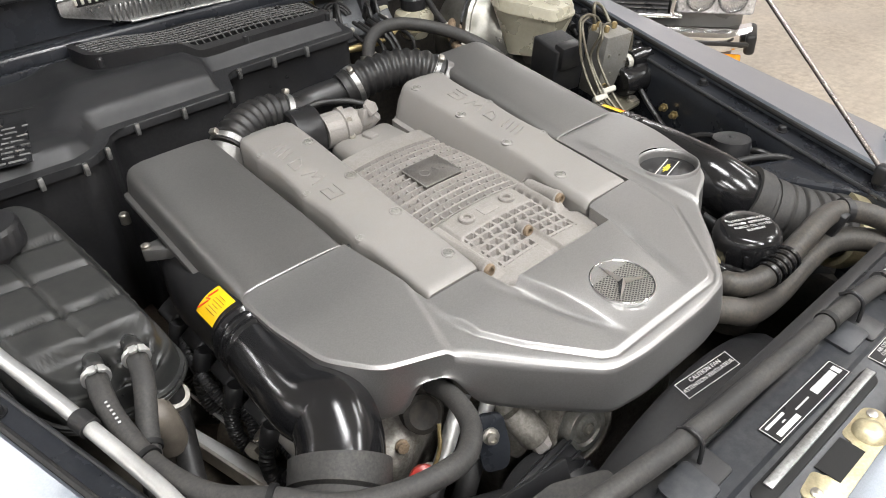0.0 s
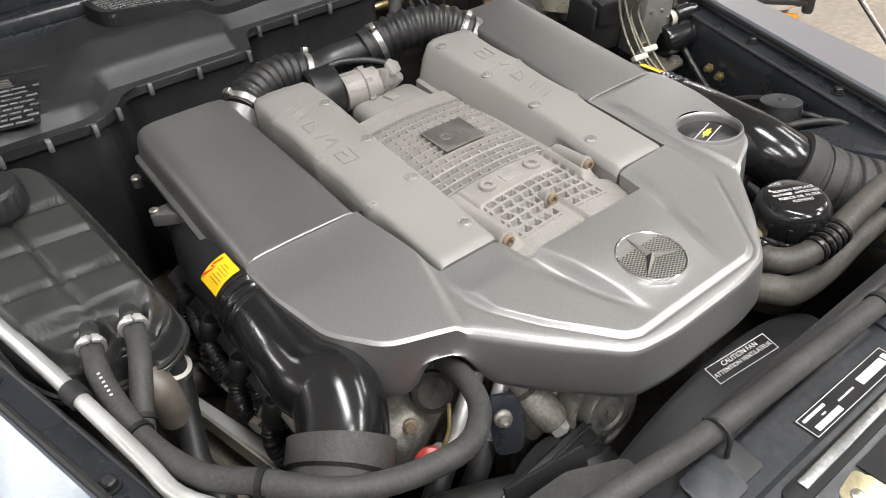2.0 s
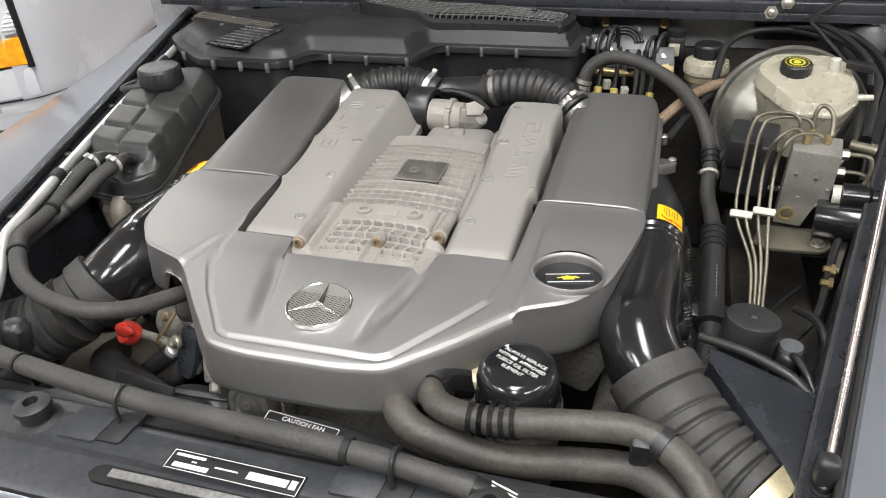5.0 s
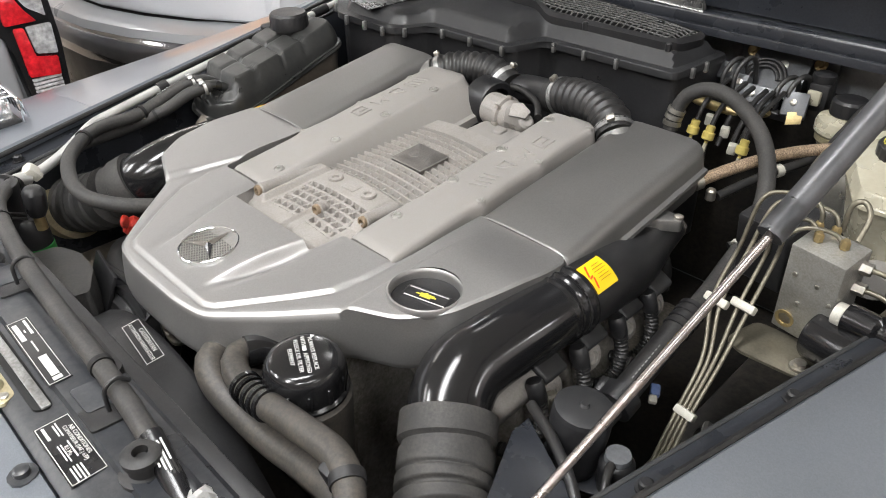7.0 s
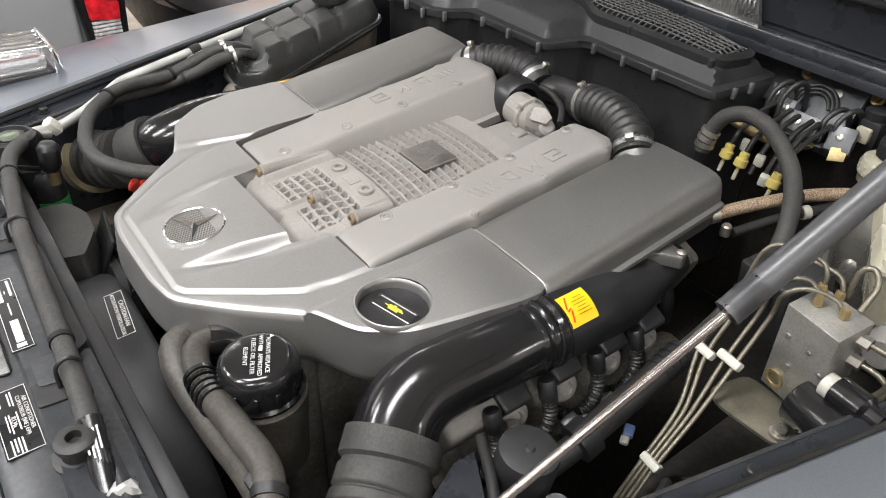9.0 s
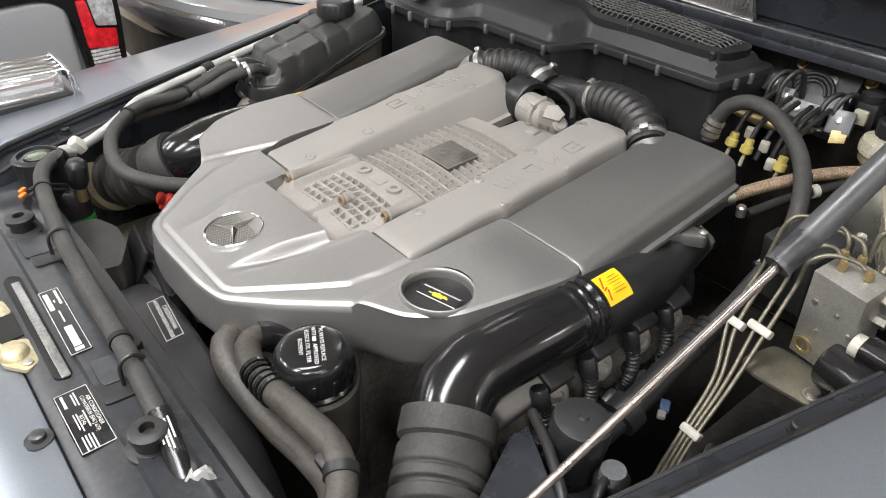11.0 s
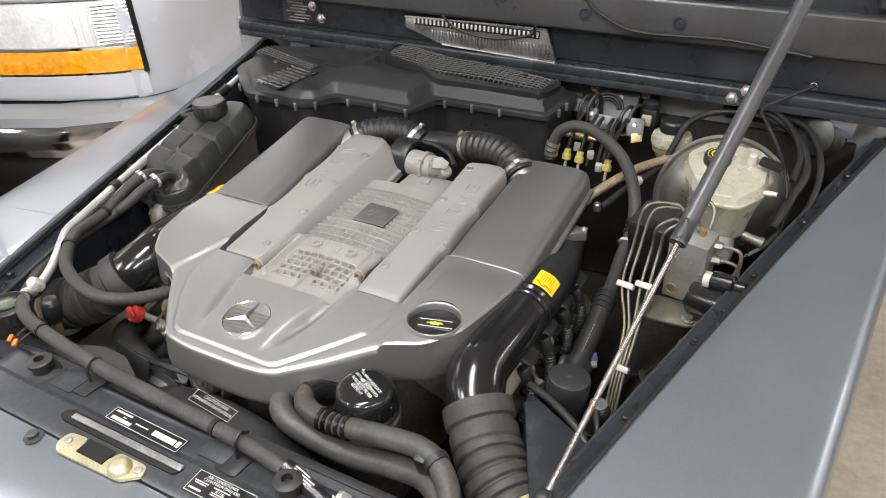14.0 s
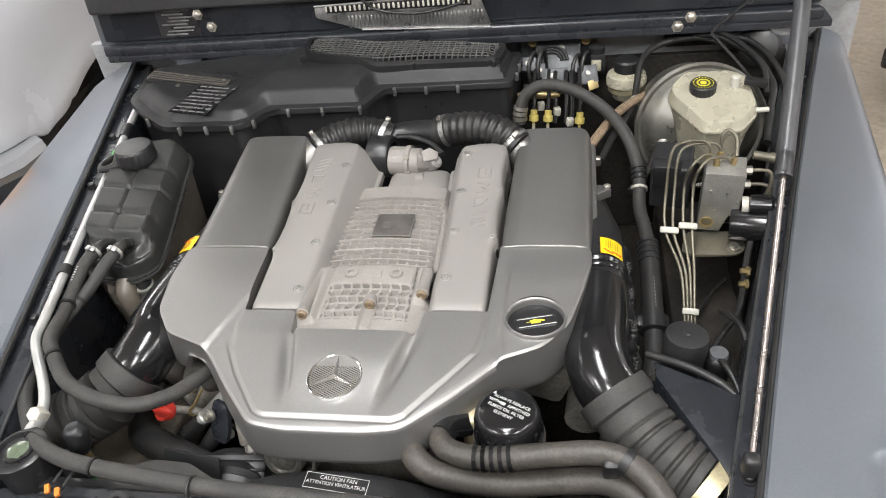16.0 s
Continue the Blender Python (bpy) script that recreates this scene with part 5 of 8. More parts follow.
part("white_spot", lathe([(0.010, 0), (0.010, 0.0012)], pose(-0.645, 0.990, lid_top(-0.645, 0.990)), 16), WHITE, airbox, "small white paint spot")
for x, y in ((-0.690, 0.90), (-0.60, 0.885), (-0.485, 0.845), (-0.60, 0.83)):
    part("lid_screw", lathe([(0.0055, 0), (0.0055, 0.003), (0.003, 0.004)], pose(x, y, 1.153), 10), STEEL, airbox)

# ---------------------------------------------------------------- air ducts on both sides
def air_duct(s):
    g = (lambda x: x - 0.005) if s > 0 else (lambda x: -x + 0.012)
    turn = 0.0 if s > 0 else 0.011         # and its elbow turns later
    k_in = 0.004 if s > 0 else 0.022      # the rear half sits closer in on one bank
    ob = thing("air_duct", (g(0.4), 0.2, 0.95), "black plastic air duct with rubber bellows and yellow warning label", "air duct", "air ducts")
    part("filter_body", tube([(g(0.385 - k_in), 0.56, 1.000), (g(0.395 - k_in), 0.45, 0.995), (g(0.398 - k_in), 0.36, 1.005), (g(0.398 - k_in), 0.28, 1.010)], lambda l, u: 0.028 + 0.019 * smooth(0, 0.6, u), 24), PLASTIC, ob)
    line = resample(spline([(g(0.398 - k_in), 0.30, 1.010), (g(0.397 - 0.6 * k_in), 0.22, 1.013), (g(0.391 - 0.2 * k_in), 0.150, 1.012), (g(0.388 - turn), 0.105 + turn, 1.006 + turn / 3), (g(0.398 - turn), 0.072 + turn, 0.992 + turn / 2), (g(0.416 - turn), 0.050 + turn, 0.976 + turn / 2)], 12), 0.0025)

    def elbow(l, u):
        return 0.0460 + 0.0040 * (smooth(0.002, 0.006, l) - smooth(0.013, 0.017, l)) + 0.0030 * (smooth(0.021, 0.025, l) - smooth(0.029, 0.033, l)) + 0.0022 * (smooth(0.038, 0.041, l) - smooth(0.043, 0.047, l)) + 0.003 * smooth(0.55, 0.8, u)
    part("elbow", sweep(bmesh.new(), line, elbow, 36), GLOSS, ob, "glossy black elbow")
    cuff = resample(spline([(g(0.409 - turn), 0.058 + turn, 0.982 + turn / 2), (g(0.424 - turn), 0.040 + turn, 0.970 + turn / 2), (g(0.436 - turn / 2), 0.027 + turn / 2, 0.961 + turn / 3)], 8), 0.004)
    part("cuff", sweep(bmesh.new(), cuff, lambda l, u: 0.0565 - 0.0055 * smooth(0.60, 0.66, u), 32), HOSE, ob)
    tail = 0.0 if s > 0 else 0.045
    bel = resample(spline([(g(0.434), 0.029, 0.962), (g(0.455), 0.004 + tail * 0.3, 0.950), (g(0.480), -0.022 + tail * 0.6, 0.940), (g(0.510), -0.046 + tail * 0.85, 0.930), (g(0.530), -0.060 + tail, 0.926)], 10), 0.0014)
    part("bellows", sweep(bmesh.new(), bel, lambda l, u: 0.0545 - 0.0075 * (1 - smooth(0.08, 0.22, abs(l / 0.0235 - round(l / 0.0235)))) * smooth(0.02, 0.03, l), 32), HOSE, ob, angle=80)
    part("end_ring", lathe([(0.062, -0.012), (0.066, -0.012), (0.066, 0.012), (0.062, 0.012)], facing((g(0.534), -0.062 + tail, 0.924 if s < 0 else 0.918), (s * 0.78, -0.55 + tail * 6, -0.3)), 36), YELLOWZINC, ob, "pale zinc end ring")
    # warning label wrapped on the pipe's outer top
    c0 = Vector((g(0.3975 - k_in), 0.322 if s > 0 else 0.330, 1.007))
    bm = bmesh.new()
    rows = []
    for i in range(9):
        a = radians(36 + 50 * i / 8)
        rows.append([bm.verts.new((c0.x + s * math.cos(a) * 0.0500, y, c0.z + math.sin(a) * 0.0500)) for y in (c0.y - 0.022, c0.y + 0.022)])
    for p, q in zip(rows, rows[1:]):
        bm.faces.new((p[0], p[1], q[1], q[0]))
    lb = part("warning_label", bm, YELLOW, ob, "yellow warning label with a red lightning arrow")
    m = facing(c0 + Vector((s * math.cos(radians(62)), 0, math.sin(radians(62)))) * 0.0503, (s * math.cos(radians(62)), 0, math.sin(radians(62))))
    inv = m.to_3x3().inverted()
    ax, ay = inv @ Vector((0, 1, 0)), inv @ Vector((-s * math.sin(radians(62)), 0, math.cos(radians(62))))

    def lm(u, v, w, h, turn=0):
        p = ax * u + ay * v
        return m @ Matrix.Translation((p.x, p.y, 0.0)) @ Matrix.Rotation(math.atan2(ax.y, ax.x) + radians(turn), 4, "Z")
    bm = bmesh.new()
    for v, turn, l in ((0.009, 68, 0.016), (0.0, 20, 0.007), (-0.009, 68, 0.016)):
        box((l, 0.0022, 0.0006), lm(-0.015 * s, v, 0, 0, turn), 0, bm=bm)
    part("lightning", bm, RED_INK, lb)
    bm = bmesh.new()
    for k in range(6):
        box((0.022 if k % 3 else 0.014, 0.0007, 0.0006), lm(0.005 * s, 0.012 - k * 0.0044, 0, 0), 0, bm=bm)
    part("print", bm, mat("brown_print", (0.16, 0.09, 0.01), 0.5, 0, 0.05, 300, 0.0), lb)
    return ob


air_duct(1)
air_duct(-1)

# ---------------------------------------------------------------- coolant tank
tank = thing("coolant_tank", (-0.53, 0.44, 0.85), "dark grey moulded coolant tank with screw cap and pale lower half", "coolant tank")
TOP = rounded([(x - 0.012, y) for x, y in ((-0.605, 0.335), (-0.575, 0.285), (-0.475, 0.270), (-0.435, 0.305), (-0.470, 0.590), (-0.500, 0.625), (-0.620, 0.605), (-0.640, 0.560))], 0.03, 4)


def tank_seam(y):
    """The seam climbs towards the back."""
    return 1.008 + 0.080 * smooth(0.24, 0.66, y)


def tank_top(x, y):
    d = edge_distance(x, y, TOP)
    z = tank_seam(y) + 0.004 + (0.066 - 0.020 * smooth(0.30, 0.55, y)) * (max(0.0, min(1.0, d / 0.020)) ** 0.55)
    mid = -0.545 - 0.14 * (y - 0.4)
    z -= 0.0055 * math.exp(-((x - mid) / 0.0035) ** 2) * smooth(0.008, 0.02, d)
    for yy in (0.385, 0.455, 0.515):
        z -= 0.0065 * math.exp(-((y - yy + 0.1 * (x + 0.53)) / 0.0045) ** 2) * smooth(0.0, 0.012, d)
    # the front steps down, with a trough for each spout
    z -= 0.020 * smooth(0.337, 0.327, y + 0.1 * (x + 0.53)) * smooth(0.003, 0.012, d)
    for sx in (-0.540, -0.496):
        z -= 0.012 * math.exp(-((x - sx) / 0.013) ** 4) * smooth(0.322, 0.312, y) * smooth(0.002, 0.010, d)
    return z


bm = bmesh.new()
grid, cx, cy = [], -0.547, 0.45
for i in range(120):
    a = 2 * PI * i / 120
    dx, dy = math.cos(a), math.sin(a)
    r = 0.02
    while edge_distance(cx + dx * r, cy + dy * r, TOP) > 0 and r < 0.4:
        r += 0.002
    ring = []
    for j in range(1, 49):
        q = r * (1 - (1 - j / 48) ** 1.5)
        ring.append(bm.verts.new((cx + dx * q, cy + dy * q, tank_top(cx + dx * q, cy + dy * q))))
    for dr, z in ((0.0, 0.004), (0.005, 0.003), (0.005, -0.004)):
        ring.append(bm.verts.new((cx + dx * (r + dr), cy + dy * (r + dr), tank_seam(cy + dy * r) + z)))
    grid.append(ring)
hub = bm.verts.new((cx, cy, tank_top(cx, cy)))
for i in range(120):
    a, b = grid[i], grid[(i + 1) % 120]
    bm.faces.new((hub, a[0], b[0]))
    for j in range(len(a) - 1):
        bm.faces.new((a[j], b[j], b[j + 1], a[j + 1]))
part("upper_shell", bm, TANK, tank, angle=60)
bm = bmesh.new()
rows = [[bm.verts.new((cx + (x - cx) * k, cy + (y - cy) * k, z if z else tank_seam(y) - 0.003)) for x, y in TOP] for k, z in ((0.86, 0.84), (0.93, 0.93), (0.985, 0))]
for a, b in zip(rows, rows[1:]):
    for i in range(len(TOP)):
        bm.faces.new((a[i], a[(i + 1) % len(TOP)], b[(i + 1) % len(TOP)], b[i]))
bm.faces.new(rows[0])
part("lower_shell", bm, TANK_LOW, tank, "stained translucent lower half")
part("seam", sweep(bmesh.new(), [Vector((cx + (x - cx) * 1.02, cy + (y - cy) * 1.02, tank_seam(y) - 0.004)) for x, y in TOP + TOP[:1]], 0.0045, 8), TANK, tank, "welded seam")
cap = part("cap", lathe([(0.032, -0.04), (0.032, -0.004), (0.041, -0.002), (0.042, 0.004), (0.041, 0.026), (0.037, 0.031), (0.020, 0.032)], pose(-0.567, 0.535, 1.125), 72, wave=lambda a, z: 1 - 0.03 * (math.sin(a * 20) > 0.6) * (0.003 < z < 0.026)), PLASTIC, tank, "ribbed black screw cap")
for x in (-0.540, -0.496):
    part("nozzle", tube([(x, 0.325, 1.060), (x - 0.002, 0.300, 1.074), (x - 0.006, 0.275, 1.074)], 0.010, 14), TANK, tank)
part("foot_lug", prism(rounded([(-0.565, 0.292), (-0.545, 0.262), (-0.515, 0.258), (-0.500, 0.285)], 0.008), 0.955, 0.985, 0.006), TANK_LOW, tank, "tan mounting lug")
part("foot", tube([(-0.51, 0.28, 1.00), (-0.505, 0.262, 0.985), (-0.50, 0.262, 0.94)], 0.020, 14), TANK_LOW, tank, "tan outlet stub")
part("overflow_hose", tube([(-0.600, 0.530, 1.118), (-0.640, 0.515, 1.112), (-0.662, 0.540, 1.106), (-0.655, 0.585, 1.102), (-0.61, 0.60, 1.10)], 0.0075, 12), RUBBER, tank, "looped overflow hose")
part("mount_ear", prism(rounded([(-0.665, 0.545), (-0.625, 0.545), (-0.625, 0.60), (-0.66, 0.605)], 0.012), 1.085, 1.095, 0.003), TANK, tank)
part("mount_bolt", lathe([(0.010, 0), (0.010, 0.003), (0.006, 0.003), (0.006, 0.008)], pose(-0.645, 0.578, 1.095), 12), BRASS, tank, "brassy bolt")
part("drain_clamp", lathe([(0.017, -0.006), (0.019, -0.006), (0.019, 0.006), (0.017, 0.006)], facing((-0.479, 0.285, 0.985), (0.1, -0.3, 1)), 24), STEEL, tank)
part("drain_hose", tube([(-0.479, 0.288, 0.998), (-0.480, 0.280, 0.970), (-0.492, 0.250, 0.930), (-0.505, 0.20, 0.89), (-0.49, 0.13, 0.84)], 0.015, 14), RUBBER, tank)


def hose(name, pts, r, label, material=HOSE, squash=1.0, step=0.012, segs=18):
    ob = thing(name, pts[0], label, "hose")
    line = resample(spline(pts, 12), step)
    part("hose", sweep(bmesh.new(), line, r, segs, True, squash), material, ob)
    return ob, line


def band(ob, line, u, r, w=0.006, material=FLAT_BLACK, label="", name="cable_tie"):
    i = int(u * (len(line) - 2))
    t = (line[i + 1] - line[i]).normalized()
    return part(name, lathe([(r - 0.001, -w / 2), (r + 0.0016, -w / 2), (r + 0.0016, w / 2), (r - 0.001, w / 2)], facing(line[i], t), 22), material, ob, label)


ha, la_ = hose("tank_hose", [(-0.545, 0.290, 1.075), (-0.552, 0.250, 1.068), (-0.553, 0.215, 1.056), (-0.545, 0.150, 1.042), (-0.522, 0.075, 1.050), (-0.482, 0.026, 1.056), (-0.438, -0.018, 1.050), (-0.390, -0.040, 1.043), (-0.345, -0.050, 1.040), (-0.305, -0.045, 1.032), (-0.268, -0.012, 1.020), (-0.247, 0.038, 1.006), (-0.238, 0.09, 0.985)], 0.0120, "matt grey rubber hose looping from the coolant tank to the engine")
hb_, lb_ = hose("tank_hose", [(-0.500, 0.290, 1.075), (-0.510, 0.245, 1.066), (-0.532, 0.200, 1.040), (-0.556, 0.130, 1.020), (-0.554, 0.050, 1.014), (-0.525, -0.020, 1.016), (-0.480, -0.075, 1.024), (-0.425, -0.125, 1.038), (-0.360, -0.158, 1.050), (-0.280, -0.175, 1.053), (-0.145, -0.190, 1.052),
                                  (0.0, -0.198, 1.052), (0.110, -0.202, 1.050), (0.190, -0.206, 1.046), (0.270, -0.212, 1.036), (0.330, -0.220, 1.012), (0.37, -0.235, 0.97)], 0.0118, "long matt grey hose along the radiator support")
for ob_, ln_, u_ in ((ha, la_, 0.035), (hb_, lb_, 0.018)):
    sc = band(ob_, ln_, u_, 0.0140, 0.0055, ALUPIPE, "white spring clamp", "spring_clamp")
    i_ = int(u_ * (len(ln_) - 2))
    fm = facing(ln_[i_], ln_[i_ + 1] - ln_[i_])
    for tn in (60, 95):
        part("clamp_ear", box((0.004, 0.008, 0.010), fm @ Matrix.Rotation(radians(tn), 4, "Z") @ pose(0.0165, 0, 0.003), 0.001), ALUPIPE, sc)
band(ha, la_, 0.22, 0.0130), band(hb_, lb_, 0.10, 0.0122), band(ha, la_, 0.45, 0.0130), band(hb_, lb_, 0.36, 0.0122), band(hb_, lb_, 0.48, 0.0122, 0.004), band(hb_, lb_, 0.80, 0.0122, 0.008)
bm = bmesh.new()
for k in range(6):
    box((0.003, 0.0022, 0.0006), pose(-0.5535 + k * 0.0002, 0.232 - k * 0.0055, 1.0760 - k * 0.0016, 8, 0, 0), 0, bm=bm)
part("print", bm, WHITE_INK, ha)
cl = thing("hose_bracket", (-0.14, -0.205, 1.02), "black plastic hose clip on the radiator support", "clip", "hose clips")
part("clip", prism(rounded([(-0.165, -0.235), (-0.125, -0.235), (-0.120, -0.180), (-0.160, -0.180)], 0.006), 1.024, 1.031, 0.002), PLASTIC, cl)
part("hook", tube([(-0.143, -0.208, 1.03), (-0.143, -0.206, 1.058), (-0.143, -0.192, 1.066), (-0.143, -0.179, 1.056)], 0.0026, 8), PLASTIC, cl)
copy_thing(cl, pose(0.176, -0.218, 1.02))
tag = part("printed_band", lathe([(0.0120, -0.045), (0.0124, -0.045), (0.0124, 0.045), (0.0120, 0.045)], facing((0.292, -0.2145, 1.029), Vector((0.09, -0.012, -0.03))), 22), STICKER, hb_, "black band with white print")
rows = [(-0.008 + 0.0055 * k, -0.018 + 0.002 * (k % 2), 0.0022, 0.05) for k in range(4)]
TG = pose(0.290, -0.2145, 1.0424, 0, 18, -7)
part("band_print", bars([(-0.012, 0.006, 0.026, 0.002), (-0.006, 0.002, 0.036, 0.002), (-0.008, -0.002, 0.034, 0.002), (-0.010, -0.006, 0.028, 0.002)], TG), WHITE_INK, tag)

# silver refrigerant pipe and its dryer
rp, rl = hose("refrigerant_pipe", [(-0.752, 0.95, 1.112), (-0.729, 0.85, 1.107), (-0.705, 0.75, 1.101), (-0.669, 0.60, 1.092), (-0.621, 0.40, 1.080), (-0.585, 0.25, 1.070), (-0.556, 0.12, 1.058), (-0.546, 0.070, 1.052), (-0.524, 0.036, 1.046), (-0.488, -0.010, 1.040), (-0.462, -0.048, 1.037), (-0.454, -0.070, 1.034)], 0.0085, "bright aluminium refrigerant pipe along the wing", ALUPIPE)
band(rp, rl, 0.70, 0.0100, 0.022, RUBBER, "black rubber sleeve", "sleeve"), band(rp, rl, 0.33, 0.0088, 0.014, GREEN, "green band", "marker_band"), band(rp, rl, 0.24, 0.0100, 0.05, PLASTIC, "black joint", "joint")
part("fitting", lathe([(0.009, -0.012), (0.013, -0.010), (0.013, 0.012), (0.010, 0.016)], facing((-0.454, -0.076, 1.036), (0.1, -0.4, 0.6)), 6), WHITE, rp, "pale hexagonal fitting")
dry = thing("receiver_dryer", (-0.437, -0.145, 0.85), "black cylindrical receiver dryer with a green sight glass", "dryer")
part("can", lathe([(0.036, -0.19), (0.038, -0.03), (0.040, -0.012), (0.040, 0.0), (0.034, 0.004), (0.031, 0.004), (0.029, -0.002), (0.022, -0.002), (0.021, 0.002), (0.018, 0.002)], pose(-0.437, -0.147, 1.045), 36), PLASTIC, dry)
part("sight_glass", lathe([(0.018, -0.004), (0.017, 0.002), (0.010, 0.004)], pose(-0.437, -0.147, 1.045), 6), mat("sight_glass", (0.10, 0.125, 0.085), 0.25, 0.0), dry, "green hexagonal sight glass")
part("pipe_stub", tube([(-0.452, -0.085, 1.03), (-0.448, -0.105, 1.035), (-0.44, -0.12, 1.03)], 0.011, 12), ALUPIPE, dry)
sens = thing("pressure_sensor", (-0.405, -0.075, 0.95), "black finned plastic sensor plug", "sensor")
part("plug", lathe([(0.013, -0.03), (0.017, -0.02), (0.018, 0.012), (0.012, 0.020), (0.008, 0.022)], facing((-0.376, -0.105, 1.028), (0.1, 0.1, 1)), 24, wave=lambda a, z: 1 - 0.06 * (math.sin(a * 12) > 0)), PLASTIC, sens)
part("can", lathe([(0.026, 0.80), (0.028, 0.82), (0.028, 0.972), (0.022, 0.982), (0.012, 0.984)], pose(-0.418, -0.118, 0), 28), PLASTIC, sens, "black pressure can")
part("green_label", lathe([(0.0285, 0.900), (0.0288, 0.900), (0.0288, 0.930), (0.0285, 0.930)], pose(-0.418, -0.118, 0), 28), GREEN, sens, "green label band")
part("stem", lathe([(0.009, 0), (0.009, 0.03)], pose(-0.378, -0.108, 0.972), 14), BRASS, sens)

# ---------------------------------------------------------------- oil filter and the thick hoses beside it
fil = thing("oil_filter_housing", (0.257, -0.03, 0.85), "black oil filter housing with white printed cap", "oil filter")
FM = pose(0.257, -0.030, 1.040)
part("cap", lathe([(0.0470, -0.055), (0.0475, -0.050), (0.0475, -0.018), (0.0450, -0.008), (0.0400, -0.002), (0.0340, 0.0), (0.010, 0.0005)], FM, 48), GLOSS, fil)
part("body", lathe([(0.046, -0.17), (0.050, -0.10), (0.0520, -0.066), (0.0525, -0.058), (0.0480, -0.052)], FM, 40), DUSTYHOSE, fil, "grimy dark body")
part("lip", lathe([(0.0470, -0.052), (0.0500, -0.052), (0.0505, -0.048), (0.0475, -0.044)], FM, 44), GLOSS, fil)
for k in range(12):
    part("grip_rib", box((0.004, 0.006, 0.022), FM @ Matrix.Rotation(2 * PI * k / 12, 4, "Z") @ pose(0.0470, 0, -0.034), 0.0015), GLOSS, fil)
part("foot", box((0.06, 0.05, 0.07), pose(0.215, 0.0, 0.965), 0.012, 3), YELLOWZINC, fil, "corroded mounting foot")
TXT = pose(0.257, -0.030, 1.0412, 0, 0, -27) @ Matrix.Scale(0.86, 4)
for k, line_ in enumerate(("ALWAYS REPLACE", "WITH      APPROVED", "FLEECE OIL FILTER", "ELEMENT")):
    part("lettering", words(line_, 0.0082, TXT @ pose(0.002, 0.014 - k * 0.0098, 0)), WHITE_INK, fil)
part("lettering_bar", bars([(-0.0098, 0.0042, 0.008, 0.0052)], TXT), WHITE_INK, fil)
part("triangle", prism([(-0.036, 0.016), (-0.030, 0.016), (-0.033, 0.022)], 0.0, 0.0004, 0, m=TXT), WHITE_INK, fil)
h1, l1 = hose("coolant_hose", [(0.135, 0.010, 0.93), (0.122, -0.050, 0.975), (0.130, -0.085, 0.990), (0.165, -0.098, 0.975), (0.255, -0.092, 0.952), (0.340, -0.088, 0.962), (0.400, -0.095, 0.972), (0.450, -0.130, 0.968), (0.485, -0.190, 0.950), (0.50, -0.25, 0.92)], 0.0185, "thick dusty coolant hose sweeping past the oil filter", DUSTYHOSE)
h2, l2 = hose("coolant_hose", [(0.190, -0.010, 0.975), (0.166, -0.040, 0.998), (0.164, -0.066, 1.004), (0.190, -0.082, 1.002), (0.240, -0.088, 1.004), (0.320, -0.086, 1.016), (0.395, -0.086, 1.022), (0.445, -0.115, 1.012), (0.475, -0.170, 0.990), (0.49, -0.24, 0.95)], 0.0165, "thick dusty coolant hose with a quick coupling", DUSTYHOSE)
for u in (0.262, 0.282, 0.302, 0.322, 0.342, 0.362):
    band(h2, l2, u, 0.0182, 0.0055, GLOSS, "glossy coupling ring", "coupling_ring")
band(h2, l2, 0.66, 0.0172, 0.012, PLASTIC, "", "clip"), band(h1, l1, 0.16, 0.0190, 0.004)
part("elbow", tube([(0.205, 0.0, 0.97), (0.172, -0.030, 0.996), (0.164, -0.055, 1.003)], 0.0195, 18), GLOSS, h2)
part("hose_bridge", box((0.022, 0.030, 0.045), pose(0.398, -0.090, 1.008, 15), 0.005), PLASTIC, h2)

# ---------------------------------------------------------------- fan shroud
sh = thing("fan_shroud", (0.02, -0.13, 0.7), "curved black fan shroud with a white printed caution label", "fan shroud")
bm = bmesh.new()
rows = []
for k in range(41):
    a = PI * (0.04 + 0.92 * k / 40)
    x, z = 0.02 + math.cos(a) * 0.30, 0.70 + math.sin(a) * 0.275
    rows.append([bm.verts.new((0.02 + math.cos(a) * 0.30 * s, y, 0.70 + math.sin(a) * 0.275 * s)) for s, y in ((1.0, -0.168), (1.0, -0.108), (0.985, -0.100), (0.93, -0.100))])
for a, b in zip(rows, rows[1:]):
    for i in range(3):
        bm.faces.new((a[i], a[i + 1], b[i + 1], b[i]))
part("shell", bm, PLASTIC, sh)
part("fan_hub", lathe([(0.10, -0.03), (0.12, 0.0), (0.08, 0.02), (0.05, 0.03)], facing((0.02, -0.085, 0.74), (0, -1, 0)), 32), DARK, sh)
LM = pose(0.020, -0.128, 0.9768, 8, 0, -6)
part("label", bars([(0, 0.0150, 0.094, 0.0007), (0, -0.0080, 0.094, 0.0007), (-0.047, 0.0035, 0.0007, 0.0237), (0.047, 0.0035, 0.0007, 0.0237)], LM), WHITE_INK, sh)
part("lettering", words("CAUTION FAN", 0.0084, LM @ pose(0.002, 0.0095, 0)), WHITE_INK, sh)
part("lettering", words("ATTENTION VENTILATEUR", 0.0074, LM @ pose(0, 0.0015, 0)), WHITE_INK, sh)

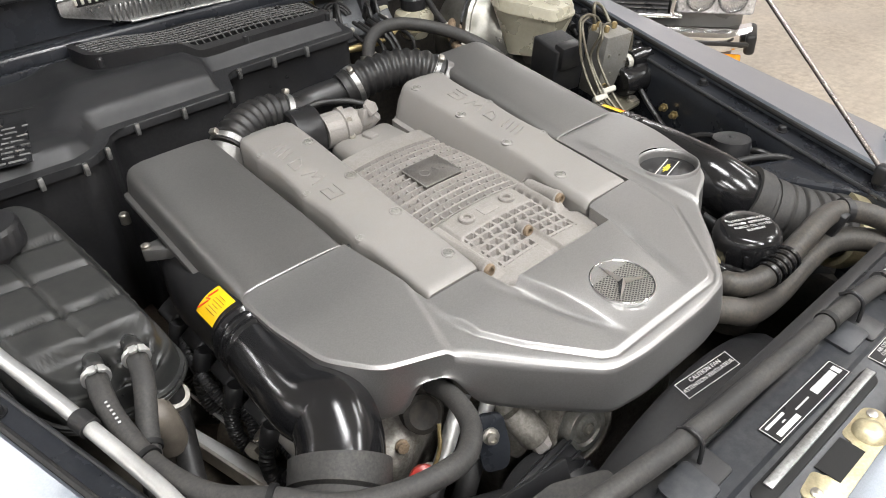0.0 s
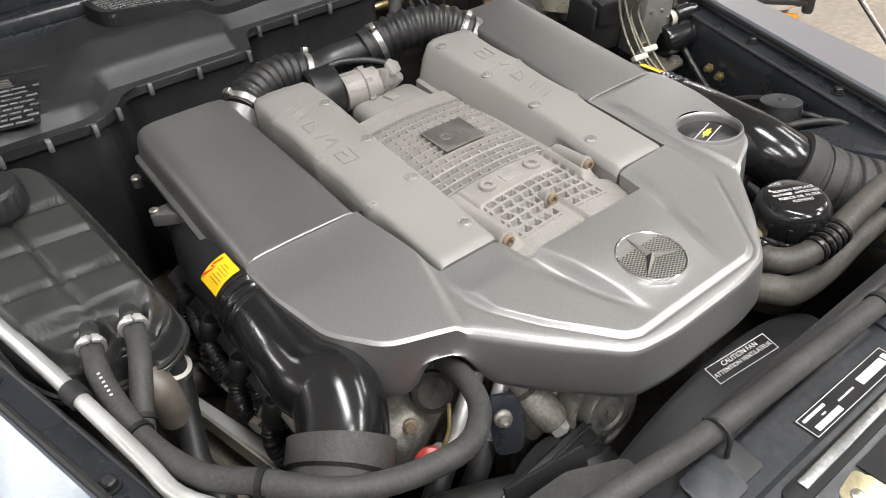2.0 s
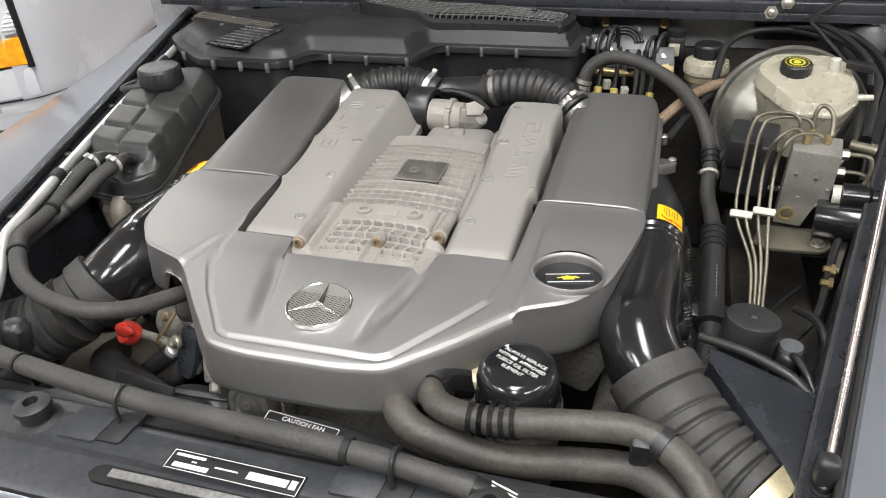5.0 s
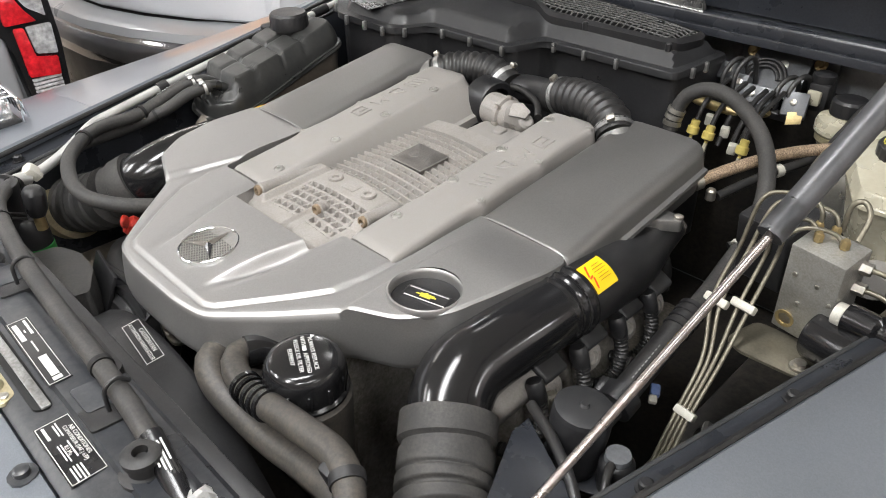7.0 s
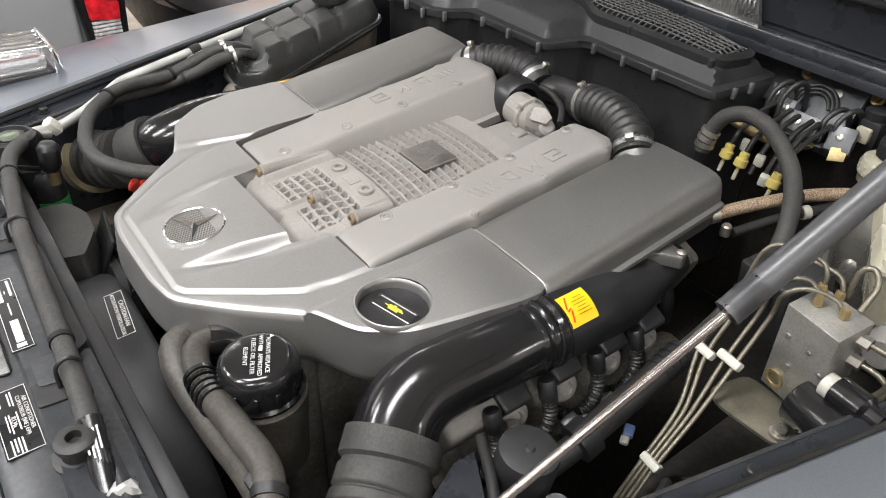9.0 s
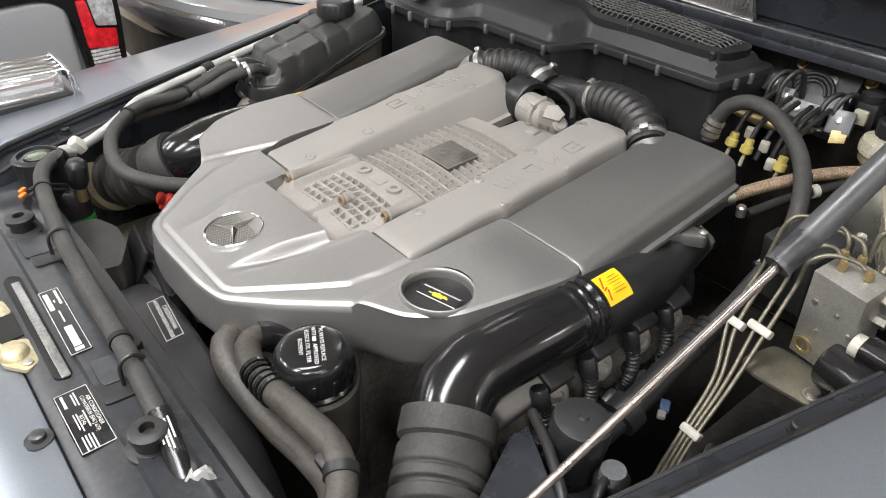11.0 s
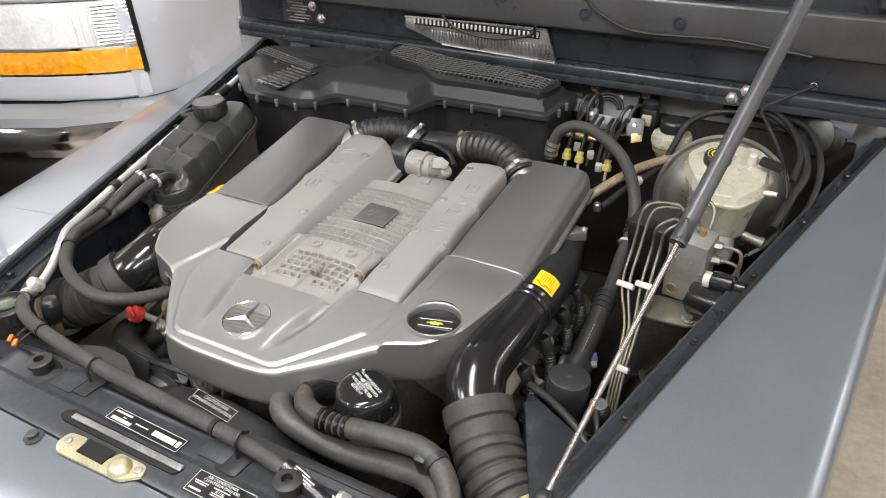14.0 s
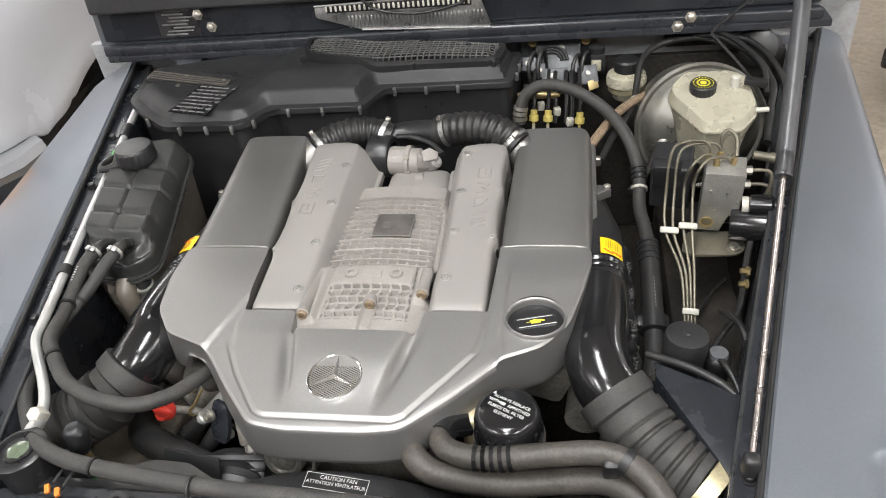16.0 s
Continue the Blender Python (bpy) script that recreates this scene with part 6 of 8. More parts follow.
# stickers, latch and slot on the radiator support
def sticker(m, w, h, rows, label):
    s = part("sticker", box((w, h, 0.0008), m, 0), STICKER, sup, label)
    part("border", bars([(0, h / 2 - 0.0018, w - 0.003, 0.0007), (0, -h / 2 + 0.0018, w - 0.003, 0.0007), (-w / 2 + 0.0018, 0, 0.0007, h - 0.003), (w / 2 - 0.0018, 0, 0.0007, h - 0.003)], m @ pose(0, 0, 0.0004)), WHITE_INK, s)
    part("print", bars(rows, m @ pose(0, 0, 0.0004)), WHITE_INK, s)
    return s


sticker(pose(0.012, -0.2385, 1.0290, 0, 0, -1), 0.150, 0.0265, [(-0.052, 0.0065, 0.034, 0.0032), (-0.045, 0.0005, 0.006, 0.0016), (-0.046, -0.0058, 0.040, 0.0058), (-0.008, 0.0, 0.026, 0.0018), (0.038, 0.0, 0.044, 0.0090), (0.066, 0.0, 0.007, 0.0105)], "black sticker with white brand bars")
AC = pose(0.184, -0.270, 1.0205, 0, 0, 0)
ac = sticker(AC, 0.104, 0.038, [(-0.034, 0.0018, 0.024, 0.0016), (-0.034, -0.0014, 0.020, 0.0016), (-0.036, -0.0110, 0.022, 0.0030), (0.002, 0.0020, 0.028, 0.0016), (0.004, -0.0055, 0.030, 0.0014), (0.002, -0.0085, 0.026, 0.0014), (0.038, 0.0, 0.022, 0.0016), (0.038, -0.0035, 0.024, 0.0016), (0.036, -0.0070, 0.020, 0.0016), (0.038, -0.0105, 0.022, 0.0016)], "black sticker with white lines of writing")
part("lettering", words("AIR CONDITIONER", 0.0062, AC @ pose(-0.006, 0.0128, 0.0006)), WHITE_INK, ac)
part("lettering", words("CLIMATISEUR (SAE J 639)", 0.0058, AC @ pose(-0.004, 0.0072, 0.0006)), WHITE_INK, ac)
part("lettering", words("R134a", 0.0065, AC @ pose(0.002, -0.0022, 0.0006)), WHITE_INK, ac)
# Solid black fill laid on the panel, for the slot's dark inside.
part("slot", prism(rounded([(-0.140, -0.270), (-0.132, -0.256), (0.105, -0.258), (0.112, -0.264), (0.105, -0.278), (-0.128, -0.278)], 0.008), 1.0150, 1.0225, 0.001), FLAT_BLACK, sup, "flat black fill standing for an open slot")
part("slot_lip", box((0.225, 0.0105, 0.003), pose(-0.002, -0.2655, 1.0240), 0.0012), VENTMETAL, sup, "bright strip in the slot")
latch = thing("bonnet_latch", (-0.01, -0.30, 1.0), "yellow zinc bonnet latch plate with a dark opening", "latch")
part("plate", prism(rounded([(-0.095, -0.288), (-0.060, -0.284), (-0.058, -0.300), (0.000, -0.300), (0.004, -0.282), (0.058, -0.282), (0.066, -0.298), (0.040, -0.318), (-0.085, -0.322), (-0.098, -0.310)], 0.006), 1.014, 1.019, 0.001), YELLOWZINC, latch)
# Black fill on the plate in place of a cut opening.
part("opening", prism([(-0.056, -0.310), (-0.002, -0.310), (-0.002, -0.284), (-0.056, -0.284)], 1.0185, 1.0202, 0), FLAT_BLACK, latch)
part("stud", lathe([(0.018, 0), (0.016, 0.006), (0.010, 0.010), (0.005, 0.011)], pose(0.026, -0.302, 1.018), 20), YELLOWZINC, latch)
for x, y in ((-0.084, -0.300), (0.053, -0.293)):
    part("screw", lathe([(0.006, 0), (0.006, 0.003), (0.004, 0.004)], pose(x, y, 1.018), 12), STEEL, latch)

# plastic duct beside the shroud, plugs and foil near the support
sd = thing("side_air_guide", (-0.24, -0.12, 0.8), "dark grey plastic air guide beside the fan shroud", "air guide")
part("guide", prism(rounded([(-0.345, -0.150), (-0.335, -0.105), (-0.285, -0.088), (-0.225, -0.092), (-0.165, -0.122), (-0.175, -0.160)], 0.008), 0.80, 0.958, 0.006, top=lambda x, y: 0.03 * (x + 0.25)), HOSE, sd)
part("fold", box((0.10, 0.006, 0.06), pose(-0.235, -0.082, 0.925, -25, 0, -8), 0.002), PLASTIC, sd)
for x, y in ((-0.372, -0.192), (-0.354, -0.196)):
    og = thing("orange_plug", (x, y, 1.0), "small orange wiring plug beside the dryer", "plug", "orange plugs")
    part("body", box((0.012, 0.022, 0.010), pose(x, y, 1.024, 10, 0, 30) @ Matrix.Scale(0.6, 4), 0.002), ORANGE, og)
    part("wire", tube([(x + 0.003, y + 0.010, 1.024), (x + 0.010, y + 0.028, 1.030), (x + 0.006, y + 0.05, 1.02), (x - 0.02, y + 0.07, 1.0)], 0.0022, 6), RUBBER, og)
fo = thing("foil_wrap", (0.34, -0.205, 1.0), "crumpled bright foil round a hose end", "foil")
rng = random.Random(5)
bm = lathe([(0.016, -0.016), (0.019, -0.008), (0.018, 0.0), (0.020, 0.008), (0.016, 0.016)], facing((0.338, -0.212, 1.008), (0.9, -0.25, -0.4)), 22)
for v in bm.verts:
    v.co += Vector((rng.uniform(-1, 1), rng.uniform(-1, 1), rng.uniform(-1, 1))) * 0.003
part("foil", bm, ALUPIPE, fo, angle=12)

# ---------------------------------------------------------------- brake servo and its reservoir
BA = Vector((0.10, -1.0, 0.28)).normalized()
BC = Vector((0.617, 0.800, 1.015))
bst = thing("brake_servo", (0.617, 0.86, 0.88), "large pale zinc brake servo drum with a rolled rim", "brake servo")
part("drum", lathe([(0.05, -0.16), (0.10, -0.15), (0.124, -0.12), (0.132, -0.06), (0.132, -0.022), (0.139, -0.016), (0.141, -0.004), (0.135, 0.002), (0.128, -0.001), (0.120, 0.008), (0.112, 0.018), (0.096, 0.026), (0.072, 0.034), (0.066, 0.040), (0.030, 0.044)], facing(BC, BA), 64), BOOSTER, bst)
part("rim_band", lathe([(0.1325, -0.030), (0.1345, -0.030), (0.1345, -0.022), (0.1325, -0.022)], facing(BC, BA), 56), CHROME, bst, "shiny rim band")
part("dimple", lathe([(0.026, 0.0), (0.025, 0.016), (0.020, 0.019), (0.008, 0.020)], facing(BC + Vector((-0.072, -0.028, -0.028)), BA), 24), BOOSTER, bst)
part("master_cylinder", lathe([(0.026, 0), (0.026, 0.13), (0.020, 0.14)], facing(BC + Vector((0.02, -0.03, -0.035)), (0.10, -1, 0.05)), 24), CAST, bst)
res = thing("brake_fluid_reservoir", (0.625, 0.70, 1.03), "translucent cream brake fluid reservoir with black cap and yellow print", "fluid reservoir")
RO = rounded([(0.540, 0.765), (0.545, 0.735), (0.598, 0.640), (0.668, 0.642), (0.706, 0.695), (0.700, 0.790), (0.672, 0.818), (0.575, 0.818)], 0.014, 3)
bm = bmesh.new()
cx, cy = 0.625, 0.725
rows = [[bm.verts.new((cx + (x - cx) * k, cy + (y - cy) * k, z + (y - cy) * tl)) for x, y in RO] for k, z, tl in ((0.70, 1.000, 0.0), (0.80, 1.040, 0), (0.86, 1.060, 0.04), (0.97, 1.088, 0.12), (1.0, 1.098, 0.14), (1.03, 1.100, 0.14), (1.03, 1.105, 0.14), (1.0, 1.108, 0.14), (0.985, 1.121, 0.15), (0.95, 1.126, 0.16), (0.55, 1.130, 0.16))]
for a, b in zip(rows, rows[1:]):
    for i in range(len(RO)):
        bm.faces.new((a[i], a[(i + 1) % len(RO)], b[(i + 1) % len(RO)], b[i]))
bm.faces.new(rows[0]), bm.faces.new(rows[-1])
part("bowl", bm, MILKY, res)
CAPM = pose(0.604, 0.742, 1.132, 8) @ Matrix.Scale(0.80, 4)
part("cap", lathe([(0.030, -0.012), (0.033, -0.011), (0.034, -0.008), (0.033, 0.020), (0.030, 0.023), (0.012, 0.0235)], CAPM, 60, wave=lambda a, z: 1 - 0.03 * (math.sin(a * 18) > 0.3) * (-0.009 < z < 0.021)), PLASTIC, res, "ribbed black cap")
bm = bmesh.new()
for k in range(20):
    a = 2 * PI * k / 20
    box((0.0045, 0.0022, 0.0005), CAPM @ pose(math.cos(a) * 0.024, math.sin(a) * 0.024, 0.0236, 0, 0, math.degrees(a) + 90), 0, bm=bm)
for k in range(12):
    a = 2 * PI * k / 12
    box((0.0075, 0.0042, 0.0005), CAPM @ pose(math.cos(a) * 0.0145, math.sin(a) * 0.0145, 0.0238, 0, 0, math.degrees(a) + 90), 0, bm=bm)
lathe([(0.008, 0.0234), (0.008, 0.0240)], CAPM, 20, bm=bm)
part("cap_print", bm, YELLOW_INK, res, "yellow printed warning ring")
part("level_nozzle", lathe([(0.010, 0), (0.009, 0.022), (0.007, 0.024)], pose(0.668, 0.752, 1.132), 16), WHITE, res)
part("side_nozzle", lathe([(0.006, 0), (0.005, 0.028)], facing((0.700, 0.70, 1.105), (1, -0.1, 0.1)), 12), WHITE, res)
part("level_plug", box((0.045, 0.020, 0.014), pose(0.705, 0.738, 1.148, 0, 8, -12), 0.003), PLASTIC, res)

# ---------------------------------------------------------------- anti-lock brake unit
absu = thing("brake_pressure_unit", (0.60, 0.48, 0.95), "machined aluminium anti-lock brake block with bent brake pipes", "brake unit")
AB = pose(0.617, 0.512, 1.028, 6, 2, -8)
part("block", prism([(-0.034, -0.066), (0.008, -0.066), (0.018, -0.020), (0.036, -0.020), (0.036, 0.071), (-0.034, 0.071)], -0.028, 0.028, 0.002, m=AB @ Matrix.Rotation(PI / 2, 4, "X")), BLOCK, absu)
for u, w, r in ((-0.020, 0.030, 0.0035), (0.010, 0.028, 0.0028), (0.030, 0.010, 0.0028), (-0.008, -0.012, 0.0028), (0.022, -0.020, 0.003)):
    part("port_plug", lathe([(r, 0), (r, 0.002), (r * 0.6, 0.0025)], AB @ facing((u, -0.028, w), (0, -1, 0)), 12), STEEL, absu)
part("rusty_port", lathe([(0.013, 0), (0.013, 0.002), (0.009, 0.002), (0.008, -0.002)], AB @ facing((-0.018, -0.028, -0.045), (0, -1, 0)), 20), BRASS, absu, "rusty threaded port")
part("control_module", box((0.075, 0.085, 0.10), pose(0.535, 0.575, 1.035, 8, 0, -10), 0.006, 3), PLASTIC_TEX, absu, "black plastic control module")
part("module_plug", box((0.05, 0.03, 0.05), pose(0.520, 0.535, 1.065, 8, 0, -10), 0.004), PLASTIC, absu)
part("pump_motor", lathe([(0.030, 0), (0.032, 0.004), (0.032, 0.075), (0.026, 0.082)], facing((0.635, 0.480, 0.985), (0.85, -0.2, 0.05)), 32), GLOSS, absu, "black pump motor")
part("pressure_switch", lathe([(0.014, 0), (0.014, 0.012), (0.020, 0.014), (0.020, 0.05), (0.014, 0.055), (0.014, 0.072), (0.010, 0.074)], facing((0.652, 0.485, 1.025), (0.9, -0.15, 0.05)), 28), GLOSS, absu, "black pressure switch")
part("switch_collar", lathe([(0.0155, 0.0), (0.0155, 0.012)], facing((0.652, 0.485, 1.025), (0.9, -0.15, 0.05)), 24), WHITE, absu)
part("bracket", prism(rounded([(0.545, 0.440), (0.568, 0.425), (0.645, 0.428), (0.665, 0.450), (0.655, 0.50), (0.56, 0.50)], 0.012), 0.948, 0.952, 0.001), LINE, absu, "olive zinc bracket")
part("bracket_bolt", lathe([(0.012, 0), (0.012, 0.004), (0.008, 0.004), (0.008, 0.010)], pose(0.640, 0.446, 0.952), 12), STEEL, absu)
PORTS = [(0.592, 0.528), (0.612, 0.532), (0.602, 0.504), (0.632, 0.508)]
ENDS = [(0.514, 0.446), (0.528, 0.440), (0.547, 0.452), (0.562, 0.446)]
for k, ((px, py), (ex, ey)) in enumerate(zip(PORTS, ENDS)):
    zt = 1.135 - 0.008 * k
    pipe = part("brake_pipe", tube([(px, py, 1.10), (px, py, zt - 0.012), (px - 0.014, py + 0.004, zt), (ex + 0.026, py - 0.006, zt + 0.002), (ex + 0.008, py - 0.02, zt - 0.012), (ex + 0.002, ey + 0.045, 1.06), (ex, ey, 0.998), (0.540 + 0.008 * k, 0.390, 0.945), (0.545 + 0.006 * k, 0.335, 0.893), (0.548 + 0.006 * k, 0.285, 0.84), (0.55 + 0.006 * k, 0.25, 0.78)], 0.0029, 10, 10), LINE, absu, "olive steel brake pipe")
    part("union", lathe([(0.006, 0), (0.006, 0.010), (0.004, 0.013)], pose(px, py, 1.100, 8, 2), 6), BRASS, pipe)
for ex, ey, ez, w in ((0.521, 0.443, 0.998, 0.034), (0.5545, 0.449, 1.003, 0.034), (0.556, 0.335, 0.893, 0.030)):
    part("pipe_clip", box((w, 0.012, 0.014), pose(ex, ey, ez, 50, 0, -8), 0.003), WHITE, absu, "white plastic pipe clip")
for k in range(2):
    part("brake_pipe", tube([(0.655, 0.515, 1.080 - 0.03 * k), (0.685, 0.515, 1.080 - 0.03 * k), (0.700, 0.512, 1.075 - 0.03 * k), (0.702, 0.508, 1.05 - 0.02 * k), (0.690, 0.51, 1.02 - 0.02 * k), (0.66, 0.54, 0.99)], 0.0036, 10), LINE, absu)
    part("union", lathe([(0.0085, 0), (0.0085, 0.016)], facing((0.652, 0.515, 1.080 - 0.03 * k), (1, 0, 0)), 6), STEEL, absu)
part("loop_pipe", tube([(0.615, 0.545, 1.10), (0.616, 0.55, 1.135), (0.628, 0.555, 1.142), (0.640, 0.545, 1.130), (0.640, 0.525, 1.105)], 0.0036, 10), LINE, absu)
part("end_port", lathe([(0.009, 0), (0.009, 0.03), (0.011, 0.03), (0.011, 0.04)], facing((0.690, 0.612, 1.055), (1, -0.25, -0.1)), 16), LINE, absu)

# ---------------------------------------------------------------- power steering reservoir and firewall fittings
ps = thing("power_steering_reservoir", (0.466, 0.965, 1.0), "cream plastic fluid reservoir with black ribbed cap", "fluid reservoir")
part("bowl", lathe([(0.030, 1.015), (0.038, 1.03), (0.040, 1.045), (0.047, 1.052), (0.047, 1.066), (0.044, 1.074), (0.028, 1.082)], pose(0.466, 0.965, 0), 36), MILKY, ps)
part("cap", lathe([(0.028, 1.082), (0.030, 1.084), (0.030, 1.106), (0.026, 1.110), (0.008, 1.111)], pose(0.466, 0.965, 0), 48, wave=lambda a, z: 1 - 0.03 * (math.sin(a * 16) > 0.3)), PLASTIC, ps, "black ribbed cap")
part("strap", lathe([(0.0405, 1.036), (0.0425, 1.036), (0.0425, 1.046), (0.0405, 1.046)], pose(0.466, 0.965, 0), 36), YELLOWZINC, ps)
fuse = thing("valve_unit", (0.31, 1.03, 1.0), "grey solenoid valve unit on the firewall with black hoses", "valve unit")
part("base", box((0.19, 0.016, 0.09), pose(0.305, 1.088, 1.10), 0.004), VALVEGREY, fuse)
VP = pose(0.300, 1.035, 1.092, 55, 0, 0)
part("cover_plate", prism(rounded([(-0.060, -0.030), (0.056, -0.040), (0.060, 0.045), (-0.045, 0.045)], 0.008), -0.004, 0.004, 0.002, m=VP), VALVEGREY, fuse, "grey pressed cover plate")
part("plate_cap", lathe([(0.009, 0), (0.009, 0.003), (0.006, 0.004)], VP @ pose(0.012, 0.022, 0.004), 16), BLOCK, fuse)
for r in (0.026, 0.033, 0.040):
    part("coiled_hose", sweep(bmesh.new(), [VP @ Vector((-0.012 + math.cos(a_) * r, -0.014 + math.sin(a_) * r, 0.009)) for a_ in span(0.15, 3.6, 28)], 0.0036, 8), RUBBER, fuse, "coiled black vacuum hose")
for x, y, z, sx, sz, tn in ((0.292, 0.985, 1.062, 0.072, 0.040, 4), (0.232, 1.000, 1.090, 0.045, 0.034, -8), (0.262, 0.990, 1.076, 0.026, 0.036, 4), (0.376, 0.968, 1.072, 0.042, 0.044, 14)):
    sol = part("solenoid", box((sx, 0.030, sz), pose(x, y, z, -32, 0, tn), 0.003), VALVEGREY, fuse, "grey metal solenoid")
    part("solenoid_screw", lathe([(0.006, 0), (0.006, 0.002), (0.003, 0.003)], facing((x, y - 0.012, z + 0.010), (0, -0.85, 0.55)), 12), STEEL, sol)
part("front_rail", box((0.165, 0.014, 0.016), pose(0.305, 0.955, 1.052, 20), 0.003), PLASTIC, fuse)
for x, y in ((0.243, 1.062), (0.372, 1.062)):
    part("bolt", lathe([(0.012, 0), (0.012, 0.003), (0.007, 0.004), (0.007, 0.012)], facing((x, y, 1.122), (0, -1, 0.6)), 16), BRASS, fuse, "brassy bolt and washer")
for k, (x, rise) in enumerate(((0.240, 0.03), (0.262, 0.036), (0.345, 0.020), (0.366, 0.026))):
    part("vacuum_hose", tube([(x, 0.955, 1.062), (x - 0.004, 0.965, 1.085 + rise * 0.5), (x + 0.004, 0.985, 1.092 + rise), (x + 0.012, 1.005, 1.085 + rise), (x + 0.014, 1.02, 1.07)], 0.0048, 10), RUBBER, fuse)
    part("hose_joint", lathe([(0.006, -0.008), (0.007, 0), (0.006, 0.008)], facing((x, 0.957, 1.068), (0, 0.3, 1)), 12), GLOSS, fuse)
for x, z in ((0.320, 1.045), (0.335, 1.052)):
    part("brass_joint", lathe([(0.005, -0.010), (0.007, -0.004), (0.007, 0.004), (0.005, 0.010)], facing((x, 0.944, z), (0.7, -0.2, 0.4)), 8), BRASS, fuse)
part("relay", box((0.035, 0.03, 0.05), pose(0.400, 1.010, 1.085), 0.004), PLASTIC, fuse)
part("relay_cap", lathe([(0.018, 0), (0.020, 0.006), (0.020, 0.016), (0.012, 0.020)], pose(0.398, 1.015, 1.108), 20), PLASTIC, fuse)
part("relay_plug", box((0.024, 0.012, 0.026), pose(0.396, 0.992, 1.085), 0.003), MILKY, fuse)
part("bracket", prism([(-0.02, -0.02), (0.022, -0.012), (0.022, 0.012), (0.006, 0.012), (0.004, 0.022), (-0.02, 0.018)], -0.0015, 0.0015, 0.0005, m=pose(0.388, 0.942, 1.058, 60, 0, 20) @ Matrix.Scale(0.6, 4)), BRASS, fuse, "gold zinc bracket")
rail = thing("fuel_line_valves", (0.30, 0.88, 0.98), "row of yellow plastic check valves on black lines", "valves")
part("bar", lathe([(0.004, -0.05), (0.008, -0.035), (0.0095, 0.0), (0.008, 0.035), (0.004, 0.05)], facing((0.262, 0.885, 1.066), (1, -0.12, 0)), 14), BRASS, rail, "brass bar")
for x, y in ((0.252, 0.845), (0.285, 0.840), (0.357, 0.825)):
    v = part("check_valve", lathe([(0.003, -0.026), (0.003, -0.012), (0.011, -0.008), (0.011, 0.004), (0.008, 0.006), (0.008, 0.016), (0.004, 0.018)], facing((x, y, 1.030), (0.05, 0.25, 1)), 18), AMBERVALVE, rail, "yellow check valve")
    part("nipple", lathe([(0.0032, -0.034), (0.0038, -0.026), (0.0036, -0.016)], facing((x, y, 1.030), (0.05, 0.25, 1)), 12), MILKY, v, "clear nipple")
    part("line", tube([(x, y + 0.006, 1.045), (x + 0.002, y + 0.02, 1.07), (x, 0.90, 1.085), (x, 0.955, 1.095)], 0.0045, 8), RUBBER, rail)
for x in (0.300, 0.325, 0.338):
    part("line", tube([(x, 0.85, 1.01), (x + 0.002, 0.87, 1.05), (x, 0.91, 1.08), (x, 0.955, 1.09)], 0.005, 8), RUBBER, rail)
for x, y, z in ((0.305, 0.86, 1.035), (0.268, 0.87, 1.045), (0.335, 0.835, 1.02)):
    part("plug", box((0.016, 0.014, 0.020), pose(x, y, z, 10, 5, 20), 0.003), WHITE, rail)
arc, al = hose("vacuum_hose", [(0.222, 0.815, 1.030), (0.224, 0.822, 1.062), (0.238, 0.830, 1.096), (0.275, 0.835, 1.114), (0.330, 0.820, 1.112), (0.400, 0.775, 1.090), (0.450, 0.710, 1.058), (0.476, 0.640, 1.010), (0.476, 0.565, 0.968), (0.482, 0.51, 0.960), (0.486, 0.46, 0.955), (0.486, 0.42, 0.945)], 0.0132, "thick grey rubber hose arching over the back of the engine")
for u in (0.02, 0.045, 0.07):
    band(arc, al, u, 0.0150, 0.008, STEEL, "steel ferrule ring", "ferrule")
for u in (0.66, 0.68, 0.70):
    band(arc, al, u, 0.0146, 0.008, PLASTIC, "", "sleeve")
band(arc, al, 0.745, 0.0148, 0.006, WHITE, "pale ring", "marker_band")
br, bl_ = hose("braided_hose", [(0.365, 0.655, 1.035), (0.395, 0.715, 1.048), (0.440, 0.80, 1.058), (0.500, 0.865, 1.062), (0.55, 0.88, 1.05)], 0.0100, "braided copper-coloured brake servo hose", BRAID)
band(br, bl_, 0.45, 0.0108, 0.012, PLASTIC, "", "clip"), band(br, bl_, 0.02, 0.012, 0.014, STEEL, "", "ferrule")
h, l = hose("fuel_hose", [(0.40, 0.66, 1.020), (0.43, 0.74, 1.035), (0.475, 0.84, 1.05), (0.485, 0.90, 1.075), (0.50, 0.96, 1.11), (0.55, 1.01, 1.125), (0.64, 1.03, 1.125), (0.72, 1.00, 1.11)], 0.0075, "black hose with white clips beside the servo", RUBBER)
band(h, l, 0.38, 0.010, 0.014, WHITE, "white clip", "clip"), band(h, l, 0.22, 0.009, 0.012, WHITE, "white clip", "clip")
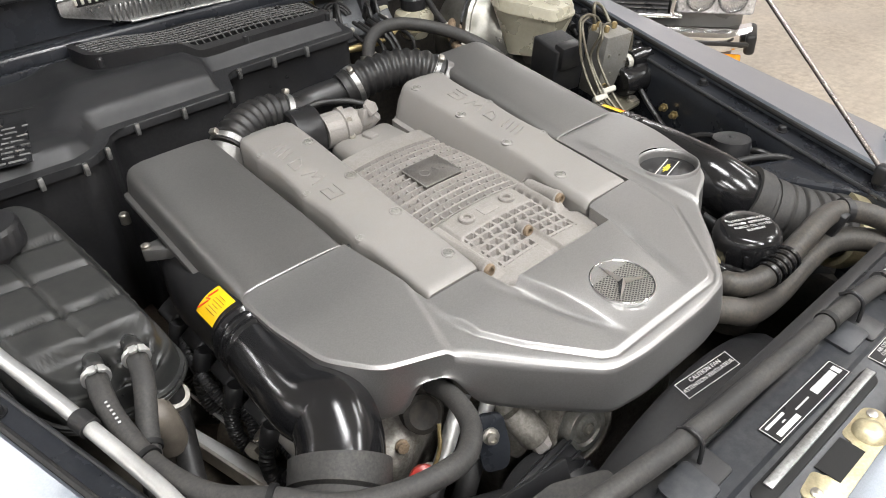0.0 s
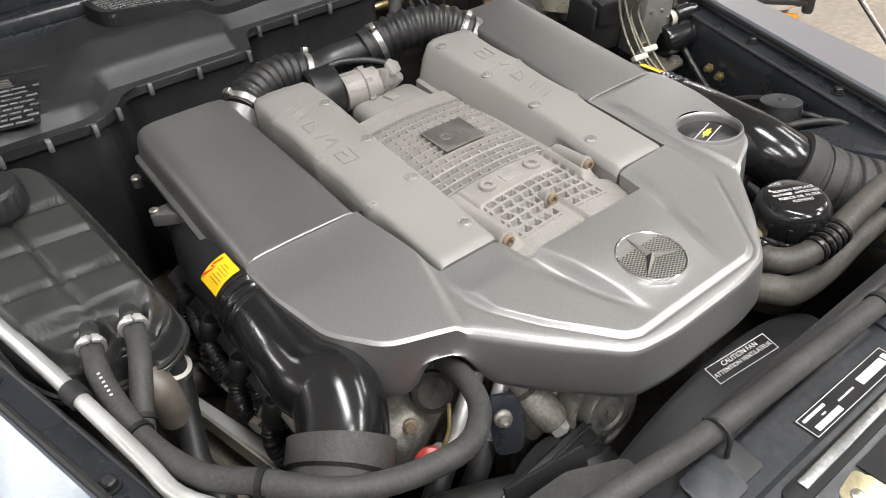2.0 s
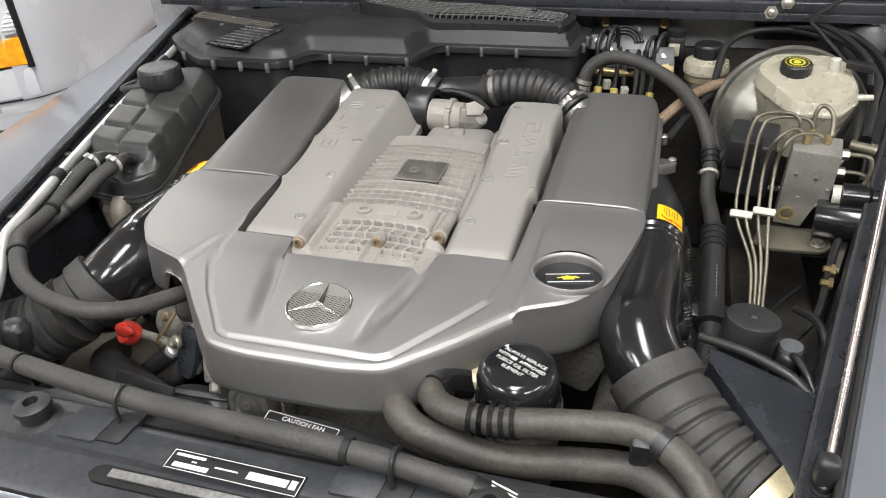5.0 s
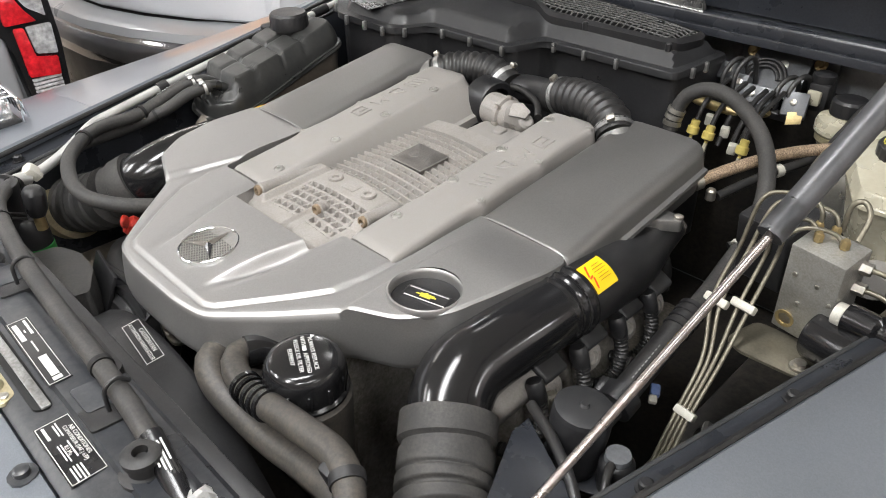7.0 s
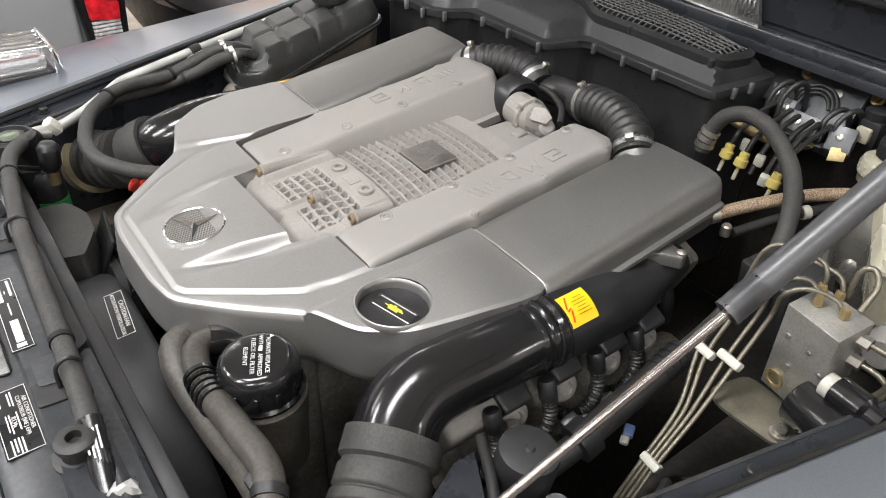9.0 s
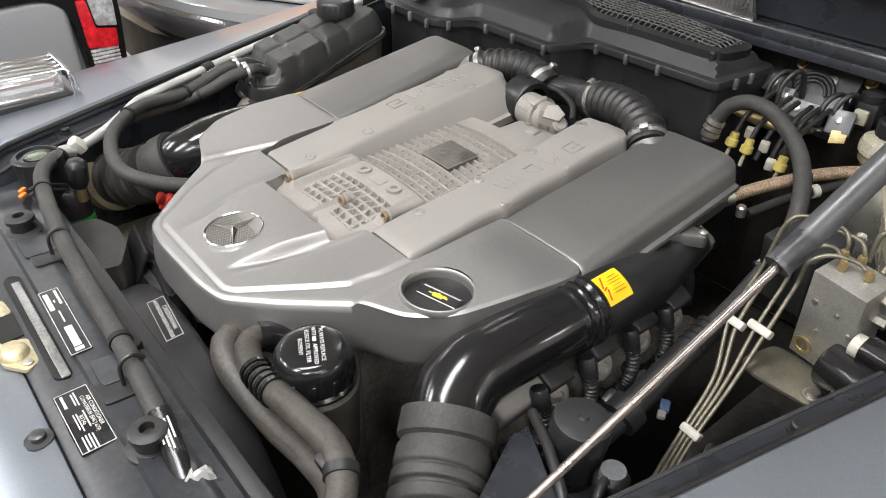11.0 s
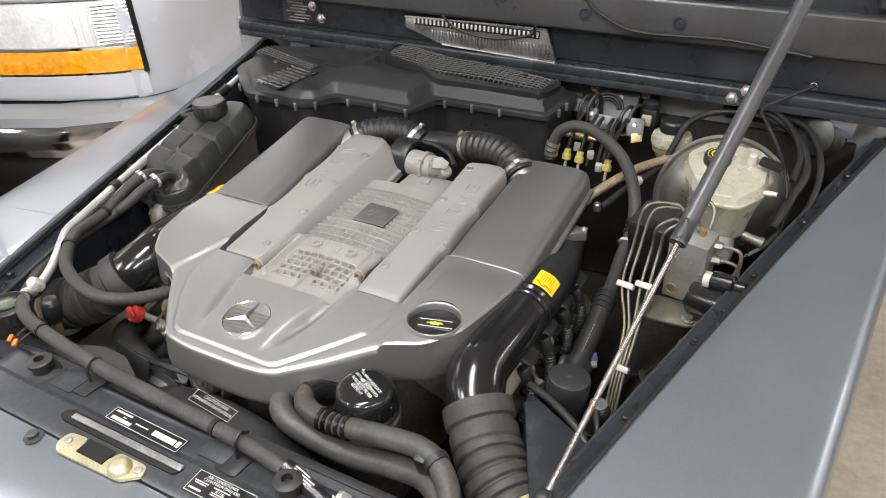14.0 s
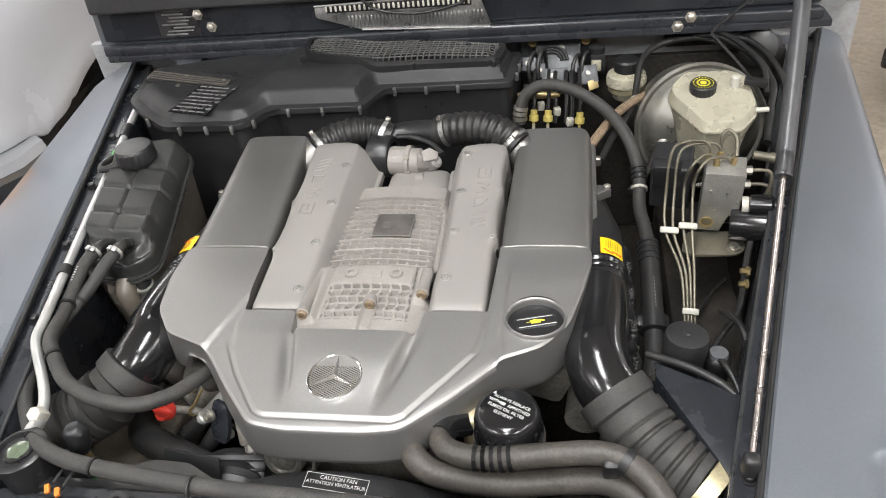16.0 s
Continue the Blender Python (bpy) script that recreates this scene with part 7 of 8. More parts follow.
for k, (pts, r) in enumerate((([(0.56, 1.05, 1.12), (0.66, 1.02, 1.135), (0.73, 0.95, 1.12), (0.765, 0.86, 1.09), (0.75, 0.77, 1.06), (0.735, 0.70, 1.03)], 0.009), ([(0.66, 1.04, 1.13), (0.74, 1.00, 1.125), (0.785, 0.90, 1.10), (0.79, 0.80, 1.06), (0.76, 0.70, 1.0)], 0.007), ([(0.62, 1.06, 1.15), (0.70, 0.98, 1.14), (0.745, 0.88, 1.12), (0.745, 0.80, 1.09)], 0.006), ([(0.46, 0.60, 0.98), (0.50, 0.66, 1.0), (0.52, 0.75, 0.98)], 0.008))):
    hose("wiring_loom", pts, (lambda l_, u_: 0.009 + 0.0008 * math.sin(l_ * 1500)) if k == 0 else r, "black wiring loom at the firewall", RUBBER, step=0.004 if k == 0 else 0.012, segs=10)
fu = thing("relay_box", (0.62, 1.06, 1.08), "black relay box fixed to the firewall", "relay box")
part("body", box((0.13, 0.05, 0.045), pose(0.625, 1.085, 1.115), 0.005), PLASTIC, fu)
for k in range(4):
    part("fin", box((0.006, 0.004, 0.035), pose(0.58 + k * 0.03, 1.058, 1.115), 0.001), PLASTIC, fu)
fl = thing("vent_bellows", (0.77, 1.03, 1.05), "black rubber bellows where wiring enters the wing", "rubber bellows")
part("bellows", lathe([(0.045, -0.05), (0.050, -0.03), (0.042, -0.02), (0.048, -0.01), (0.040, 0.0), (0.044, 0.012), (0.030, 0.02)], facing((0.765, 1.01, 1.105), (-0.4, -0.8, 0.35)), 32), RUBBER, fl)

# ---------------------------------------------------------------- low on the driver's side
can = thing("vacuum_pump", (0.518, 0.15, 0.85), "round black plastic vacuum canister", "canister")
part("can", lathe([(0.030, -0.09), (0.034, -0.03), (0.034, -0.006), (0.031, 0.0), (0.012, 0.001)], pose(0.520, 0.150, 1.012, -4, 4), 40), PLASTIC, can)
part("lid", lathe([(0.0335, -0.004), (0.0325, 0.002), (0.028, 0.004), (0.006, 0.0042), (0.004, 0.007), (0.001, 0.007)], pose(0.520, 0.150, 1.012, -4, 4), 40), PLASTIC_TEX, can)
part("bracket", box((0.10, 0.05, 0.004), pose(0.53, 0.14, 0.925, 0, 0, 20), 0.001), BAY, can)
can2 = thing("vacuum_valve", (0.558, 0.113, 0.9), "small black valve with a bent hose", "valve")
part("body", lathe([(0.018, -0.06), (0.020, -0.01), (0.020, -0.002), (0.016, 0.004), (0.010, 0.008)], pose(0.570, 0.148, 0.968), 24), PLASTIC, can2)
part("cap", lathe([(0.015, 0), (0.014, 0.008), (0.004, 0.0085)], pose(0.570, 0.148, 0.972), 20), VALVEGREY, can2)
yp = thing("yellow_plug", (0.555, 0.384, 0.79), "small yellow plastic connector with a thin black lead", "plug")
part("body", lathe([(0.008, -0.02), (0.011, -0.014), (0.011, 0.0), (0.008, 0.004), (0.008, 0.012), (0.004, 0.013)], facing((0.555, 0.384, 0.796), (0.1, -0.3, 1)), 16), AMBERVALVE, yp)
part("lead", tube([(0.556, 0.380, 0.808), (0.562, 0.386, 0.83), (0.585, 0.40, 0.84), (0.61, 0.44, 0.845), (0.64, 0.47, 0.86)], 0.003, 8), RUBBER, yp)
part("hose", tube([(0.570, 0.140, 0.972), (0.574, 0.125, 0.978), (0.585, 0.10, 0.972), (0.595, 0.07, 0.955)], 0.005, 10), RUBBER, can2)
shelf = thing("side_bracket", (0.56, 0.05, 0.85), "black painted steel bracket plate with bolts", "bracket")
part("plate", prism([(0.470, 0.120), (0.585, 0.055), (0.610, 0.060), (0.610, -0.10), (0.560, -0.10), (0.470, 0.09)], 0.80, 0.985, 0.002), BAY, shelf)
for x, y, z in ((0.548, 0.030, 0.96), (0.475, 0.106, 0.972), (0.508, 0.072, 0.925)):
    part("bolt", lathe([(0.011, 0), (0.011, 0.003), (0.007, 0.003), (0.007, 0.011)], facing((x, y, z), (-0.5, -0.8, 0.25)), 8), STEEL, shelf)
part("edge_hose", tube([(0.46, 0.135, 0.985), (0.51, 0.108, 0.992), (0.555, 0.08, 0.990), (0.580, 0.062, 0.98)], 0.0065, 10), RUBBER, shelf)
pipe = thing("heater_pipe", (0.48, 0.3, 0.85), "thick black heater hose with a ribbed sleeve beside the engine", "pipe")
HP = [Vector(p) for p in ((0.486, 0.455, 0.955), (0.487, 0.38, 0.934), (0.487, 0.275, 0.903))]
part("pipe", sweep(bmesh.new(), resample(spline(HP, 8), 0.01), 0.0185, 22), RUBBER, pipe)
part("lower_pipe", tube([(0.487, 0.285, 0.903), (0.483, 0.22, 0.885), (0.470, 0.14, 0.868), (0.455, 0.07, 0.85)], 0.0165, 16), RUBBER, pipe)
for k in range(4):
    part("sleeve_ring", lathe([(0.0175, -0.0045), (0.0205, -0.003), (0.0205, 0.003), (0.0175, 0.0045)], facing((0.486, 0.455 - 0.0125 * k, 0.955 - 0.0035 * k), (0, -1, -0.28)), 24), PLASTIC, pipe)
part("collar", lathe([(0.0180, -0.014), (0.0260, -0.013), (0.0265, 0.013), (0.0180, 0.014)], facing((0.487, 0.283, 0.905), (0, 1, 0.28)), 28), PLASTIC, pipe)
part("collar_ear", box((0.012, 0.024, 0.020), pose(0.462, 0.283, 0.912, 16), 0.003), PLASTIC, pipe)
part("print", bars([(-0.045 + 0.0075 * k, 0.0, 0.0045, 0.0016) for k in range(9)], Matrix.Translation((0.4905, 0.350, 0.9445)) @ Matrix.Rotation(radians(16), 4, "X") @ Matrix.Rotation(radians(90), 4, "Z")), FADED_INK, pipe)
for pts in ([(-0.390, 0.50, 0.955), (-0.412, 0.42, 0.955), (-0.424, 0.355, 0.948), (-0.420, 0.300, 0.925), (-0.402, 0.265, 0.905), (-0.392, 0.235, 0.90)],
            [(-0.405, 0.300, 0.955), (-0.412, 0.275, 0.945), (-0.408, 0.250, 0.925), (-0.418, 0.215, 0.905), (-0.424, 0.180, 0.90), (-0.410, 0.150, 0.905), (-0.380, 0.135, 0.91)],
            [(-0.385, 0.255, 0.950), (-0.392, 0.235, 0.945), (-0.398, 0.205, 0.925), (-0.396, 0.165, 0.915), (-0.385, 0.125, 0.915)]):
    lm = thing("injector_lead", pts[1], "ribbed black conduit lead beside the air duct", "cable", "injector leads")
    part("conduit", sweep(bmesh.new(), resample(spline(pts, 10), 0.0016), lambda l_, u_: 0.0078 + 0.0011 * math.sin(l_ * 1450), 12), PLASTIC, lm, angle=80)
shield = thing("heat_shield", (-0.44, 0.2, 0.85), "thin bright metal heat shield strip", "heat shield")
part("strip", prism([(-0.478, 0.335), (-0.462, 0.335), (-0.408, 0.150), (-0.430, 0.145)], 0.878, 0.882, 0.001), ALUPIPE, shield)
part("flange", prism([(-0.482, 0.338), (-0.477, 0.338), (-0.429, 0.142), (-0.434, 0.140)], 0.860, 0.888, 0.001), STEEL, shield)
GRIME = mat("brown_dusty_steel", (0.135, 0.115, 0.090), 0.6, 0.15, 0.25, 160, 0.3, 0.3, 12, dirt=(0.050, 0.043, 0.036), dirt_amount=0.5, dirt_scale=14)
fr = thing("frame_rail", (-0.44, 0.3, 0.7), "dusty brown steel frame rail low beside the engine", "chassis part")
part("rail", box((0.15, 0.95, 0.10), pose(-0.445, 0.32, 0.775), 0.012, 3), GRIME, fr)
part("gusset", prism(rounded([(-0.515, 0.42), (-0.385, 0.50), (-0.375, 0.30), (-0.455, 0.20), (-0.520, 0.25)], 0.015), 0.822, 0.832, 0.003), GRIME, fr)
part("mount", lathe([(0.050, -0.06), (0.052, -0.01), (0.040, 0.004), (0.020, 0.010), (0.008, 0.012)], pose(-0.395, 0.285, 0.870, 10, -12), 28), GRIME, fr, "round engine mount")
part("mount_bolt", lathe([(0.012, 0.0), (0.012, 0.003), (0.008, 0.004), (0.008, 0.014)], pose(-0.395, 0.285, 0.880, 10, -12), 6), STEEL, fr)
part("shaft", tube([(-0.56, 0.52, 0.90), (-0.47, 0.40, 0.872), (-0.40, 0.36, 0.85)], 0.024, 18), DARK, fr, "dark steering shaft")
part("shaft_joint", lathe([(0.026, -0.018), (0.031, -0.014), (0.031, 0.014), (0.026, 0.018)], facing((-0.475, 0.406, 0.874), (0.09, -0.12, -0.028)), 24), GRIME, fr)
part("brake_line", tube([(-0.51, 0.60, 0.835), (-0.50, 0.40, 0.836), (-0.47, 0.22, 0.832), (-0.44, 0.05, 0.83)], 0.004, 8), LINE, fr)
bp = thing("blue_plug", (0.475, 0.24, 0.86), "small blue and white wiring plug", "plug")
part("body", box((0.014, 0.018, 0.012), pose(0.494, 0.370, 0.866, 20, 0, 30), 0.003), BLUE, bp)
part("end", box((0.012, 0.012, 0.011), pose(0.499, 0.357, 0.862, 20, 0, 30), 0.003), WHITE, bp)
for x, y, z in ((0.652, 0.375, 0.955), (0.645, 0.345, 0.950)):
    fb = thing("brass_stud", (x, y, z), "brass threaded stud on the inner wing", "stud", "inner wing studs")
    part("nut", lathe([(0.009, 0), (0.009, 0.006), (0.005, 0.006), (0.005, 0.016)], facing((x + 0.004, y, z), (-1, 0, 0.1)), 6), BRASS, fb)
for pts in ([(0.60, 0.30, 0.93), (0.62, 0.24, 0.95), (0.63, 0.18, 0.93)], [(0.56, 0.22, 0.86), (0.60, 0.28, 0.88), (0.64, 0.34, 0.90), (0.66, 0.42, 0.95), (0.68, 0.48, 0.99)], [(0.52, 0.10, 0.86), (0.58, 0.16, 0.85), (0.63, 0.20, 0.87)]):
    hose("wing_cable", pts, 0.006, "thin black cable along the inner wing", RUBBER, segs=8)
fill = thing("inner_wing_box", (0.585, 0.35, 0.55), "dark steel box section low in the bay", "chassis part")
part("section", box((0.14, 0.9, 0.24), pose(0.60, 0.36, 0.70), 0.02), DARK, fill)
fill = thing("inner_wing_box", (-0.60, 0.35, 0.55), "dark steel box section low in the bay", "chassis part")
part("section", box((0.12, 0.9, 0.24), pose(-0.60, 0.36, 0.70), 0.02), DARK, fill)

# ---------------------------------------------------------------- indicator lamps with wire guards on both wings
LENS = glass_mat("clear_lens", (0.95, 0.95, 0.95), 0.08, 0.85)
AMBER = mat("amber_lens", (0.95, 0.36, 0.008), 0.16, 0, 0.25, 60, 0.3, 0.2, 25, coat=1.0)
REDLENS = mat("red_lens", (0.55, 0.012, 0.02), 0.14, 0, 0.25, 60, 0.1, 0.25, 30, coat=1.0)


def wing_lamp(x, y, z):
    ob = thing("wing_indicator", (x, y, z), "clear indicator lamp under a chrome wire guard on the wing", "indicator lamp", "wing indicators")
    m = pose(x, y, z)
    part("base", box((0.125, 0.180, 0.018), m @ pose(0, 0, 0.008), 0.006, 3), PLASTIC, ob)
    part("reflector", box((0.105, 0.155, 0.010), m @ pose(0, 0, 0.020), 0.004, 2), CHROME, ob)
    part("lens", prism(rounded([(-0.055, -0.08), (0.055, -0.08), (0.055, 0.08), (-0.055, 0.08)], 0.012), 0.017, 0.050, 0.012, 3, m=m), LENS, ob, "clear ribbed lens")
    bm = bmesh.new()
    for k in range(5):
        xx = -0.048 + k * 0.024
        sweep(bm, [m @ Vector(p) for p in ((xx, -0.105, 0.012), (xx, -0.100, 0.045), (xx, -0.088, 0.060), (xx, 0.0, 0.064), (xx, 0.088, 0.060), (xx, 0.100, 0.045), (xx, 0.105, 0.012))], 0.0026, 8)
    part("guard_wire", bm, CHROME, ob, "chrome guard wires")
    for yy in (-0.09, 0.09):
        part("guard_bar", tube([m @ Vector(p) for p in ((-0.072, yy, 0.010), (-0.070, yy, 0.045), (-0.055, yy, 0.061), (0.055, yy, 0.061), (0.070, yy, 0.045), (0.072, yy, 0.010))], 0.0028, 8), CHROME, ob)
    return ob


wing_lamp(-0.722, -0.108, 1.038)
wing_lamp(0.838, -0.112, 0.947)

# ---------------------------------------------------------------- vehicles standing round about
# Darker chrome for the bumper, with its dark reflection put into the base.
DARKCHROME = mat("bumper_chrome", (0.42, 0.42, 0.43), 0.12, 1.0, 0.05, 200, 0.02, 0.1, 8, rough_var=0.04)
WHITEPAINT = mat("white_car_paint", (0.52, 0.53, 0.56), 0.24, 0.0, 0.02, 200, 0.0, 0.03, 3, coat=0.8, rough_var=0.04)
GREYPAINT = mat("light_grey_car_paint", (0.36, 0.37, 0.385), 0.35, 0.3, 0.02, 200, 0.0, 0.03, 3, coat=0.8)
OLDPAINT = mat("classic_car_paint", (0.22, 0.215, 0.205), 0.3, 0.2, 0.02, 200, 0.0, 0.04, 3, coat=0.8)
TYRE = mat("tyre_rubber", (0.025, 0.025, 0.026), 0.75, 0, 0.2, 200, 0.4, 0.2, 8)


FROST = mat("clear_lamp_plastic", (0.58, 0.58, 0.59), 0.12, 0.4, 0.25, 60, 0.1, 0.35, 30, coat=1.0)
HEADLENS = mat("frosted_headlamp", (0.80, 0.81, 0.80), 0.14, 0.0, 0.1, 90, 0.1, 0.18, 9, coat=1.0)


def loft(bm, rows):
    made = [[bm.verts.new(p) for p in row] for row in rows]
    for a, b in zip(made, made[1:]):
        for i in range(len(a) - 1):
            bm.faces.new((a[i], a[i + 1], b[i + 1], b[i]))
    return bm


# white pick-up beside the car: nose profile round its near corner, swept up in height
truck = thing("pickup_truck", (-2.3, 2.5, 0), "white pick-up truck with amber indicators and chrome bumper", "truck")
NOSE = [(-2.40, 0.70), (-2.15, 0.715), (-1.92, 0.775), (-1.70, 0.865), (-1.52, 0.965), (-1.42, 1.05), (-1.385, 1.14), (-1.375, 1.28)]


def whole(half):
    """Both halves of a profile that is given for the near side."""
    return [(-4.80 - x, y) for x, y in reversed(half[1:])] + half


def ring(points, out, z):
    c = Vector((-2.40, 1.60, 0))
    return [(p[0] + (p[0] - c.x) * out, p[1] + (p[1] - c.y) * out, z) for p in points]


part("valance", loft(bmesh.new(), [ring(whole(NOSE[:6]), o, z) for o, z in ((-0.004, 0.852), (0.004, 0.860), (0.006, 0.880), (0.004, 0.935), (0.0, 0.945))]), WHITEPAINT, truck)
part("brow", loft(bmesh.new(), [ring(whole(NOSE[:6]), o, z) for o, z in ((0.0, 1.205), (0.008, 1.215), (0.006, 1.25), (-0.03, 1.28), (-0.20, 1.32), (-0.6, 1.36))]), WHITEPAINT, truck)
part("lamp_well", loft(bmesh.new(), [ring(NOSE[:6], o, z) for o, z in ((-0.03, 0.93), (-0.03, 1.22))]), mat("lamp_reflector", (0.6, 0.6, 0.6), 0.25, 0.8), truck)
LAMP = NOSE[2:6]
hl5 = part("headlamp", loft(bmesh.new(), [ring(LAMP, o, z) for o, z in ((0.0, 1.045), (0.006, 1.05), (0.002, 1.12), (-0.006, 1.20))]), HEADLENS, truck, "clear headlamp")
for k in range(12):
    part("side_rib", sweep(bmesh.new(), [Vector(p) for p in ring(NOSE[4:6], 0.006 - 0.0009 * k, 1.056 + k * 0.0118)], 0.0055, 8), FROST, hl5, "ribbed clear side lens")
for k in range(16):
    q = Vector(NOSE[2] + (0,)).lerp(Vector(NOSE[4] + (0,)), (k + 0.5) / 16)
    part("lens_flute", sweep(bmesh.new(), [Vector(ring([(q.x, q.y)], 0.006, 1.055)[0]), Vector(ring([(q.x, q.y)], 0.002, 1.12)[0]), Vector(ring([(q.x, q.y)], -0.006, 1.195)[0])], 0.007, 6), HEADLENS, hl5)
amb = part("indicator", loft(bmesh.new(), [ring(LAMP, o, z) for o, z in ((0.0, 0.950), (0.010, 0.956), (0.010, 1.030), (0.004, 1.038))]), AMBER, truck, "amber indicator strip")
part("lamp_trim", loft(bmesh.new(), [ring(LAMP, o, z) for o, z in ((0.0, 1.036), (0.009, 1.037), (0.009, 1.046), (0.0, 1.047))]), CHROME, truck)
part("lamp_seal", sweep(bmesh.new(), spline([ring([LAMP[-1]], 0.004, z)[0] for z in (0.945, 1.0, 1.08, 1.205)], 4), 0.010, 8), FLAT_BLACK, truck)
GR2 = [(-2.40, 0.70), (-2.15, 0.715), (-1.945, 0.765)]
for z in (0.99, 1.07, 1.15):
    part("grille_bar", loft(bmesh.new(), [ring(whole(GR2), o, z + dz) for o, dz in ((-0.02, -0.022), (0.012, -0.020), (0.016, 0.0), (0.012, 0.020), (-0.02, 0.022))]), mat("grille_grey", (0.35, 0.36, 0.37), 0.35, 0.6), truck)
part("grille_back", loft(bmesh.new(), [ring(whole(GR2), -0.04, z) for z in (0.94, 1.21)]), FLAT_BLACK, truck)
part("grille_post", box((0.05, 0.03, 0.27), pose(-1.945, 0.760, 1.075, 0, 0, 22), 0.008), mat("grille_post", (0.42, 0.43, 0.44), 0.35, 0.6), truck)
BUMP = [(-2.40, 0.60), (-2.10, 0.615), (-1.85, 0.68), (-1.62, 0.78), (-1.45, 0.92), (-1.37, 1.06), (-1.36, 1.18)]
part("bumper_cap", loft(bmesh.new(), [ring(whole(BUMP), o, z) for o, z in ((-0.10, 0.845), (-0.03, 0.845), (0.0, 0.830), (0.008, 0.80))]), GREYPAINT, truck, "grey bumper top")
part("bumper", loft(bmesh.new(), [ring(whole(BUMP), o, z) for o, z in ((0.006, 0.80), (0.022, 0.785), (0.030, 0.74), (0.022, 0.69), (0.006, 0.675))]), DARKCHROME, truck, "chrome bumper")
part("lower_bumper", loft(bmesh.new(), [ring(whole(BUMP), o, z) for o, z in ((0.004, 0.68), (0.010, 0.64), (0.0, 0.52), (-0.05, 0.42))]), PLASTIC, truck, "black lower bumper")
part("gap", loft(bmesh.new(), [ring(whole(NOSE), -0.01, z) for z in (0.60, 0.88)]), FLAT_BLACK, truck)
# near side: wing with a wheel arch
WX, WY = -1.42, 1.84
ARCH = [(1.16, 0.845), (1.235, 0.815), (1.28, 0.828), (1.385, 0.855), (1.595, 0.913), (1.737, 0.940), (1.88, 0.955), (2.06, 0.945), (2.20, 0.90), (2.30, 0.80), (2.34, 0.66), (2.50, 0.60), (2.9, 0.60)]
BEND = spline([(-1.452, 1.010, 0), (-1.418, 1.058, 0), (-1.396, 1.115, 0), (-1.388, 1.18, 0), (-1.388, 1.26, 0), (-1.392, 1.40, 0), (-1.40, 1.60, 0), (-1.40, 1.90, 0), (-1.40, 2.20, 0), (-1.40, 2.50, 0), (-1.40, 2.9, 0)], 6)
EDGE = spline([(0, y, z) for y, z in [(1.0, 0.850)] + ARCH], 6)
rows = []
for i, p in enumerate(BEND):
    t = (BEND[min(i + 1, len(BEND) - 1)] - BEND[max(i - 1, 0)]).normalized()
    n = Vector((t.y, -t.x, 0))
    zb = min(((abs(q.y - p.y), q.z) for q in EDGE), key=lambda w: w[0])[1]
    fl = 0.028 * smooth(1.20, 1.34, p.y) * (1 - smooth(2.30, 2.5, p.y))
    rows.append([tuple(p + n * o + Vector((0, 0, z))) for o, z in ((-0.10, zb), (fl - 0.004, zb), (fl, zb + 0.006), (fl * 0.98, zb + 0.045), (fl * 0.6, zb + 0.09), (fl * 0.3, zb + 0.14), (0.006, max(1.13, zb + 0.18)), (-0.006, 1.19), (-0.03, 1.235), (-0.08, 1.27), (-0.22, 1.31))])
part("wing", loft(bmesh.new(), rows), WHITEPAINT, truck, angle=60)
part("side", box((0.05, 2.4, 0.55), pose(WX, 4.05, 0.88), 0.02), WHITEPAINT, truck)
part("bonnet", box((1.6, 1.6, 0.04), pose(-2.40, 1.95, 1.33, -2), 0.02, 3), WHITEPAINT, truck)
part("far_wing", box((0.08, 4.0, 0.62), pose(-3.38, 3.2, 0.90), 0.03, 3), WHITEPAINT, truck)
part("cab", box((1.75, 1.6, 0.7), pose(-2.35, 3.6, 1.5), 0.15, 4), WHITEPAINT, truck)
wheel = part("wheel", lathe([(0.20, -0.12), (0.35, -0.12), (0.38, -0.09), (0.38, 0.08), (0.35, 0.11), (0.24, 0.11), (0.20, 0.06)], facing((WX - 0.16, WY, 0.38), (1, 0, 0)), 40), TYRE, truck)
part("rim", lathe([(0.06, 0.02), (0.10, 0.05), (0.19, 0.03), (0.235, 0.105), (0.24, 0.0)], facing((WX - 0.16, WY, 0.38), (1, 0, 0)), 32), CHROME, wheel)
part("underside", box((1.6, 4.2, 0.3), pose(-2.35, 3.0, 0.62), 0.05), DARK, truck)

# pale vehicle whose tail lamp shows past the wing
van = thing("grey_car", (-2.6, -0.5, 0), "pale car with red tail lamps in black surrounds, lower body greyed for its reflection", "car")
# Lower body and tailgate are greyed to hold the dark they reflect.
part("body", box((2.4, 1.66, 0.50), pose(-2.75, -0.50, 0.74), 0.06, 4), GREYPAINT, van)
part("upper_body", loft(bmesh.new(), [[(-1.52 - dx - 0.10 * smooth(0.7, 0.84, abs(y + 0.5)), -0.5 + (y + 0.5) * k, z) for y in span(-1.34, 0.34, 20)] for dx, z, k in ((0.0, 1.105, 1.0), (-0.012, 1.115, 1.0), (0.0, 1.20, 0.99), (0.06, 1.40, 0.95), (0.25, 1.75, 0.85), (0.8, 1.85, 0.8))]), WHITEPAINT, van)
part("tailgate", box((0.05, 1.40, 0.30), pose(-1.525, -0.50, 0.865), 0.02, 3), GREYPAINT, van)
part("bumper", box((0.16, 1.72, 0.22), pose(-1.58, -0.52, 0.58), 0.05, 3), PLASTIC, van, "black bumper")
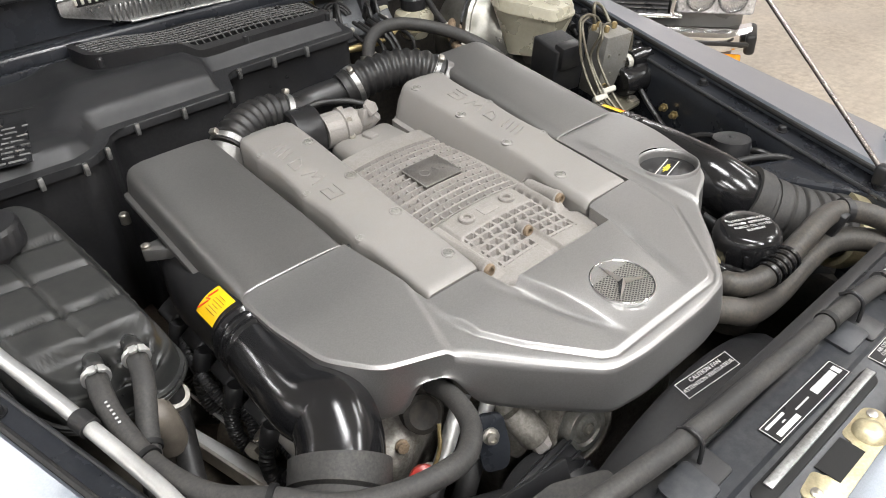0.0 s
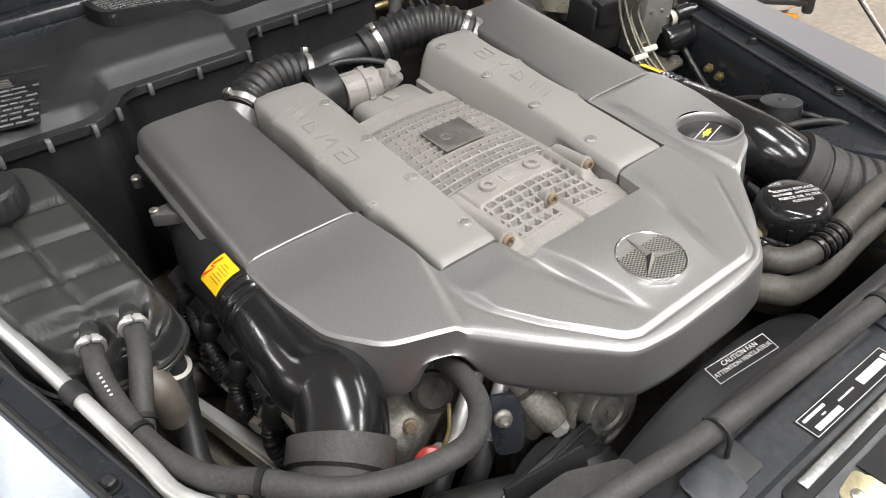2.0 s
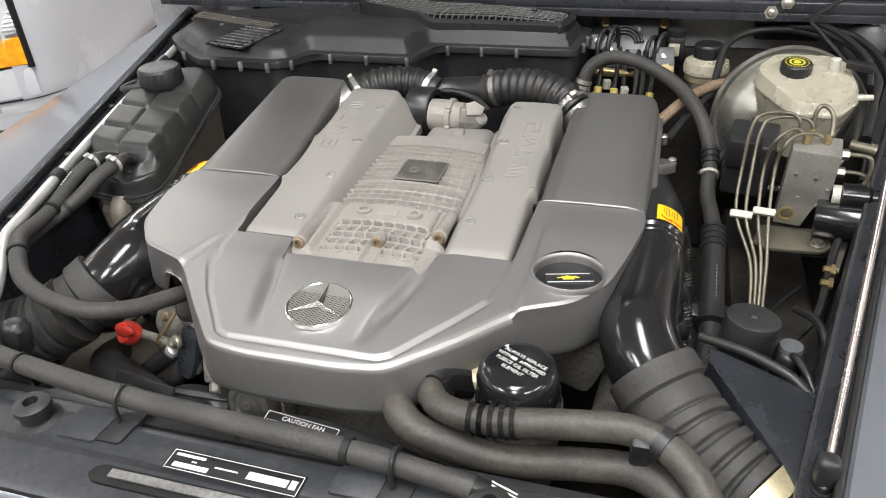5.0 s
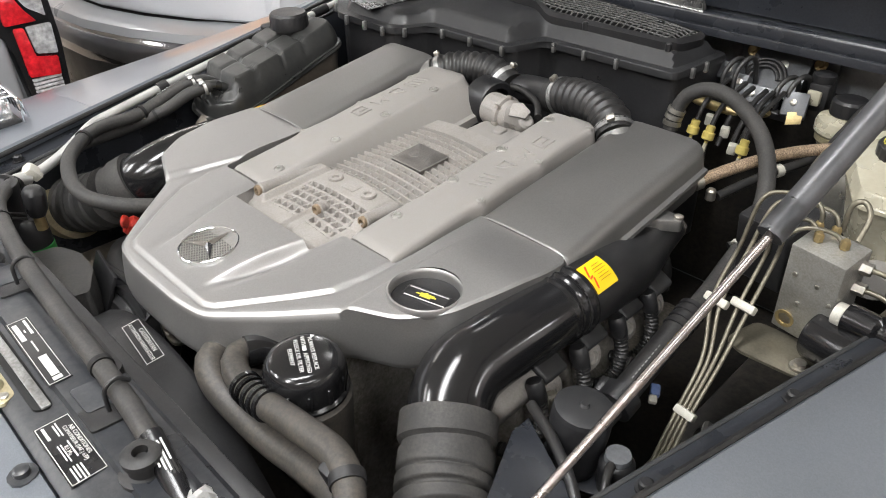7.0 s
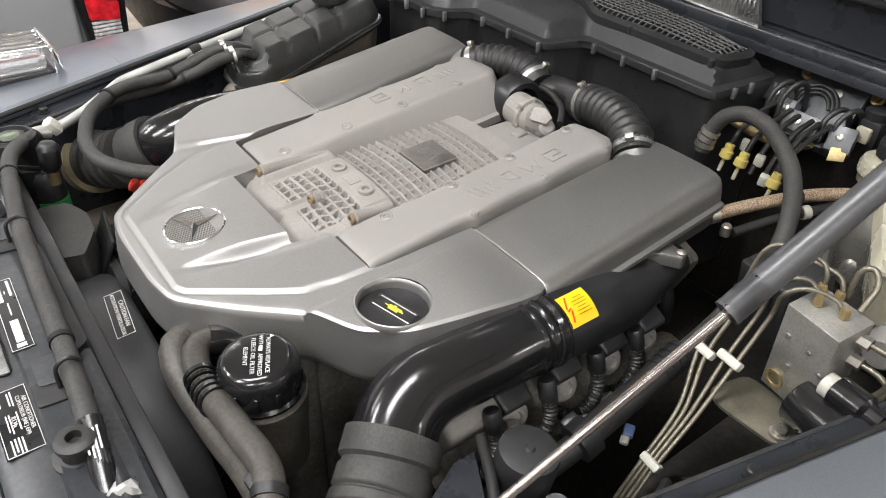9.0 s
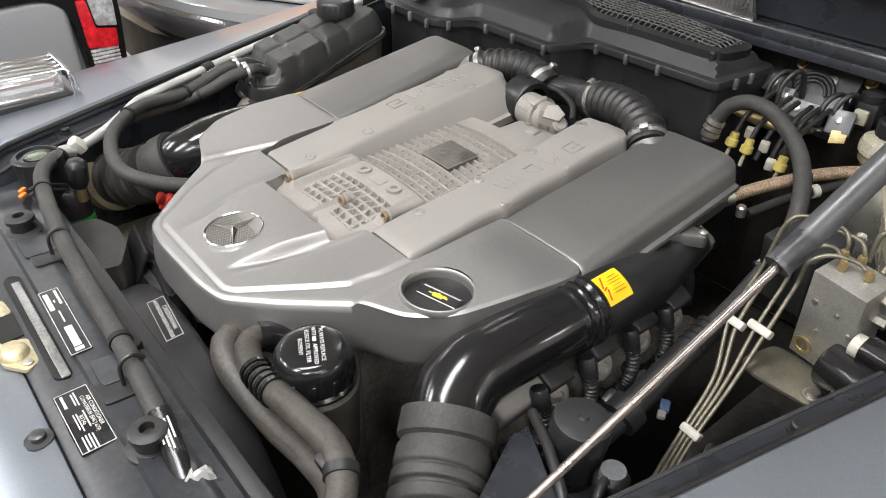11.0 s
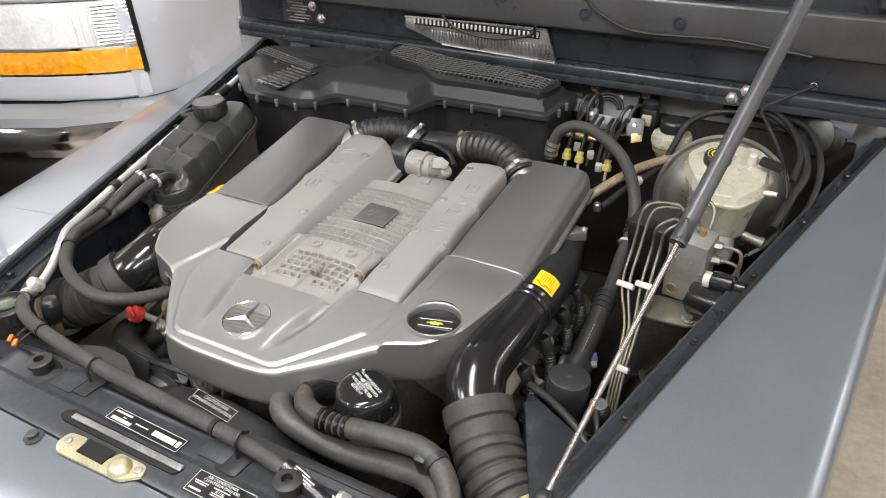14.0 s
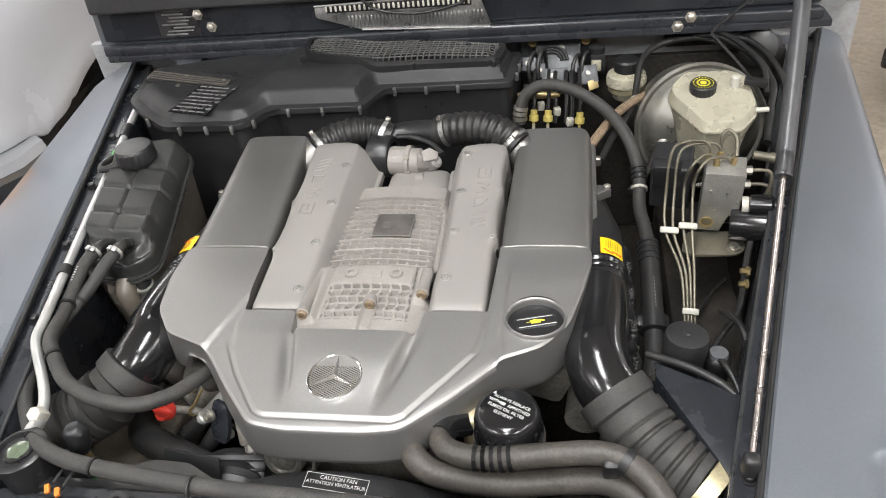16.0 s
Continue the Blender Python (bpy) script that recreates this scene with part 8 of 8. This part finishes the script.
for mirror in (1, -1):
    VM = Matrix(((0, 0, 1, -1.52), (mirror, 0, 0, -0.5 + mirror * 0.5), (0, 1, 0, 0), (0, 0, 0, 1)))
    frame_out = rounded([(-0.30, 1.018), (0.12, 1.018), (0.175, 1.000), (0.205, 0.955), (0.218, 0.740), (0.325, 0.738), (0.342, 0.95), (0.336, 1.140), (0.300, 1.165), (0.205, 1.118), (-0.30, 1.108)], 0.02, 3)
    lampb = part("lamp_surround", prism(frame_out, -0.05, 0.022, 0.006, 2, m=VM), GLOSS, van, "black lamp surround")
    for piece, outline, material, lift in (
            ("red_bar", [(-0.28, 1.042), (0.185, 1.042), (0.190, 1.084), (-0.28, 1.084)], REDLENS, 0.028),
            ("red_lens", [(0.226, 0.860), (0.312, 0.850), (0.318, 0.905), (0.258, 0.915), (0.250, 1.000), (0.222, 1.000)], REDLENS, 0.032),
            ("red_lens", [(0.232, 0.748), (0.310, 0.748), (0.312, 0.780), (0.232, 0.772)], REDLENS, 0.030),
            ("red_lens", [(0.202, 1.012), (0.290, 1.012), (0.262, 1.050), (0.236, 1.110), (0.205, 1.100)], REDLENS, 0.032),
            ("clear_lens", [(0.264, 0.922), (0.322, 0.912), (0.326, 1.000), (0.256, 1.000)], FROST, 0.030),
            ("clear_lens", [(0.250, 1.090), (0.272, 1.052), (0.318, 1.020), (0.318, 1.130), (0.296, 1.148)], FROST, 0.030),
            ("amber_lens", [(0.296, 1.090), (0.316, 1.080), (0.316, 1.126), (0.300, 1.138)], AMBER, 0.036)):
        part(piece, prism(rounded(outline, 0.006, 3), 0.0, lift, 0.004, 2, m=VM), material, lampb, piece.replace("_", " "))
    for k in range(6):
        part("clear_rib", prism([(0.230, 0.786 + k * 0.0115), (0.312, 0.786 + k * 0.0115), (0.313, 0.795 + k * 0.0115), (0.229, 0.795 + k * 0.0115)], 0.0, 0.030, 0.003, 2, m=VM), FROST, lampb, "clear ribbed lens")
for y in (0.18, -1.25):
    w = part("wheel", lathe([(0.18, -0.10), (0.31, -0.10), (0.33, -0.07), (0.33, 0.07), (0.31, 0.10), (0.20, 0.10)], facing((-2.25, y, 0.33), (0, 1, 0)), 32), TYRE, van)

# classic saloon on the other side, standing askew
cl = thing("classic_saloon", (3.4, 2.7, 0), "classic saloon with twin round headlamps and chrome grille", "car")
CQ = Matrix.Translation((2.24 - 0.023, 1.9 + 0.033, 0)) @ Matrix.Rotation(radians(35), 4, "Z") @ Matrix(((0, 1, 0, 0), (-1, 0, 0, 0), (0, 0, 1, 0), (0, 0, 0, 1)))


def cpart(name, bm, material, parent, label=""):
    """A part of the saloon, in its own frame: x across, y back along the car, z up."""
    bmesh.ops.transform(bm, matrix=CQ, verts=bm.verts)
    return part(name, bm, material, parent, label)


cpart("nose", box((1.66, 0.8, 0.34), pose(0, 0.47, 0.46), 0.05, 4), OLDPAINT, cl)
# Paler than the body: the bonnet's reflection is put into its paint.
cpart("bonnet", loft(bmesh.new(), [[(x, b, z + 0.03 * (1 - (x / 0.8) ** 2)) for x in span(-0.80, 0.80, 12)] for b, z in ((0.02, 0.60), (0.05, 0.63), (0.15, 0.655), (1.4, 0.74))]), GREYPAINT, cl, "bonnet paled to carry its reflection")
cpart("body", box((1.68, 2.9, 0.45), pose(0, 2.1, 0.50), 0.08, 4), OLDPAINT, cl)
cpart("cabin", box((1.36, 1.7, 0.46), pose(0, 2.4, 0.93), 0.18, 4), OLDPAINT, cl)
grl = cpart("grille", box((0.96, 0.04, 0.22), pose(0, 0.05, 0.535), 0.004), FLAT_BLACK, cl, "dark grille")
SLAT = mat("grille_slat", (0.11, 0.11, 0.115), 0.32, 0.6, 0.05, 300, 0.0)
for k in range(9):
    cpart("slat", box((0.94, 0.03, 0.010), pose(0, 0.028, 0.455 + k * 0.0205, 25), 0.003), SLAT, grl)
cpart("top_rail", box((1.02, 0.06, 0.030), pose(0, 0.022, 0.648), 0.013, 3), CHROME, grl, "chrome top rail")
cpart("surround", tube([(-0.50, 0.02, 0.64), (-0.49, 0.02, 0.46), (-0.46, 0.02, 0.435), (0.46, 0.02, 0.435), (0.49, 0.02, 0.46), (0.50, 0.02, 0.64)], 0.013, 10), CHROME, grl, "chrome surround")
cpart("mid_rail", box((0.96, 0.03, 0.016), pose(0, 0.008, 0.535), 0.006), CHROME, grl, "chrome middle rail")
bm = sweep(bmesh.new(), [Vector((math.cos(a_) * 0.112, -0.015, 0.525 + math.sin(a_) * 0.112)) for a_ in (2 * PI * k / 48 for k in range(49))], 0.012, 10, False)
cpart("emblem_ring", bm, CHROME, grl, "chrome ring emblem")
cpart("emblem_ground", lathe([(0.10, -0.006), (0.10, 0.0)], facing((0, 0.0, 0.525), (0, -1, 0)), 36), FLAT_BLACK, grl)
bm = bmesh.new()
for k in range(3):
    a_ = PI / 2 + 2 * PI * k / 3
    sweep(bm, [Vector((0, -0.014, 0.525)), Vector((math.cos(a_) * 0.108, -0.012, 0.525 + math.sin(a_) * 0.108))], lambda l, u: 0.017 * (1 - u) + 0.003, 4)
cpart("emblem_star", bm, CHROME, grl, "chrome three-armed star")
for side in (1, -1):
    cpart("lamp_housing", box((0.36, 0.05, 0.17), pose(side * 0.685, 0.05, 0.530), 0.02, 3), FROST, cl, "silver headlamp housing")
    for x in (0.612, 0.757):
        at = (side * x, 0.018, 0.528)
        hd = cpart("headlamp", lathe([(0.070, -0.02), (0.071, 0.0), (0.067, 0.008), (0.063, 0.002)], facing(at, (0, -1, 0)), 32), CHROME, cl, "round chrome-rimmed headlamp")
        cpart("reflector", lathe([(0.062, 0.0), (0.05, -0.010), (0.02, -0.016)], facing(at, (0, -1, 0)), 28), CHROME, hd)
        cpart("glass", lathe([(0.064, 0.002), (0.058, 0.010), (0.040, 0.017), (0.012, 0.020)], facing(at, (0, -1, 0)), 32), LENS, hd)
    cpart("indicator", box((0.15, 0.03, 0.055), pose(side * 0.76, -0.03, 0.250), 0.01), AMBER, cl, "amber indicator")
    cpart("bumper_end", box((0.05, 0.20, 0.10), pose(side * 0.875, 0.06, 0.325, 0, 0, side * -6), 0.018, 3), RUBBER, cl, "black rubber bumper end")
    cpart("wheel", lathe([(0.18, -0.09), (0.28, -0.09), (0.30, -0.06), (0.30, 0.06), (0.28, 0.09), (0.20, 0.09)], facing((side * 0.70, 0.90, 0.30), (1, 0, 0)), 32), TYRE, cl)
cpart("bumper", loft(bmesh.new(), [[(x, b + 0.10 * smooth(0.72, 0.90, abs(x)), z) for x in span(-0.87, 0.87, 30)] for b, z in ((0.0, 0.395), (-0.055, 0.390), (-0.080, 0.370), (-0.085, 0.335), (-0.070, 0.300), (-0.02, 0.285))]), CHROME, cl, "chrome bumper")
cpart("bumper_strip", box((1.70, 0.02, 0.022), pose(0, -0.083, 0.345), 0.008), RUBBER, cl)
cpart("apron", box((1.60, 0.05, 0.14), pose(0, 0.06, 0.28), 0.02), OLDPAINT, cl)
